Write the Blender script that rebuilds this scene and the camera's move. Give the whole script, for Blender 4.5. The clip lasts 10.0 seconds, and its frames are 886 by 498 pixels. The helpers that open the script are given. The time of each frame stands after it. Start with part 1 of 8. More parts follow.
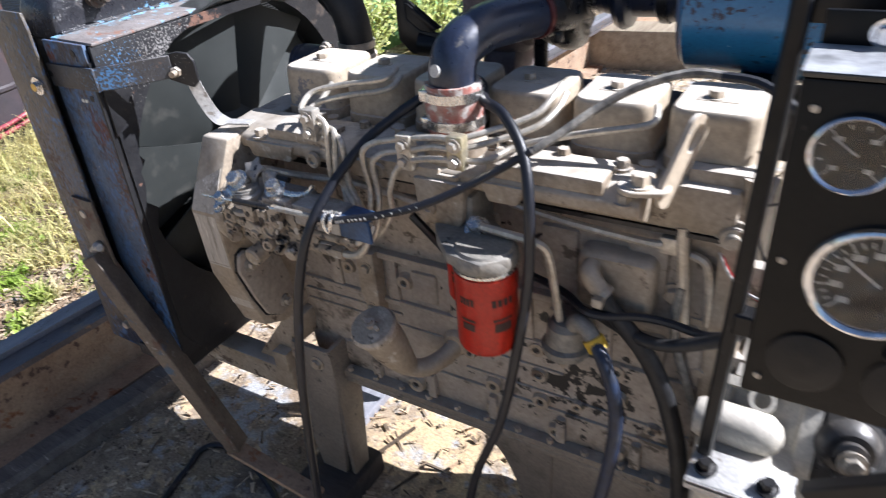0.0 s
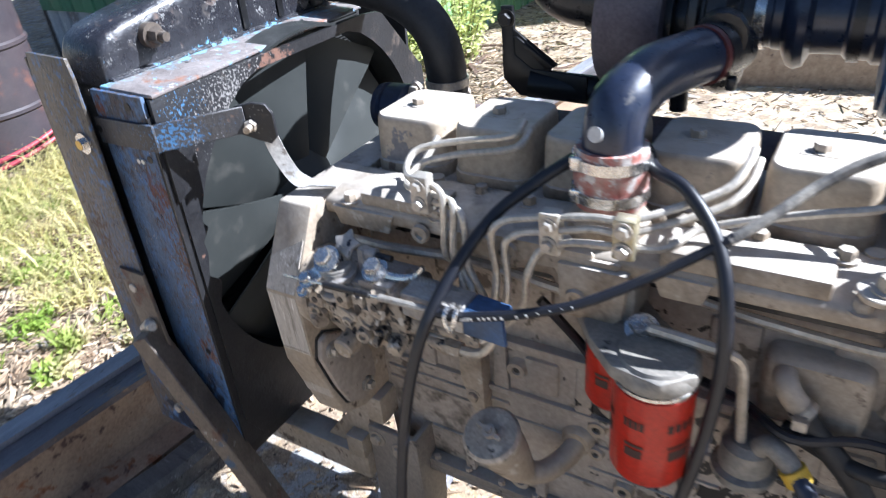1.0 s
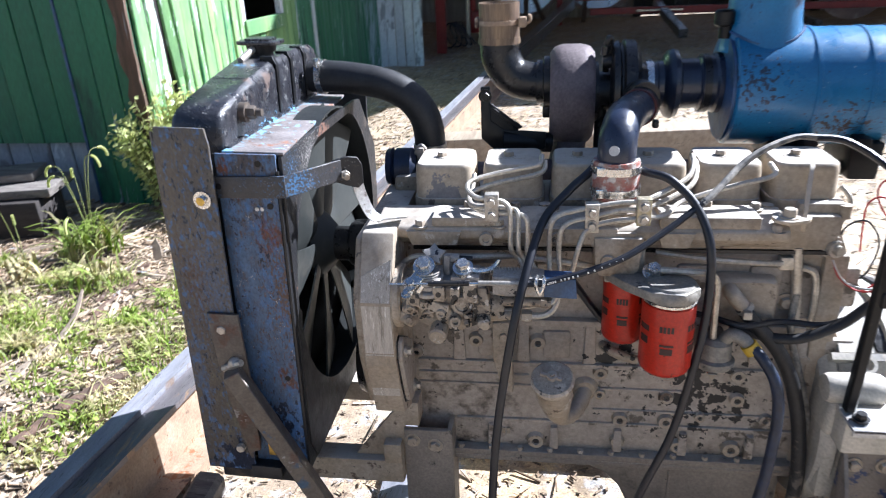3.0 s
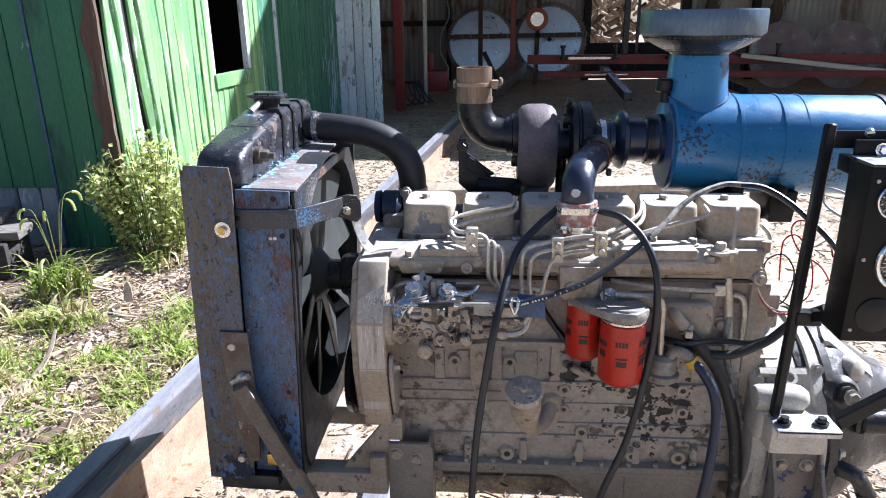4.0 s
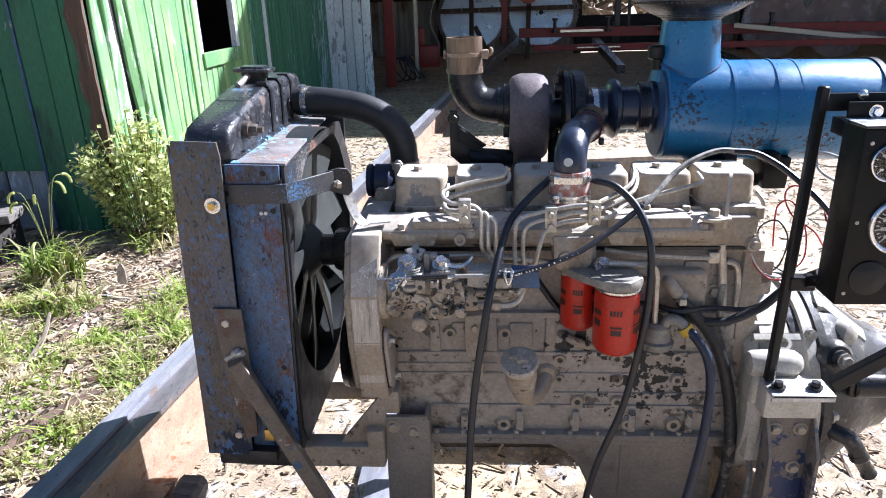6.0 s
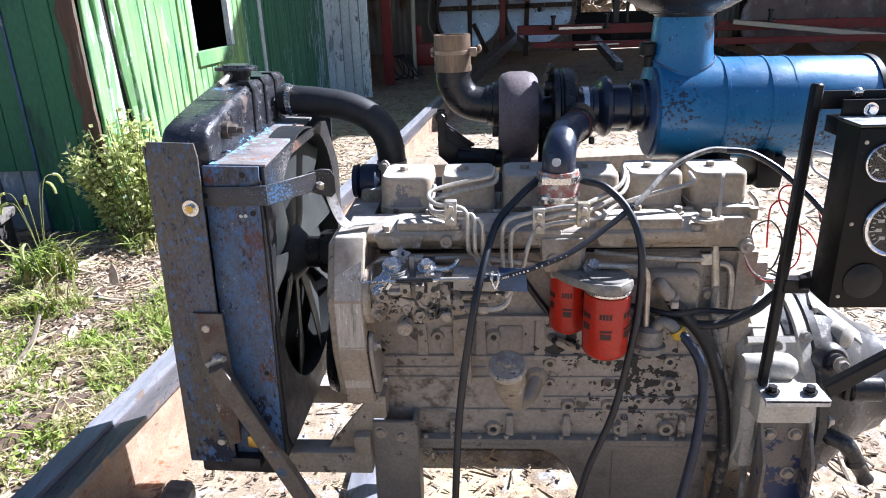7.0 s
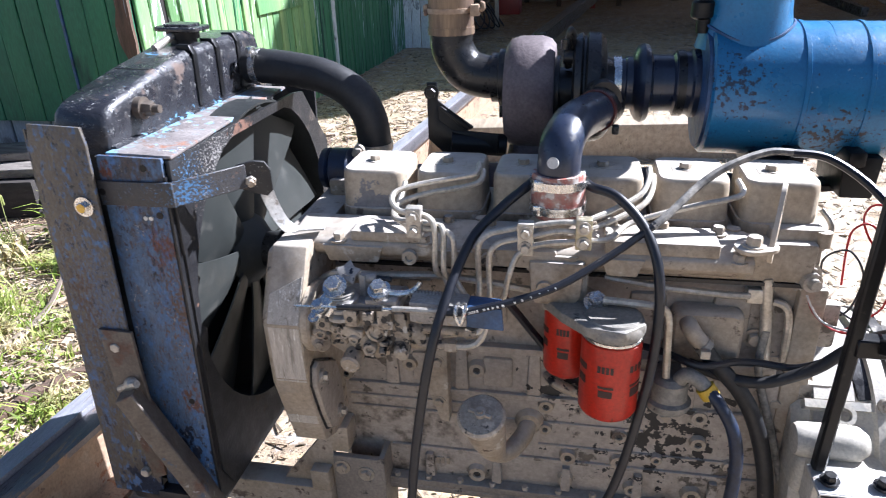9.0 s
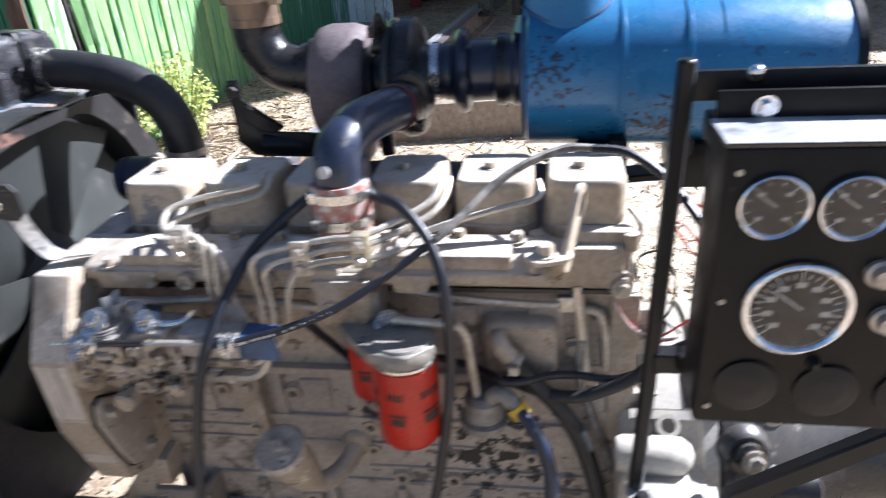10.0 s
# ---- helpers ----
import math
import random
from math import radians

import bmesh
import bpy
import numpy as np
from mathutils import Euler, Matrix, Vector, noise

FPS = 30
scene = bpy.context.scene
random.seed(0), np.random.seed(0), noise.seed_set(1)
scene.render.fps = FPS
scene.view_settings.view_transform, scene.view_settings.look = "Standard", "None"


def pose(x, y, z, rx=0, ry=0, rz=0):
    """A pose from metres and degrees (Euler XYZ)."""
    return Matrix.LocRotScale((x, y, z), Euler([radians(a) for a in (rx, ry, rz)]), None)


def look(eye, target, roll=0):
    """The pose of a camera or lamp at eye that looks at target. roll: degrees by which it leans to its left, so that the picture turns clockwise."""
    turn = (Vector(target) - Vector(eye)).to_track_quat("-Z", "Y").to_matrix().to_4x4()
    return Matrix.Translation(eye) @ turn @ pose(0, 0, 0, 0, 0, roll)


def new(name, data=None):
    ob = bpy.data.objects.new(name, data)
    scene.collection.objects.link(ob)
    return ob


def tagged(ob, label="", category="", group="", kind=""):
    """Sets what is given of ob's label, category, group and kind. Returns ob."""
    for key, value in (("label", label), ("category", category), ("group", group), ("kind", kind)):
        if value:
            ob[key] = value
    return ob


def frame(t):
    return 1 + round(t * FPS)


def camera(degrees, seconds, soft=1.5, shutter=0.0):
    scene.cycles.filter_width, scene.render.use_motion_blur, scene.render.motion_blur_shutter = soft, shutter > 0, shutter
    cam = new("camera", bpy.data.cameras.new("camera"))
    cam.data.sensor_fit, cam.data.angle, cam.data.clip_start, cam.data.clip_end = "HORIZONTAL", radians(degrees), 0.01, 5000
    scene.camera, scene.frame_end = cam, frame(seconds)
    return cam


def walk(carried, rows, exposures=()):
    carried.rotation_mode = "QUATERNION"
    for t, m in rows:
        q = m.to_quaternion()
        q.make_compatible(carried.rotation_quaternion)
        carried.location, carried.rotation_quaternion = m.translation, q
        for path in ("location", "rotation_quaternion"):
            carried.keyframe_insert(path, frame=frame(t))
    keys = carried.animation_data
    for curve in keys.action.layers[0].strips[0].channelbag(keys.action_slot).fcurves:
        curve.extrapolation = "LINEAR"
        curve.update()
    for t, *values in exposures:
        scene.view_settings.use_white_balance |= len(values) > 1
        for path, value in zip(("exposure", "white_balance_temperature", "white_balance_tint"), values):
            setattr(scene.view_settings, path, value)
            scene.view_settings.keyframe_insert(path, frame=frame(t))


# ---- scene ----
cam = camera(66.1, 10.0, 1.0, 0.5)
# path: the eye of the first row, turned so that the engine lies along x and level
METRES = 1.8388
BASE = pose(0.7333, -0.83, 1.3376, 0, 1.54, 0) @ pose(0, 0, 0, 0, 0, 32.12)
ROWS = [
    (0.0, 0.0, 0.0, 0.0, -1.91, -32.25, 3.04),
    (0.5, -0.0188, 0.0669, 0.002, 0.61, -33.01, 4.85),
    (1.0, -0.0776, 0.1158, 0.0011, -1.45, -31.93, 3.76),
    (1.5, -0.1563, 0.1493, 0.0005, -12.54, -31.76, 4.62),
    (2.0, -0.209, 0.1247, -0.0048, -16.56, -31.0, 0.91),
    (2.2, -0.2287, 0.0974, 0.0048, -17.05, -29.97, 0.48),
    (3.3, -0.3996, -0.0312, 0.0112, -26.97, -21.62, 0.66),
    (3.5, -0.4153, -0.0478, 0.0119, -27.89, -20.95, 0.02),
    (4.0, -0.4281, -0.073, 0.0222, -27.9, -18.77, -0.83),
    (4.5, -0.4343, -0.089, 0.0196, -27.7, -18.77, -0.08),
    (5.0, -0.431, -0.085, 0.0152, -28.54, -20.01, 0.08),
    (5.5, -0.4296, -0.0755, 0.0162, -28.62, -20.57, 0.05),
    (7.0, -0.405, -0.0653, 0.0143, -28.71, -20.81, 0.27),
    (7.5, -0.3826, -0.0482, 0.0128, -28.21, -21.42, 0.47),
    (8.0, -0.3457, -0.0165, 0.0017, -27.61, -21.94, 1.36),
    (8.5, -0.2932, 0.0201, 0.0019, -23.51, -23.27, 0.5),
    (9.0, -0.2458, 0.0302, 0.0107, -21.1, -24.79, 0.34),
    (9.5, -0.1958, 0.0256, 0.0133, -22.67, -26.43, 2.93),
    (10.0, -0.0923, 0.0296, 0.0151, -23.97, -27.18, 2.15),
]
walk(cam, [(t, BASE @ pose(METRES * x, METRES * y, METRES * z, 90 + pitch, roll, yaw)) for t, x, y, z, yaw, pitch, roll in ROWS], exposures=[(0.0, 1.03, 5900, 14.5), (0.5, 1.33, 5640, 12.5), (1.0, 1.40, 5560, 12), (1.5, 1.48, 5600, 11.5), (2.0, 1.46, 5600, 11.5), (3.5, 1.39, 5650, 14.5), (4.5, 1.37, 5650, 16), (5.5, 1.36, 5650, 15.5), (8.0, 1.38, 5670, 15.5), (9.5, 1.45, 5740, 14.5), (10.0, 1.39, 5760, 15)])

# ---- light ----
SUN = Vector((0.976, 0.610, 1.0)).normalized()
world = bpy.data.worlds.new("sky")
scene.world = world
world.use_nodes = True
wn = world.node_tree.nodes
sky = wn.new("ShaderNodeTexSky")
sky.sky_type, sky.sun_disc = "NISHITA", False
sky.sun_elevation = math.asin(SUN.z)
sky.sun_rotation = math.atan2(SUN.x, SUN.y)
world.node_tree.links.new(sky.outputs[0], wn["Background"].inputs[0])
wn["Background"].inputs[1].default_value = 0.048
sun_data = bpy.data.lights.new("sun", "SUN")
sun_data.energy, sun_data.angle, sun_data.color = 6.0, radians(0.53), (1.0, 0.985, 0.955)
sun = new("sun", sun_data)
sun.matrix_basis = look(SUN * 30, (0, 0, 0))


# ---- materials ----
def shade(name, col, rough=0.6, metal=0.0, col2=None, scale=9.0, layers=(), bump=0.25, bump_scale=120.0, dust=None, spec=0.5, vary=0.0, stretch=(1, 1, 1), coat=0.0, grain=0.22):
    """A painted or raw surface. layers: (colour, noise scale, threshold, softness, roughness, detail) laid over in turn. dust: (colour, amount) on faces that look up."""
    m = bpy.data.materials.new(name)
    m.use_nodes = True
    t = m.node_tree
    n, ln = t.nodes, t.links.new
    b = n["Principled BSDF"]
    b.inputs["Metallic"].default_value = metal
    b.inputs["Specular IOR Level"].default_value = spec
    b.inputs["Coat Weight"].default_value = coat
    b.inputs["Coat Roughness"].default_value = 0.15
    tc = n.new("ShaderNodeTexCoord")
    mp = n.new("ShaderNodeMapping")
    mp.inputs["Scale"].default_value = stretch
    ln(tc.outputs["Object"], mp.inputs[0])
    co = mp.outputs[0]
    info = n.new("ShaderNodeObjectInfo")
    if vary:
        off = n.new("ShaderNodeVectorMath")
        off.operation = "ADD"
        mul = n.new("ShaderNodeMath")
        mul.operation = "MULTIPLY"
        mul.inputs[1].default_value = 40
        ln(info.outputs["Random"], mul.inputs[0])
        ln(co, off.inputs[0])
        ln(mul.outputs[0], off.inputs[1])
        co = off.outputs[0]

    def noise_at(s, detail=4.0):
        x = n.new("ShaderNodeTexNoise")
        x.inputs["Scale"].default_value = s
        x.inputs["Detail"].default_value = detail
        x.inputs["Roughness"].default_value = 0.62
        ln(co, x.inputs["Vector"])
        return x.outputs["Fac"]

    def mix(fac, a, c):
        x = n.new("ShaderNodeMix")
        x.data_type = "RGBA"
        if isinstance(fac, float):
            x.inputs[0].default_value = fac
        else:
            ln(fac, x.inputs[0])
        for v, i in ((a, 6), (c, 7)):
            if isinstance(v, tuple):
                x.inputs[i].default_value = (*v, 1)
            else:
                ln(v, x.inputs[i])
        return x.outputs[2]

    def span(v, lo, hi, to0=0.0, to1=1.0):
        x = n.new("ShaderNodeMapRange")
        x.inputs[1].default_value, x.inputs[2].default_value = lo, hi
        x.inputs[3].default_value, x.inputs[4].default_value = to0, to1
        ln(v, x.inputs[0])
        return x.outputs[0]

    col2 = col2 or tuple(c * 0.72 for c in col)
    out = mix(span(noise_at(scale), 0.35, 0.68), col2, col)
    r = span(noise_at(scale * 3.1), 0.3, 0.7, max(0.03, rough - 0.1), min(1.0, rough + 0.1))
    if vary:
        hs = n.new("ShaderNodeHueSaturation")
        ln(span(info.outputs["Random"], 0, 1, 1 - vary, 1 + vary), hs.inputs["Value"])
        ln(out, hs.inputs["Color"])
        out = hs.outputs[0]
    heights = []
    for lc, ls, th, soft, lr, det, *place in layers:
        fine, broad = noise_at(ls, det), noise_at(ls * 0.17, 3.0)
        both = n.new("ShaderNodeMath")
        both.operation = "MULTIPLY_ADD"
        both.inputs[1].default_value = 0.55
        ln(broad, both.inputs[0])
        low = n.new("ShaderNodeMath")
        low.operation = "MULTIPLY_ADD"
        low.inputs[1].default_value, low.inputs[2].default_value = 0.8, -0.175
        ln(fine, low.inputs[0])
        ln(low.outputs[0], both.inputs[2])
        f = span(both.outputs[0], th, th + soft)
        if place:
            to = n.new("ShaderNodeVectorMath")
            to.operation = "SUBTRACT"
            to.inputs[1].default_value = place[0]
            ln(mp.outputs[0], to.inputs[0])
            wide = n.new("ShaderNodeVectorMath")
            wide.operation = "MULTIPLY"
            wide.inputs[1].default_value = place[2] if len(place) > 2 else (1, 1, 1)
            ln(to.outputs[0], wide.inputs[0])
            dn = n.new("ShaderNodeVectorMath")
            dn.operation = "LENGTH"
            ln(wide.outputs[0], dn.inputs[0])
            near = n.new("ShaderNodeMath")
            near.operation = "ADD"
            ln(fine, near.inputs[0])
            ln(span(dn.outputs["Value"], 0.0, place[1], 0.13, -0.10), near.inputs[1])
            f = span(near.outputs[0], th, th + soft)
        out = mix(f, out, lc)
        x = n.new("ShaderNodeMix")
        ln(f, x.inputs[0])
        ln(r, x.inputs[2])
        x.inputs[3].default_value = lr
        r = x.outputs[0]
        heights.append(f)
    if grain:
        hg = n.new("ShaderNodeHueSaturation")
        ln(span(noise_at(max(bump_scale * 1.7, 90.0), 6.0), 0.3, 0.7, 1 - grain, 1 + grain), hg.inputs["Value"])
        ln(out, hg.inputs["Color"])
        out = hg.outputs[0]
    if dust:
        g = n.new("ShaderNodeNewGeometry")
        sp = n.new("ShaderNodeSeparateXYZ")
        ln(g.outputs["Normal"], sp.inputs[0])
        up = span(sp.outputs[2], 0.3, 0.95, 0.0, dust[1])
        ml = n.new("ShaderNodeMath")
        ml.operation = "MULTIPLY"
        ln(up, ml.inputs[0])
        ln(span(noise_at(26, 6.0), 0.3, 0.6, 0.3, 1.0), ml.inputs[1])
        out = mix(ml.outputs[0], out, dust[0])
        x = n.new("ShaderNodeMix")
        ln(ml.outputs[0], x.inputs[0])
        ln(r, x.inputs[2])
        x.inputs[3].default_value = 0.9
        r = x.outputs[0]
    ln(out, b.inputs["Base Color"])
    ln(r, b.inputs["Roughness"])
    if bump:
        bp = n.new("ShaderNodeBump")
        bp.inputs["Strength"].default_value = bump
        bp.inputs["Distance"].default_value = 0.002
        h = noise_at(bump_scale, 5.0)
        for f in heights:
            sm = n.new("ShaderNodeMath")
            sm.operation = "MULTIPLY_ADD"
            sm.inputs[1].default_value = -0.25
            ln(f, sm.inputs[0])
            ln(h, sm.inputs[2])
            h = sm.outputs[0]
        ln(h, bp.inputs["Height"])
        ln(bp.outputs[0], b.inputs["Normal"])
    return m


TAN_C, DUST_C = (0.385, 0.325, 0.258), (0.57, 0.525, 0.465)
M = {}
M["tan"] = shade("tan_engine_paint", TAN_C, 0.55, col2=(0.30, 0.24, 0.17), layers=[((0.20, 0.15, 0.10), 14, 0.54, 0.14, 0.8, 10.0), ((0.11, 0.08, 0.06), 36, 0.60, 0.05, 0.8, 9.0), ((0.50, 0.45, 0.38), 30, 0.62, 0.05, 0.8, 8.0), ((0.05, 0.045, 0.04), 34, 0.69, 0.015, 0.45, 3.0)], dust=(DUST_C, 0.75), bump=0.2, bump_scale=90)
M["cover"] = shade("tan_cover_paint", (0.46, 0.38, 0.285), 0.5, col2=(0.38, 0.31, 0.225), layers=[((0.36, 0.30, 0.22), 18, 0.58, 0.12, 0.7, 8.0), ((0.20, 0.185, 0.18), 42, 0.68, 0.03, 0.6, 6.0), ((0.19, 0.18, 0.18), 46, 0.55, 0.03, 0.6, 9.0, (0.012, -0.056, 0.995), 0.06)], dust=(DUST_C, 0.8), bump=0.12, bump_scale=60)
M["block"] = shade("flaking_tan_block_paint", (0.400, 0.345, 0.290), 0.6, col2=(0.300, 0.258, 0.215), scale=6, layers=[((0.42, 0.385, 0.35), 5, 0.58, 0.12, 0.7, 3.0), ((0.17, 0.13, 0.09), 11, 0.60, 0.2, 0.8, 6.0), ((0.11, 0.09, 0.07), 40, 0.60, 0.05, 0.6, 8.0), ((0.012, 0.011, 0.012), 23, 0.70, 0.010, 0.55, 6.0), ((0.010, 0.009, 0.010), 34, 0.575, 0.008, 0.55, 5.0, (0.47, -0.088, 0.62), 0.17), ((0.010, 0.009, 0.010), 30, 0.585, 0.008, 0.55, 5.0, (0.31, -0.088, 0.69), 0.09), ((0.07, 0.055, 0.04), 16, 0.58, 0.12, 0.5, 6.0, (0.05, -0.088, 0.55), 0.2)], dust=(DUST_C, 0.7), bump=0.35, bump_scale=70)
M["pumpgrey"] = shade("dusty_grey_pump_casting", (0.40, 0.375, 0.345), 0.45, 0.15, col2=(0.27, 0.25, 0.23), scale=30, layers=[((0.012, 0.014, 0.024), 60, 0.625, 0.02, 0.3, 8.0), ((0.33, 0.275, 0.20), 40, 0.57, 0.06, 0.7, 6.0)], bump=0.35)
M["sump"] = shade("oil_stained_tan_sump", (0.255, 0.215, 0.172), 0.55, col2=(0.175, 0.145, 0.118), scale=7, layers=[((0.09, 0.075, 0.06), 14, 0.54, 0.15, 0.5, 10.0), ((0.025, 0.022, 0.02), 38, 0.62, 0.04, 0.4, 8.0)], dust=(DUST_C, 0.5), bump=0.3)
M["legpaint"] = shade("tan_leg_paint_with_navy_overspray", (0.205, 0.172, 0.14), 0.55, col2=(0.135, 0.112, 0.092), scale=7, layers=[((0.018, 0.034, 0.10), 34, 0.47, 0.03, 0.5, 10.0, (0.745, -0.19, 0.43), 0.075), ((0.09, 0.075, 0.06), 14, 0.54, 0.15, 0.5, 10.0), ((0.025, 0.022, 0.02), 38, 0.62, 0.04, 0.4, 8.0)], dust=(DUST_C, 0.5), bump=0.3)
M["zincyellow"] = shade("yellow_zinc_clamp", (0.46, 0.40, 0.24), 0.4, 0.6, col2=(0.38, 0.34, 0.27), scale=60, bump=0.1)
M["darkred"] = shade("dark_red_silicone_end", (0.11, 0.02, 0.018), 0.45, col2=(0.07, 0.016, 0.016), scale=40, bump=0.1)
M["zincplate"] = shade("bright_bare_zinc_plate", (0.58, 0.57, 0.55), 0.45, 0.35, col2=(0.42, 0.41, 0.40), scale=40, layers=[((0.25, 0.22, 0.19), 60, 0.64, 0.06, 0.7, 6.0)], bump=0.1)
M["straw"] = shade("dry_straw_grass", (0.66, 0.57, 0.30), 0.6, col2=(0.46, 0.45, 0.17), scale=5, bump=0.0, grain=0)
M["drum"] = shade("dark_rusty_drum_paint", (0.055, 0.042, 0.046), 0.55, col2=(0.035, 0.030, 0.036), scale=5, layers=[((0.10, 0.045, 0.035), 9, 0.56, 0.10, 0.8, 9.0)], bump=0.3)
M["pinkhose"] = shade("faded_red_hose", (0.33, 0.045, 0.065), 0.5, bump=0.05)
M["filterhead"] = shade("dusty_grey_filter_casting", (0.30, 0.275, 0.235), 0.55, 0.2, col2=(0.19, 0.18, 0.165), scale=30, layers=[((0.36, 0.31, 0.24), 24, 0.56, 0.1, 0.8, 8.0), ((0.05, 0.05, 0.05), 70, 0.64, 0.04, 0.5, 6.0)], bump=0.3)
M["bluehose"] = shade("dull_navy_fuel_hose", (0.012, 0.024, 0.060), 0.45, col2=(0.010, 0.014, 0.026), scale=40, layers=[((0.05, 0.055, 0.065), 60, 0.66, 0.1, 0.6, 6.0)], bump=0.15)
M["strap"] = shade("chipped_black_over_blue_strap_paint", (0.036, 0.037, 0.042), 0.48, col2=(0.050, 0.046, 0.045), scale=22, layers=[((0.050, 0.090, 0.165), 220, 0.58, 0.10, 0.5, 9.0), ((0.055, 0.150, 0.300), 260, 0.56, 0.08, 0.5, 9.0, (-0.185, -0.245, 1.073), 0.055), ((0.11, 0.072, 0.055), 60, 0.63, 0.08, 0.8, 8.0), ((0.26, 0.28, 0.31), 300, 0.655, 0.03, 0.6, 6.0)], bump=0.5, bump_scale=150)
M["oily"] = shade("oily_tan_casting", (0.41, 0.345, 0.265), 0.5, col2=(0.28, 0.225, 0.165), scale=26, layers=[((0.16, 0.12, 0.085), 22, 0.56, 0.10, 0.7, 8.0), ((0.010, 0.009, 0.010), 62, 0.565, 0.02, 0.28, 9.0), ((0.50, 0.46, 0.40), 60, 0.62, 0.04, 0.6, 6.0)], bump=0.6, bump_scale=110, spec=0.6)
M["steel"] = shade("dusty_steel", (0.50, 0.465, 0.41), 0.42, 0.5, col2=(0.36, 0.325, 0.28), scale=40, layers=[((0.38, 0.31, 0.23), 60, 0.56, 0.1, 0.8, 3.0)], bump=0.1)
M["bright"] = shade("bright_zinc", (0.72, 0.71, 0.69), 0.25, 0.95, col2=(0.55, 0.53, 0.5), scale=60, bump=0.08)
M["line"] = shade("dusty_fuel_line_steel", (0.58, 0.54, 0.47), 0.38, 0.5, col2=(0.42, 0.37, 0.30), scale=50, bump=0.1, dust=(DUST_C, 0.5))
M["rad"] = shade("weathered_blue_radiator_paint", (0.074, 0.132, 0.232), 0.5, col2=(0.066, 0.100, 0.162), scale=26, stretch=(1, 1, 0.55), layers=[((0.084, 0.076, 0.076), 60, 0.56, 0.20, 0.6, 13.0), ((0.092, 0.066, 0.054), 260, 0.58, 0.14, 0.85, 11.0), ((0.092, 0.076, 0.066), 150, 0.50, 0.20, 0.7, 11.0, (-0.25, -0.262, 0.572), 0.040, (0.7, 1, 1)), ((0.066, 0.056, 0.054), 150, 0.44, 0.18, 0.6, 11.0, (-0.255, -0.262, 0.612), 0.034, (0.45, 1, 1)), ((0.13, 0.050, 0.032), 130, 0.52, 0.10, 0.8, 11.0, (-0.290, -0.262, 0.606), 0.020), ((0.135, 0.054, 0.036), 110, 0.50, 0.12, 0.85, 11.0, (-0.228, -0.262, 0.545), 0.038, (1, 1, 1.3)), ((0.125, 0.080, 0.056), 240, 0.52, 0.10, 0.85, 11.0, (-0.222, -0.262, 0.49), 0.065, (1.3, 1, 0.7)), ((0.125, 0.060, 0.042), 150, 0.51, 0.12, 0.85, 11.0, (-0.238, -0.262, 0.405), 0.028), ((0.058, 0.132, 0.285), 70, 0.42, 0.16, 0.45, 9.0, (-0.235, -0.262, 0.345), 0.062, (1, 1, 1.2)), ((0.010, 0.016, 0.036), 110, 0.50, 0.05, 0.3, 9.0, (-0.265, -0.262, 0.345), 0.050), ((0.014, 0.015, 0.020), 320, 0.61, 0.06, 0.4, 6.0), ((0.32, 0.31, 0.30), 300, 0.665, 0.02, 0.6, 5.0)], bump=0.6, bump_scale=190, grain=0.30)
M["radpost"] = shade("brown_worn_to_blue_post_paint", (0.100, 0.084, 0.066), 0.42, col2=(0.074, 0.064, 0.054), scale=12, stretch=(1, 1, 0.55), layers=[((0.068, 0.096, 0.158), 240, 0.48, 0.20, 0.5, 11.0, (-0.335, -0.279, 0.500), 0.080, (1, 1, 0.85)), ((0.095, 0.066, 0.050), 220, 0.54, 0.12, 0.8, 10.0, (-0.365, -0.279, 0.50), 0.07, (1.5, 1, 0.7)), ((0.110, 0.096, 0.068), 70, 0.46, 0.16, 0.45, 9.0, (-0.33, -0.279, 0.385), 0.065, (1.3, 1, 0.9)), ((0.062, 0.098, 0.170), 120, 0.48, 0.16, 0.5, 9.0, (-0.384, -0.279, 0.41), 0.040, (1.6, 1, 0.5)), ((0.056, 0.120, 0.255), 90, 0.44, 0.10, 0.45, 9.0, (-0.35, -0.279, 0.305), 0.034, (0.7, 1, 1.2)), ((0.010, 0.016, 0.036), 110, 0.50, 0.04, 0.3, 9.0, (-0.34, -0.279, 0.312), 0.034, (0.6, 1, 1)), ((0.016, 0.016, 0.018), 300, 0.61, 0.06, 0.4, 6.0)], bump=0.5, bump_scale=180, grain=0.28)
M["radblack"] = shade("worn_black_radiator_paint", (0.016, 0.016, 0.018), 0.50, col2=(0.011, 0.011, 0.013), scale=13, layers=[((0.055, 0.042, 0.034), 30, 0.61, 0.06, 0.7, 9.0), ((0.24, 0.23, 0.22), 280, 0.615, 0.03, 0.7, 9.0, (-0.205, -0.13, 1.08), 0.15), ((0.05, 0.15, 0.30), 240, 0.655, 0.03, 0.5, 9.0, (-0.205, -0.22, 1.09), 0.09), ((0.16, 0.085, 0.06), 60, 0.57, 0.06, 0.6, 8.0, (-0.205, -0.05, 1.11), 0.07)], bump=0.5, bump_scale=160)
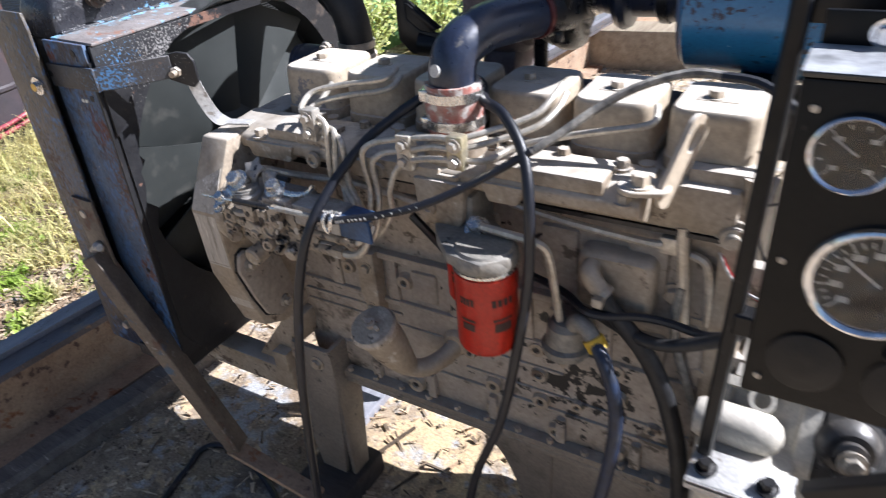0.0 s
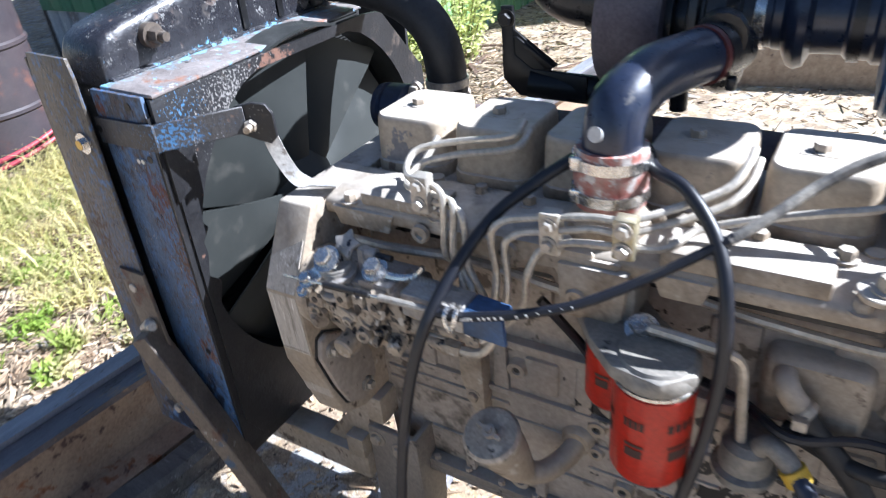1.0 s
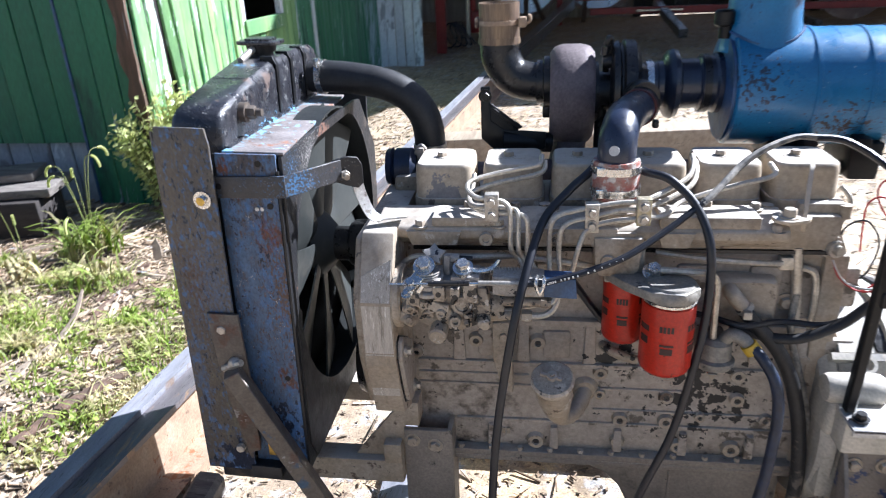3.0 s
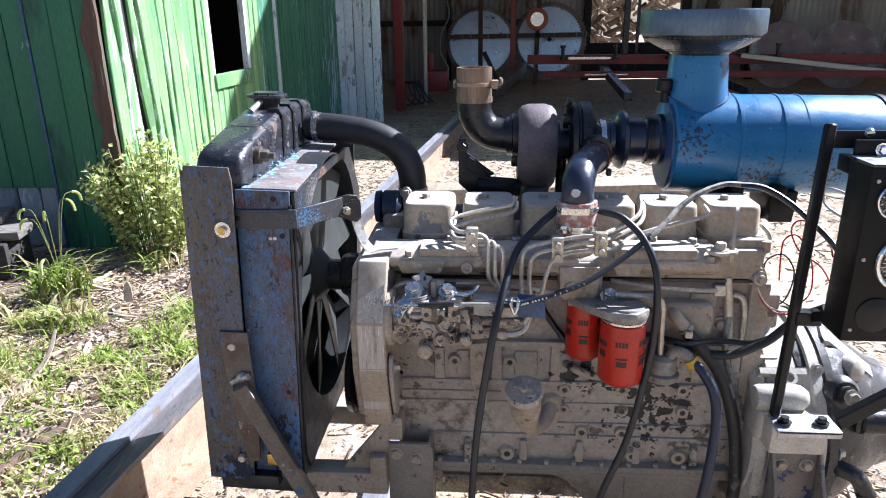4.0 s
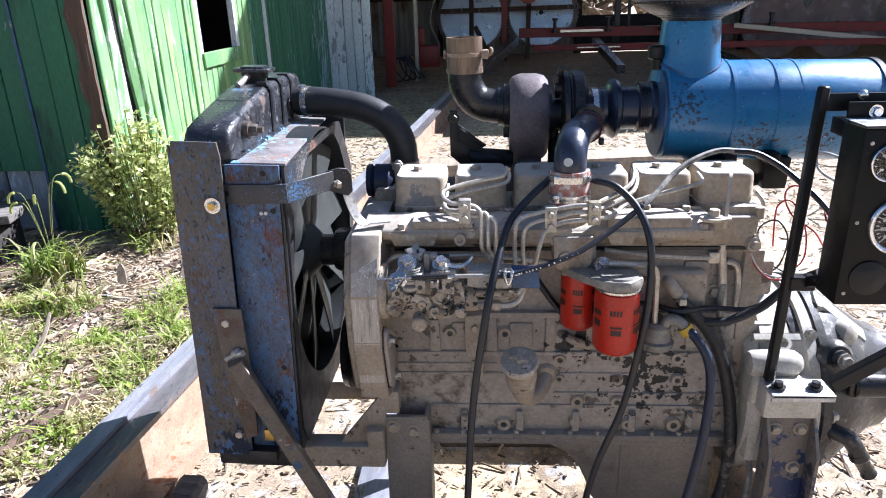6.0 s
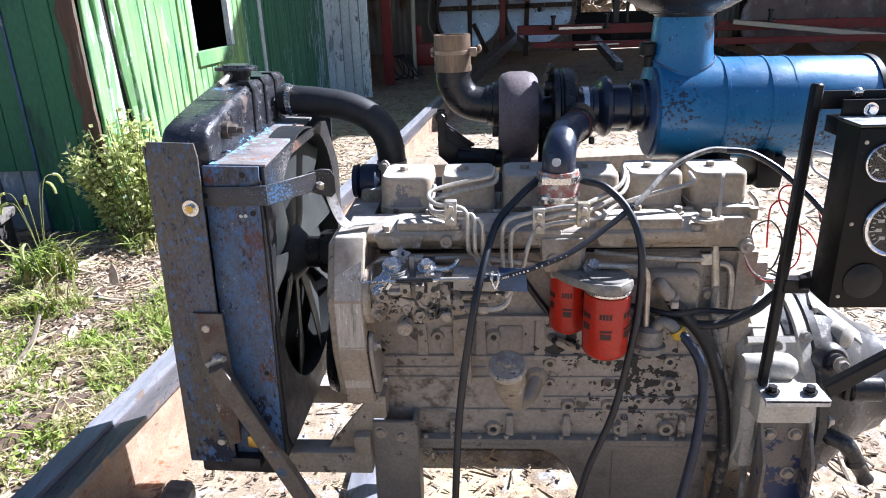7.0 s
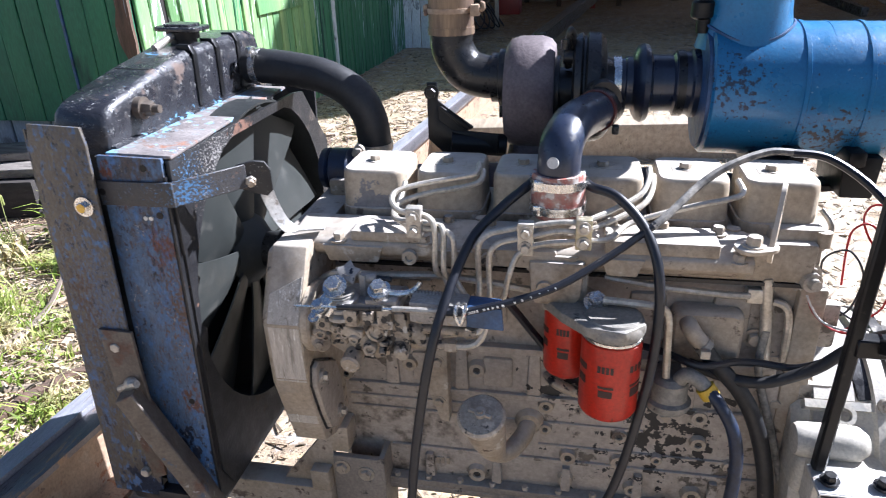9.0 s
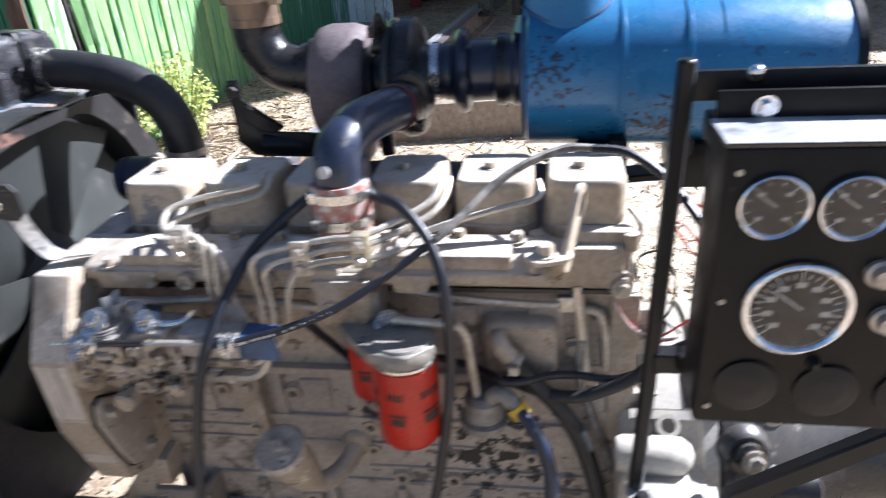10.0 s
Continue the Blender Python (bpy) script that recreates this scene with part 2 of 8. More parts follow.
M["tank"] = shade("pitted_black_tank_paint", (0.024, 0.025, 0.031), 0.30, col2=(0.014, 0.014, 0.018), scale=16, layers=[((0.060, 0.052, 0.048), 40, 0.585, 0.08, 0.45, 9.0), ((0.20, 0.20, 0.195), 280, 0.60, 0.06, 0.6, 9.0), ((0.13, 0.30, 0.48), 90, 0.60, 0.05, 0.5, 9.0, (-0.286, -0.06, 1.120), 0.030, (1.0, 0.14, 1.0)), ((0.10, 0.25, 0.42), 80, 0.64, 0.05, 0.5, 9.0, (-0.335, -0.03, 1.215), 0.05), ((0.11, 0.075, 0.06), 30, 0.63, 0.06, 0.7, 8.0)], bump=0.65, bump_scale=170, coat=0.2)
M["shelf"] = shade("blue_and_rusty_ledge_paint", (0.26, 0.235, 0.225), 0.5, col2=(0.15, 0.13, 0.125), scale=16, layers=[((0.24, 0.125, 0.085), 26, 0.55, 0.06, 0.8, 10.0), ((0.24, 0.48, 0.66), 50, 0.525, 0.07, 0.5, 9.0, (-0.29, -0.08, 1.125), 0.040, (1.0, 0.14, 1.0)), ((0.20, 0.36, 0.50), 60, 0.59, 0.05, 0.5, 9.0), ((0.46, 0.41, 0.38), 120, 0.62, 0.04, 0.7, 8.0), ((0.04, 0.036, 0.036), 90, 0.63, 0.04, 0.6, 6.0)], bump=0.5)
M["blue"] = shade("worn_blue_air_cleaner_paint", (0.026, 0.185, 0.385), 0.34, col2=(0.020, 0.132, 0.295), scale=5, layers=[((0.11, 0.27, 0.47), 6, 0.58, 0.2, 0.45, 4.0), ((0.016, 0.060, 0.14), 30, 0.62, 0.05, 0.5, 9.0), ((0.024, 0.020, 0.026), 120, 0.545, 0.06, 0.6, 12.0, (0.71, 0.10, 1.06), 0.10, (1.0, 1.0, 1.3)), ((0.012, 0.026, 0.055), 110, 0.575, 0.05, 0.5, 12.0, (0.56, 0.11, 1.15), 0.09), ((0.020, 0.022, 0.036), 110, 0.58, 0.06, 0.6, 12.0, (0.84, 0.11, 1.05), 0.10), ((0.012, 0.030, 0.065), 130, 0.67, 0.02, 0.6, 8.0), ((0.36, 0.46, 0.56), 140, 0.70, 0.02, 0.5, 6.0)], bump=0.2, coat=0.25, grain=0.14)
M["raincap"] = shade("dull_blue_grey_cap_paint", (0.100, 0.150, 0.205), 0.36, 0.25, col2=(0.070, 0.098, 0.130), scale=7, stretch=(1, 1, 0.3), layers=[((0.22, 0.21, 0.19), 30, 0.64, 0.08, 0.7, 8.0), ((0.075, 0.050, 0.045), 12, 0.60, 0.10, 0.7, 8.0), ((0.03, 0.035, 0.045), 50, 0.63, 0.05, 0.6, 7.0)], bump=0.3)
M["black"] = shade("satin_black_paint", (0.010, 0.010, 0.011), 0.40, col2=(0.007, 0.007, 0.008), scale=12, layers=[((0.03, 0.028, 0.026), 90, 0.66, 0.06, 0.7, 5.0)], bump=0.12, spec=0.3)
M["panel"] = shade("black_panel_paint", (0.008, 0.0075, 0.0075), 0.40, col2=(0.006, 0.006, 0.006), scale=20, layers=[((0.04, 0.035, 0.03), 120, 0.70, 0.05, 0.7, 4.0)], bump=0.1, spec=0.2)
M["rubber"] = shade("dusty_black_rubber", (0.020, 0.020, 0.022), 0.55, col2=(0.014, 0.014, 0.015), scale=30, layers=[((0.08, 0.075, 0.065), 40, 0.66, 0.12, 0.8, 6.0)], bump=0.2)
M["breather"] = shade("scuffed_breather_rubber", (0.020, 0.020, 0.022), 0.55, col2=(0.014, 0.014, 0.015), scale=30, layers=[((0.13, 0.11, 0.09), 50, 0.56, 0.08, 0.8, 9.0, (0.66, -0.13, 0.43), 0.17), ((0.08, 0.075, 0.065), 40, 0.66, 0.12, 0.8, 6.0)], bump=0.2)
M["hoseblue"] = shade("blue_black_silicone_elbow", (0.019, 0.027, 0.054), 0.34, col2=(0.013, 0.018, 0.036), scale=20, layers=[((0.09, 0.085, 0.08), 55, 0.66, 0.08, 0.7, 4.0)], bump=0.12, coat=0.25)
M["turbine"] = shade("heat_browned_cast_iron", (0.165, 0.135, 0.138), 0.7, 0.2, col2=(0.110, 0.086, 0.090), scale=18, layers=[((0.20, 0.16, 0.14), 30, 0.62, 0.1, 0.8, 4.0)], bump=0.5, bump_scale=110)
M["castblack"] = shade("sooty_black_casting", (0.016, 0.017, 0.021), 0.32, 0.3, col2=(0.03, 0.028, 0.027), scale=22, layers=[((0.11, 0.10, 0.085), 50, 0.63, 0.1, 0.8, 4.0)], bump=0.3)
M["exhaust"] = shade("scorched_tan_exhaust_steel", (0.34, 0.235, 0.14), 0.5, 0.35, col2=(0.14, 0.095, 0.07), scale=30, stretch=(1, 1, 0.15), layers=[((0.08, 0.06, 0.05), 25, 0.60, 0.12, 0.7, 5.0)], bump=0.2)
M["red"] = shade("orange_red_filter_paint", (0.46, 0.020, 0.005), 0.36, col2=(0.38, 0.016, 0.005), scale=8, layers=[((0.30, 0.035, 0.014), 22, 0.62, 0.12, 0.7, 4.0), ((0.10, 0.030, 0.018), 120, 0.66, 0.03, 0.7, 6.0)], bump=0.06, coat=0.15, spec=0.4)
M["ink"] = shade("dark_filter_print", (0.045, 0.014, 0.011), 0.6, bump=0.0)
M["white"] = shade("white_print", (0.72, 0.71, 0.68), 0.6, bump=0.0)
M["redhose"] = shade("red_silicone_sleeve", (0.32, 0.07, 0.05), 0.5, col2=(0.34, 0.22, 0.18), scale=60, layers=[((0.50, 0.46, 0.42), 70, 0.49, 0.06, 0.7, 6.0)], bump=0.25)
M["rust"] = shade("rusty_steel", (0.40, 0.285, 0.190), 0.78, 0.0, col2=(0.28, 0.190, 0.128), scale=9, layers=[((0.37, 0.28, 0.20), 18, 0.56, 0.08, 0.85, 11.0), ((0.26, 0.11, 0.05), 30, 0.58, 0.06, 0.85, 10.0), ((0.10, 0.060, 0.045), 34, 0.60, 0.05, 0.7, 9.0)], bump=0.6, bump_scale=80)
M["beamtop"] = shade("sun_bleached_steel_flange", (0.32, 0.32, 0.35), 0.42, 0.15, col2=(0.21, 0.21, 0.235), scale=6, layers=[((0.20, 0.15, 0.12), 14, 0.63, 0.10, 0.7, 8.0), ((0.08, 0.07, 0.07), 40, 0.65, 0.05, 0.6, 6.0)], bump=0.25, stretch=(6, 1, 1))
M["flangerust"] = shade("rust_brown_worn_flange", (0.175, 0.160, 0.165), 0.36, 0.25, col2=(0.115, 0.102, 0.106), scale=7, layers=[((0.30, 0.20, 0.13), 22, 0.61, 0.06, 0.6, 8.0), ((0.05, 0.042, 0.042), 40, 0.62, 0.05, 0.5, 6.0)], bump=0.3, stretch=(6, 1, 1))
M["baresteel"] = shade("scratched_bare_dark_steel", (0.150, 0.125, 0.100), 0.50, 0.20, col2=(0.090, 0.072, 0.058), scale=16, layers=[((0.12, 0.07, 0.05), 26, 0.57, 0.08, 0.8, 10.0), ((0.05, 0.09, 0.15), 18, 0.64, 0.05, 0.6, 9.0), ((0.26, 0.25, 0.24), 80, 0.64, 0.05, 0.4, 6.0)], bump=0.3)
M["fanblade"] = shade("dusty_dark_fan_blade", (0.052, 0.056, 0.054), 0.5, 0.1, col2=(0.038, 0.042, 0.041), scale=5, layers=[((0.09, 0.088, 0.080), 20, 0.62, 0.20, 0.8, 3.0)], bump=0.02, spec=0.3, grain=0)
# black, going pale grey on the upward face
M["hood"] = shade("pale_topped_black_hood", (0.02, 0.02, 0.02), 0.3, layers=[((0.06, 0.06, 0.06), 60, 0.6, 0.1, 0.6, 5.0)], dust=((0.50, 0.51, 0.53), 0.95), bump=0.1, coat=0.3)
M["grease"] = shade("oily_cast_steel", (0.17, 0.17, 0.18), 0.3, 0.7, col2=(0.06, 0.055, 0.05), scale=14, layers=[((0.30, 0.25, 0.19), 22, 0.60, 0.12, 0.8, 5.0)], bump=0.3)
M["clutchblack"] = shade("oily_black_clutch_paint", (0.022, 0.024, 0.030), 0.30, 0.2, col2=(0.05, 0.046, 0.042), scale=12, layers=[((0.34, 0.31, 0.27), 26, 0.61, 0.08, 0.7, 9.0), ((0.10, 0.08, 0.06), 14, 0.58, 0.12, 0.5, 8.0)], dust=(DUST_C, 0.12), bump=0.3)
M["capdust"] = shade("dusty_grey_tan_cap", (0.50, 0.43, 0.34), 0.7, col2=(0.34, 0.29, 0.235), scale=40, layers=[((0.60, 0.53, 0.43), 70, 0.56, 0.08, 0.8, 8.0), ((0.06, 0.055, 0.05), 90, 0.62, 0.05, 0.6, 6.0)], bump=0.3, spec=0.25)
M["bell"] = shade("pale_tan_housing_paint", (0.52, 0.48, 0.41), 0.45, col2=(0.40, 0.37, 0.31), scale=14, layers=[((0.30, 0.29, 0.27), 20, 0.58, 0.06, 0.5, 9.0), ((0.15, 0.12, 0.10), 26, 0.66, 0.08, 0.6, 5.0)], dust=(DUST_C, 0.5), bump=0.25)
M["core"] = shade("grey_radiator_fins", (0.028, 0.029, 0.028), 0.7, 0.1, bump=0.3, stretch=(1, 1, 12), grain=0)
M["fan"] = shade("sooty_shroud_ring_paint", (0.028, 0.030, 0.030), 0.5, 0.0, col2=(0.018, 0.020, 0.020), scale=9, layers=[((0.08, 0.076, 0.07), 24, 0.66, 0.15, 0.8, 4.0)], bump=0.15, spec=0.3)
M["brass"] = shade("brass_fitting", (0.55, 0.38, 0.10), 0.35, 0.9, bump=0.1)
M["yellow"] = shade("yellow_collar", (0.58, 0.38, 0.03), 0.5, bump=0.05)
M["bluepaint"] = shade("blue_overspray", (0.040, 0.105, 0.25), 0.5, col2=(0.04, 0.07, 0.13), scale=18, layers=[((0.33, 0.28, 0.21), 24, 0.62, 0.06, 0.8, 5.0)], bump=0.2)
M["cable"] = shade("black_cable", (0.013, 0.014, 0.02), 0.4, layers=[((0.09, 0.085, 0.075), 60, 0.64, 0.15, 0.8, 3.0)], bump=0.1)
M["greycable"] = shade("scuffed_grey_cable", (0.38, 0.35, 0.30), 0.6, col2=(0.10, 0.095, 0.09), scale=45, bump=0.15)
M["redwire"] = shade("red_wire", (0.45, 0.02, 0.02), 0.45, bump=0.0)
M["whitewire"] = shade("white_wire", (0.6, 0.58, 0.55), 0.5, bump=0.0)
M["dial"] = shade("black_dial_face", (0.008, 0.008, 0.009), 0.6, bump=0.0, spec=0.05)
M["chrome"] = shade("chrome_bezel", (0.85, 0.85, 0.86), 0.12, 1.0, col2=(0.75, 0.75, 0.77), scale=30, bump=0.0)
# one barn green in three tones: a sunlit one, then two shaded ones
M["greenlit"] = shade("sunlit_peeling_green_paint", (0.235, 0.390, 0.150), 0.6, col2=(0.120, 0.280, 0.120), scale=5, vary=0.16, stretch=(1, 1, 0.14), layers=[((0.33, 0.45, 0.18), 6.0, 0.52, 0.2, 0.6, 6.0), ((0.050, 0.190, 0.090), 22, 0.60, 0.04, 0.7, 9.0), ((0.62, 0.68, 0.66), 30.0, 0.645, 0.02, 0.8, 10.0), ((0.64, 0.70, 0.68), 30.0, 0.60, 0.02, 0.8, 11.0, (-2.06, 2.72, 0.15), 0.42, (1, 1, 0.6)), ((0.30, 0.42, 0.42), 40.0, 0.66, 0.02, 0.8, 9.0), ((0.13, 0.075, 0.05), 20.0, 0.69, 0.03, 0.85, 6.0)], bump=0.7, bump_scale=40)
M["greenshade_far"] = shade("shaded_streaked_green_paint", (0.060, 0.215, 0.105), 0.6, col2=(0.038, 0.150, 0.080), scale=4, vary=0.10, stretch=(1, 1, 0.10), layers=[((0.10, 0.25, 0.13), 14, 0.60, 0.10, 0.7, 8.0), ((0.42, 0.52, 0.52), 44, 0.635, 0.02, 0.85, 10.0), ((0.022, 0.075, 0.055), 26, 0.60, 0.05, 0.7, 8.0), ((0.40, 0.50, 0.54), 30, 0.57, 0.03, 0.85, 10.0, (-1.98, 7.6, 0.02), 0.30, (1, 0.6, 1))], bump=0.6, bump_scale=40)
M["greenshade_front"] = shade("shaded_dull_green_paint", (0.028, 0.165, 0.078), 0.55, col2=(0.019, 0.118, 0.062), scale=2.5, vary=0.06, stretch=(1, 1, 0.25), layers=[((0.018, 0.070, 0.046), 10, 0.56, 0.12, 0.7, 8.0), ((0.12, 0.055, 0.035), 14, 0.72, 0.02, 0.85, 9.0), ((0.13, 0.045, 0.028), 13, 0.60, 0.02, 0.85, 10.0, (-2.33, 2.45, 0.46), 0.16, (1, 1, 2.0)), ((0.22, 0.30, 0.32), 16, 0.585, 0.02, 0.85, 10.0, (-2.17, 2.45, 0.43), 0.12, (1.4, 1, 1.0)), ((0.20, 0.27, 0.29), 15, 0.62, 0.02, 0.85, 10.0, (-2.28, 2.45, 0.10), 0.22, (1, 1, 1.5))], bump=0.4, bump_scale=40)
M["whitewood"] = shade("peeling_white_board_paint", (0.80, 0.83, 0.85), 0.65, col2=(0.62, 0.65, 0.68), scale=5, vary=0.12, stretch=(1, 1, 0.3), layers=[((0.20, 0.21, 0.23), 10, 0.59, 0.03, 0.9, 9.0), ((0.36, 0.38, 0.40), 22, 0.60, 0.03, 0.9, 8.0), ((0.16, 0.10, 0.07), 6, 0.66, 0.04, 0.9, 6.0)], bump=0.9, bump_scale=40)
M["timber"] = shade("sun_bleached_timber", (0.42, 0.34, 0.25), 0.8, col2=(0.28, 0.215, 0.155), scale=8, vary=0.2, stretch=(4, 0.4, 4), layers=[((0.13, 0.10, 0.08), 22, 0.64, 0.06, 0.9, 5.0)], bump=0.5, bump_scale=50)
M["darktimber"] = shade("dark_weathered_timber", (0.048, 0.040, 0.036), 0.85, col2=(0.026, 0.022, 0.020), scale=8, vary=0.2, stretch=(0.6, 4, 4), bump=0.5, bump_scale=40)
M["greywood"] = shade("old_grey_weathered_wood", (0.19, 0.17, 0.15), 0.85, col2=(0.10, 0.088, 0.078), scale=7, vary=0.2, stretch=(0.6, 4, 4), layers=[((0.06, 0.05, 0.045), 26, 0.60, 0.06, 0.9, 9.0), ((0.30, 0.27, 0.24), 40, 0.62, 0.06, 0.9, 8.0)], bump=0.8, bump_scale=40)
M["basewood"] = shade("faded_blue_grey_base_board", (0.36, 0.40, 0.44), 0.75, col2=(0.24, 0.27, 0.30), scale=5, vary=0.12, stretch=(1, 1, 0.3), layers=[((0.16, 0.16, 0.17), 10, 0.58, 0.05, 0.9, 9.0), ((0.50, 0.54, 0.56), 24, 0.62, 0.04, 0.9, 8.0)], bump=0.7, bump_scale=40)
M["brownboard"] = shade("bare_brown_board", (0.14, 0.082, 0.055), 0.85, col2=(0.075, 0.05, 0.035), scale=9, stretch=(4, 4, 0.3), layers=[((0.28, 0.33, 0.34), 9, 0.60, 0.04, 0.8, 9.0), ((0.03, 0.12, 0.06), 7, 0.64, 0.03, 0.8, 9.0)], bump=0.7, bump_scale=40)
M["sheet"] = shade("grey_corrugated_sheet", (0.42, 0.39, 0.34), 0.5, 0.2, col2=(0.26, 0.225, 0.19), scale=1.5, stretch=(1, 1, 0.3), layers=[((0.20, 0.115, 0.065), 2.5, 0.58, 0.08, 0.8, 5.0)], bump=0.1)
M["saw"] = shade("grey_saw_steel", (0.72, 0.76, 0.82), 0.34, 0.75, col2=(0.56, 0.60, 0.67), scale=3, layers=[((0.20, 0.15, 0.12), 5, 0.63, 0.08, 0.7, 5.0)], bump=0.05)
M["rustsaw"] = shade("brown_rusted_saw_steel", (0.24, 0.17, 0.14), 0.5, 0.5, col2=(0.15, 0.105, 0.09), scale=3, layers=[((0.36, 0.33, 0.32), 4, 0.56, 0.15, 0.5, 5.0)], bump=0.1)
M["redpaint"] = shade("dull_red_machine_paint", (0.27, 0.022, 0.018), 0.45, col2=(0.19, 0.018, 0.016), scale=5, layers=[((0.14, 0.075, 0.055), 7, 0.58, 0.1, 0.8, 5.0)], bump=0.2)
M["orange"] = shade("orange_guard_paint", (0.50, 0.11, 0.05), 0.5, bump=0.1)
M["machinegreen"] = shade("dark_green_machine_paint", (0.02, 0.09, 0.05), 0.5, bump=0.1)
# besides stains, placed patches put engine shade and a sunlit spot into colour
M["earth"] = shade("dry_chip_strewn_earth", (0.40, 0.315, 0.215), 0.95, col2=(0.25, 0.185, 0.125), scale=3.2, layers=[((0.15, 0.105, 0.07), 9, 0.55, 0.12, 0.95, 10.0), ((0.56, 0.46, 0.32), 90, 0.56, 0.06, 0.95, 10.0), ((0.085, 0.058, 0.040), 120, 0.58, 0.05, 0.95, 8.0), ((0.12, 0.095, 0.075), 7, 0.57, 0.12, 0.7, 9.0, (-0.3, -0.3, 0.16), 0.5), ((0.60, 0.51, 0.38), 14, 0.47, 0.14, 0.95, 9.0, (1.0, 1.6, 0.16), 1.9), ((0.52, 0.385, 0.225), 22, 0.45, 0.10, 0.95, 9.0, (0.12, 0.10, 0.16), 0.30), ((0.21, 0.155, 0.10), 12, 0.44, 0.14, 0.9, 9.0, (0.48, 0.20, 0.16), 0.36), ((0.36, 0.36, 0.36), 16, 0.44, 0.12, 0.9, 12.0, (-0.40, -0.06, 0.16), 0.13), ((0.19, 0.14, 0.10), 150, 0.59, 0.06, 0.95, 8.0)], bump=1.0, bump_scale=110, grain=0.35)
M["leaf"] = shade("pale_green_weed_leaf", (0.66, 0.67, 0.31), 0.5, col2=(0.45, 0.51, 0.17), scale=14, bump=0.0, grain=0)
M["grass"] = shade("grass_blade_green", (0.22, 0.33, 0.045), 0.55, col2=(0.34, 0.39, 0.10), scale=5, layers=[((0.55, 0.48, 0.27), 6, 0.52, 0.1, 0.7, 3.0)], bump=0.0, grain=0)
M["stem"] = shade("weed_stem", (0.20, 0.22, 0.07), 0.6, bump=0.0)
M["chip"] = shade("bleached_wood_chip", (0.60, 0.485, 0.345), 0.9, col2=(0.25, 0.165, 0.10), scale=9, bump=0.2)
M["log"] = shade("dry_log_bark", (0.42, 0.34, 0.25), 0.9, col2=(0.22, 0.17, 0.13), scale=3, bump=0.5, bump_scale=20)
for key in ("leaf", "grass", "straw", "chip", "log"):
    nt = M[key].node_tree
    geo = nt.nodes.new("ShaderNodeNewGeometry")
    hs = nt.nodes.new("ShaderNodeHueSaturation")
    mr = nt.nodes.new("ShaderNodeMapRange")
    mr.inputs[3].default_value, mr.inputs[4].default_value = (0.22, 1.4) if key in ("chip", "log") else (0.6, 1.5)
    bs = nt.nodes["Principled BSDF"]
    src = bs.inputs["Base Color"].links[0].from_socket
    nt.links.new(geo.outputs["Random Per Island"], mr.inputs[0])
    nt.links.new(mr.outputs[0], hs.inputs["Value"])
    nt.links.new(src, hs.inputs["Color"])
    nt.links.new(hs.outputs[0], bs.inputs["Base Color"])
for key in ("leaf", "grass", "straw"):
    bs = M[key].node_tree.nodes["Principled BSDF"]
    bs.inputs["Subsurface Weight"].default_value = 0.0
    tr = M[key].node_tree.nodes.new("ShaderNodeBsdfTranslucent")
    mx = M[key].node_tree.nodes.new("ShaderNodeMixShader")
    mx.inputs[0].default_value = 0.45
    nt = M[key].node_tree
    nt.links.new(bs.inputs["Base Color"].links[0].from_socket, tr.inputs[0])
    outn = nt.nodes["Material Output"]
    nt.links.new(bs.outputs[0], mx.inputs[1])
    nt.links.new(tr.outputs[0], mx.inputs[2])
    nt.links.new(mx.outputs[0], outn.inputs[0])
gl = bpy.data.materials.new("gauge_glass")
gl.use_nodes = True
gb = gl.node_tree.nodes["Principled BSDF"]
gb.inputs["Transmission Weight"].default_value, gb.inputs["Roughness"].default_value, gb.inputs["IOR"].default_value = 1.0, 0.02, 1.45
M["glass"] = gl


# ---- shapes ----
def join_in(bm, src):
    me = bpy.data.meshes.new("tmp")
    src.to_mesh(me)
    src.free()
    bm.from_mesh(me)
    bpy.data.meshes.remove(me)
    return bm


def box(bm, lo, hi, bev=0.0, seg=2, m=None):
    b = bmesh.new()
    bmesh.ops.create_cube(b, size=1)
    lo, hi = Vector(lo), Vector(hi)
    for v in b.verts:
        v.co = Vector([(lo[i] + hi[i]) / 2 + v.co[i] * (hi[i] - lo[i]) for i in range(3)])
    if bev:
        bmesh.ops.bevel(b, geom=b.edges[:], offset=bev, segments=seg, affect="EDGES", profile=0.5)
    if m:
        bmesh.ops.transform(b, matrix=m, verts=b.verts)
    return join_in(bm, b)


def prism(bm, poly, axis, a, b, bev=0.0, seg=2, m=None, top=None):
    """poly: 2D points in the other two axes, in xyz order; a..b along axis. top: scale of the far face about its middle."""
    s = bmesh.new()
    mid = Vector((sum(p[0] for p in poly) / len(poly), sum(p[1] for p in poly) / len(poly)))

    def at(p, h):
        return {"x": (h, p[0], p[1]), "y": (p[0], h, p[1]), "z": (p[0], p[1], h)}[axis]

    lo = [s.verts.new(at(p, a)) for p in poly]
    hi = [s.verts.new(at(mid + (Vector(p) - mid) * (top or 1.0), b)) for p in poly]
    k = len(poly)
    s.faces.new(lo)
    s.faces.new(hi)
    for i in range(k):
        s.faces.new((lo[i], lo[(i + 1) % k], hi[(i + 1) % k], hi[i]))
    bmesh.ops.recalc_face_normals(s, faces=s.faces)
    if bev:
        bmesh.ops.bevel(s, geom=s.edges[:], offset=bev, segments=seg, affect="EDGES", profile=0.5)
    if m:
        bmesh.ops.transform(s, matrix=m, verts=s.verts)
    return join_in(bm, s)


